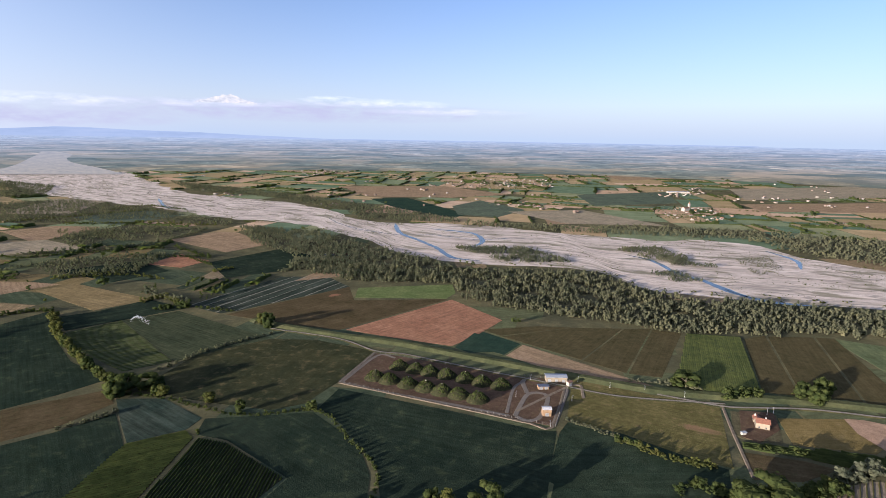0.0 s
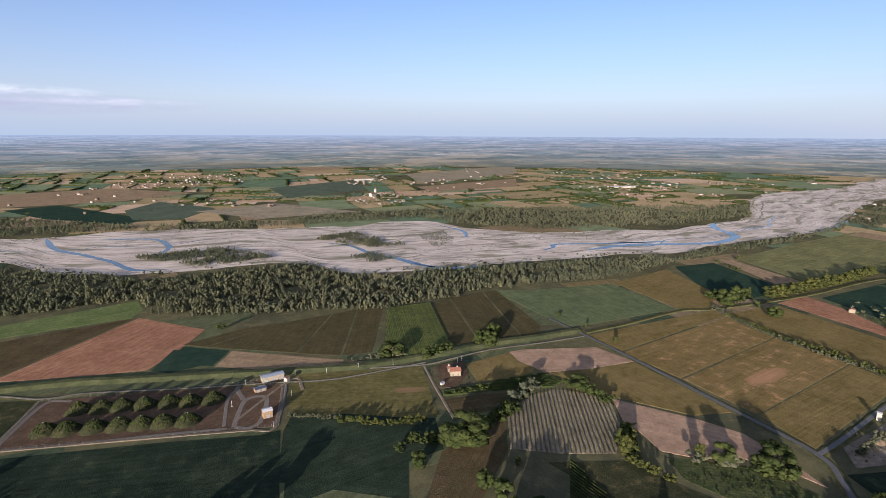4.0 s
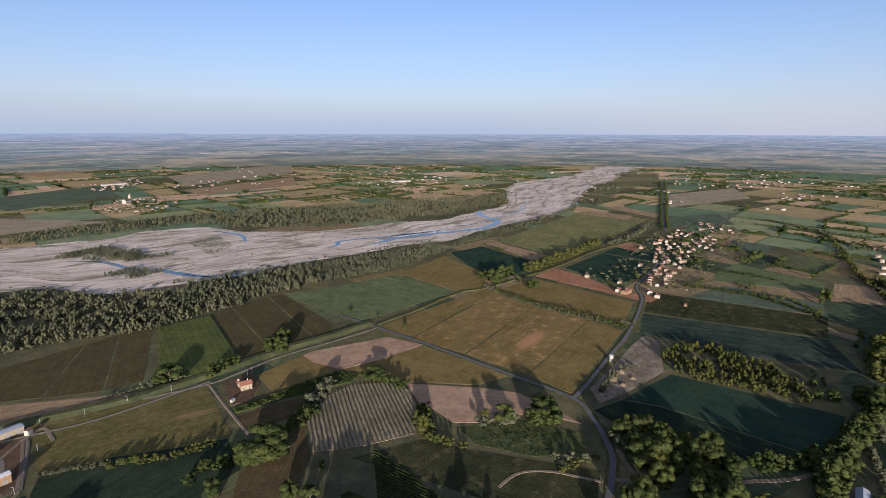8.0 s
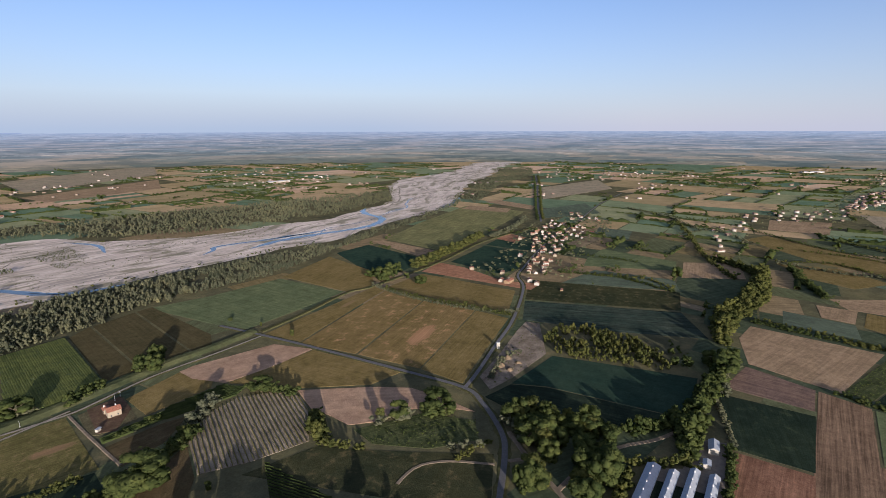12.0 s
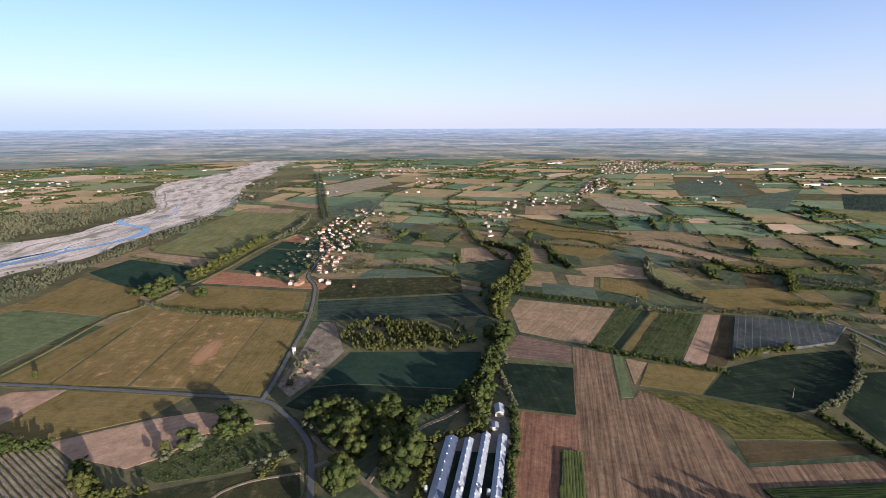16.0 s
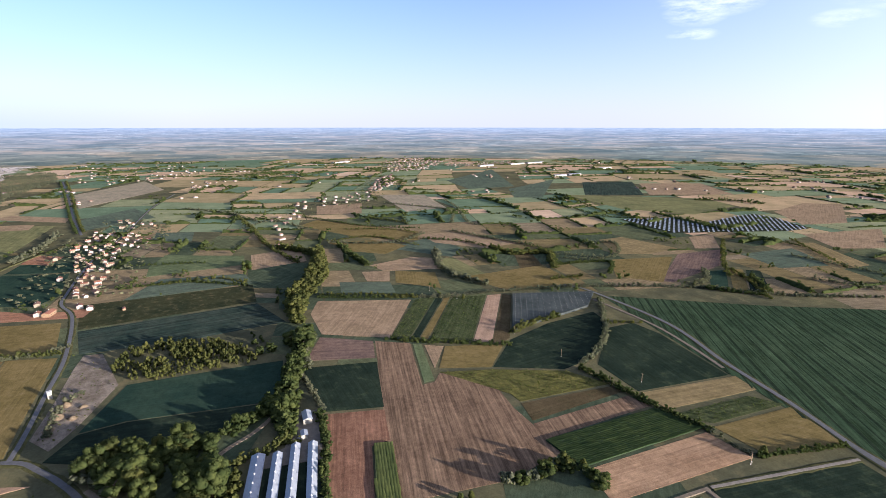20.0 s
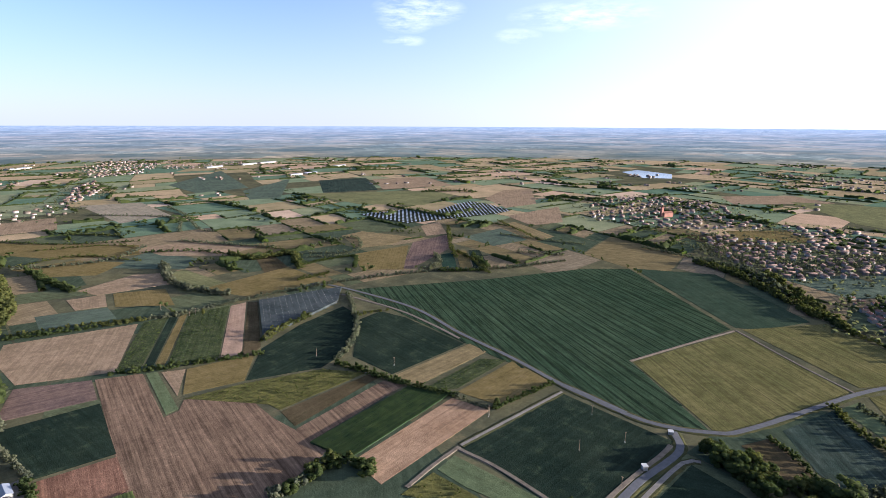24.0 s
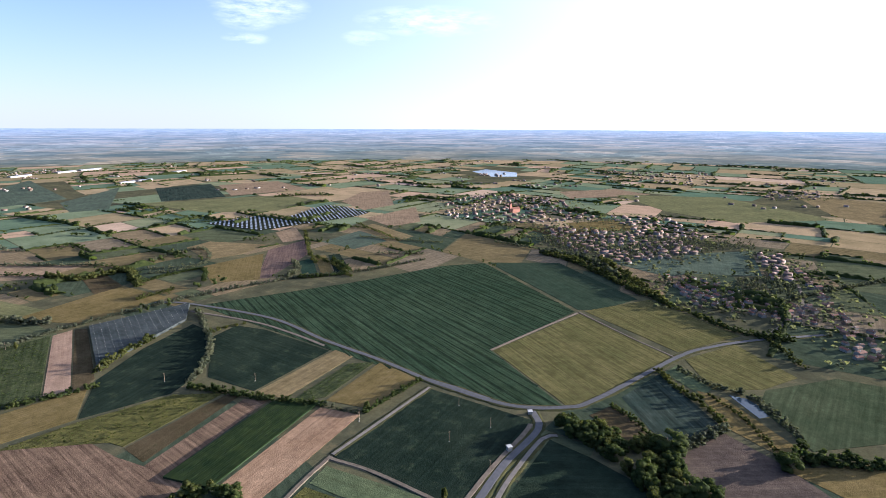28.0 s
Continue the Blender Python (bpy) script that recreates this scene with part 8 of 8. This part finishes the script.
# the travelling irrigation gun, spraying
gun = new("irrigation_gun")
(gx_, gy_) = (-366.7, 607.4)
gun.matrix_basis = pose(gx_, gy_, 0.3, 0, 0, 0)
bm = bmesh.new()
box(bm, -1.2, -0.1, 0.5, 1.2, 0.1, 0.7)
cyl(bm, 0.08, 0.06, 0.5, 2.4)
part("frame", bm, M_STEEL, gun)
for s in (-1, 1):
    bm = bmesh.new()
    v = cyl(bm, 0.45, 0.45, -0.08, 0.08, seg=14)
    bmesh.ops.transform(bm, matrix=Matrix.Translation((s * 1.1, 0.3, 0.45)) @ Euler((radians(90), 0, 0)).to_matrix().to_4x4(), verts=v)
    part("wheel", bm, M_DARKROOF, gun)
M_SPRAY = bpy.data.materials.new("water_spray")
n, l, b = nodes_of(M_SPRAY)
b.inputs["Base Color"].default_value, b.inputs["Roughness"].default_value, b.inputs["Alpha"].default_value = (0.85, 0.88, 0.92, 1), 0.3, 0.55
rs = np.random.RandomState(8)
vs, fs, k = [], [], 0
for i in range(900):
    t = rs.uniform(0, 1) ** 0.8
    spread = 0.3 + 3.0 * t
    p = np.array([26 * t, -8 * t, 2.4 + 26 * t - 27 * t * t]) + rs.normal(size=3) * np.array([0.6, 0.6, 0.5]) * spread * 0.6
    p[2] -= abs(rs.normal()) * t * 3.0
    p[2] = max(p[2], 0.1)
    s = rs.uniform(0.12, 0.3) * (1.2 - 0.5 * t)
    q = rs.normal(size=(3, 3)) * s + p
    vs.append(q)
    fs.append((k, k + 1, k + 2))
    k += 3
jet = new("water_jet", mesh_np("water_jet", np.concatenate(vs), fs, M_SPRAY))
jet.parent = gun
tagged(jet, "arching jet of white spray", kind="stuff")
tagged(gun, "wheeled irrigation gun spraying water over the field", "irrigation gun")

# ---- the solar park: rows of tilted tables ----
park = [(999.1, -865.9), (970.5, -997.7), (888.2, -999.3), (918.7, -1123.7), (938.6, -1229.3), (876.3, -1227.0), (753.6, -1166.8), (753.4, -1100.7), (828.1, -855.5)]
bm = bmesh.new()
slab(bm, park, 0, 0.2)
tagged(part("solar_park_ground", bm, soil("park_grass", (0.026, 0.031, 0.018), (0.045, 0.045, 0.026), 30, 1.0)), "grassy ground of the solar park", "ground", kind="structure")
table = new("solar_table")
tilt = Euler((radians(9), 0, 0)).to_matrix().to_4x4()
bm = bmesh.new()
box(bm, -6.6, -2.1, 0.03, 6.6, 2.1, 0.08, Matrix.Translation((0, 0, 1.5)) @ tilt)
glass = part("panel", bm, M_SOLAR, table, "glass panels coloured pale for the sky they mirror")
bm = bmesh.new()
box(bm, -6.6, -2.1, -0.04, 6.6, 2.1, 0.02, Matrix.Translation((0, 0, 1.5)) @ tilt)
part("back_sheet", bm, M_SHEET, glass, "pale back of the panels")
for s in (-5, 0, 5):
    bm = bmesh.new()
    cyl(bm, 0.12, 0.12, 0.0, 1.45, s, 0, 6)
    part("post", bm, M_STEEL, table)
tagged(table, "low tilted solar table with pale glass", "solar panel", "solar tables")
mx, my = sum(p[0] for p in park) / len(park), sum(p[1] for p in park) / len(park)
along = math.atan2(my, mx) + radians(5)
px, py, ux, uy = math.cos(along), math.sin(along), -math.sin(along), math.cos(along)
count, first = 0, True
for i in range(-60, 61):
    for j in range(-30, 31):
        x, y = mx + ux * i * 9.6 + px * (j + 0.35 * (i % 2)) * 20.5, my + uy * i * 9.6 + py * (j + 0.35 * (i % 2)) * 20.5
        if inside(park, x, y) and count < 299:
            m = pose(x, y, 0.18, 0, 0, math.degrees(along))
            if first:
                table.matrix_basis, first = m, False
            else:
                copy_thing(table, m)
            count += 1

# the far lake
bm = bmesh.new()
slab(bm, [(997.3, -2486.0), (987.9, -2651.3), (780.9, -2526.7), (718.1, -2325.5), (819.1, -2272.4)], 0, 0.3)
tagged(part("lake", bm, M_WATER), "pale distant lake mirroring the sky", "lake", kind="structure")

# stakes between the field strips under the hail nets
nets = new("net_posts")
bm = bmesh.new()
for f_kind, f_poly in FIELDS:
    if f_kind == "net":
        for (xa, ya), (xb, yb) in row_spans(f_poly, radians(field_angle(f_poly)), 7.0):
            d = math.dist((xa, ya), (xb, yb))
            for k in range(int(d // 8)):
                t = k * 8 / d
                cyl(bm, 0.14, 0.14, 0.0, 3.4, xa + (xb - xa) * t, ya + (yb - ya) * t, 5)
stakes = part("stake", bm, M_CONCRETE, nets)
stakes["kind"] = "stuff"
tagged(nets, "pale concrete stakes of the netted orchard", "posts")

# garden trees among the houses
rng = random.Random(77)
spots = []
for poly, count, turn, gap in groups:
    xs, ys = [p[0] for p in poly], [p[1] for p in poly]
    for _ in range(count * 6):
        x, y = rng.uniform(min(xs) - 25, max(xs) + 25), rng.uniform(min(ys) - 25, max(ys) + 25)
        near_house = [abs(x - a) + abs(y - b) for a, b in taken if abs(x - a) < 45 and abs(y - b) < 45]
        if math.hypot(x, y) < PLAIN - 60 and near_house and min(near_house) > 9:
            spots.append((x, y, rng.uniform(3.0, 8.5)))
tagged(flock("garden_trees", spots, CLUMP, M_LEAF[0], 12, 1.7), "small garden trees among the houses", "trees", kind="stuff")
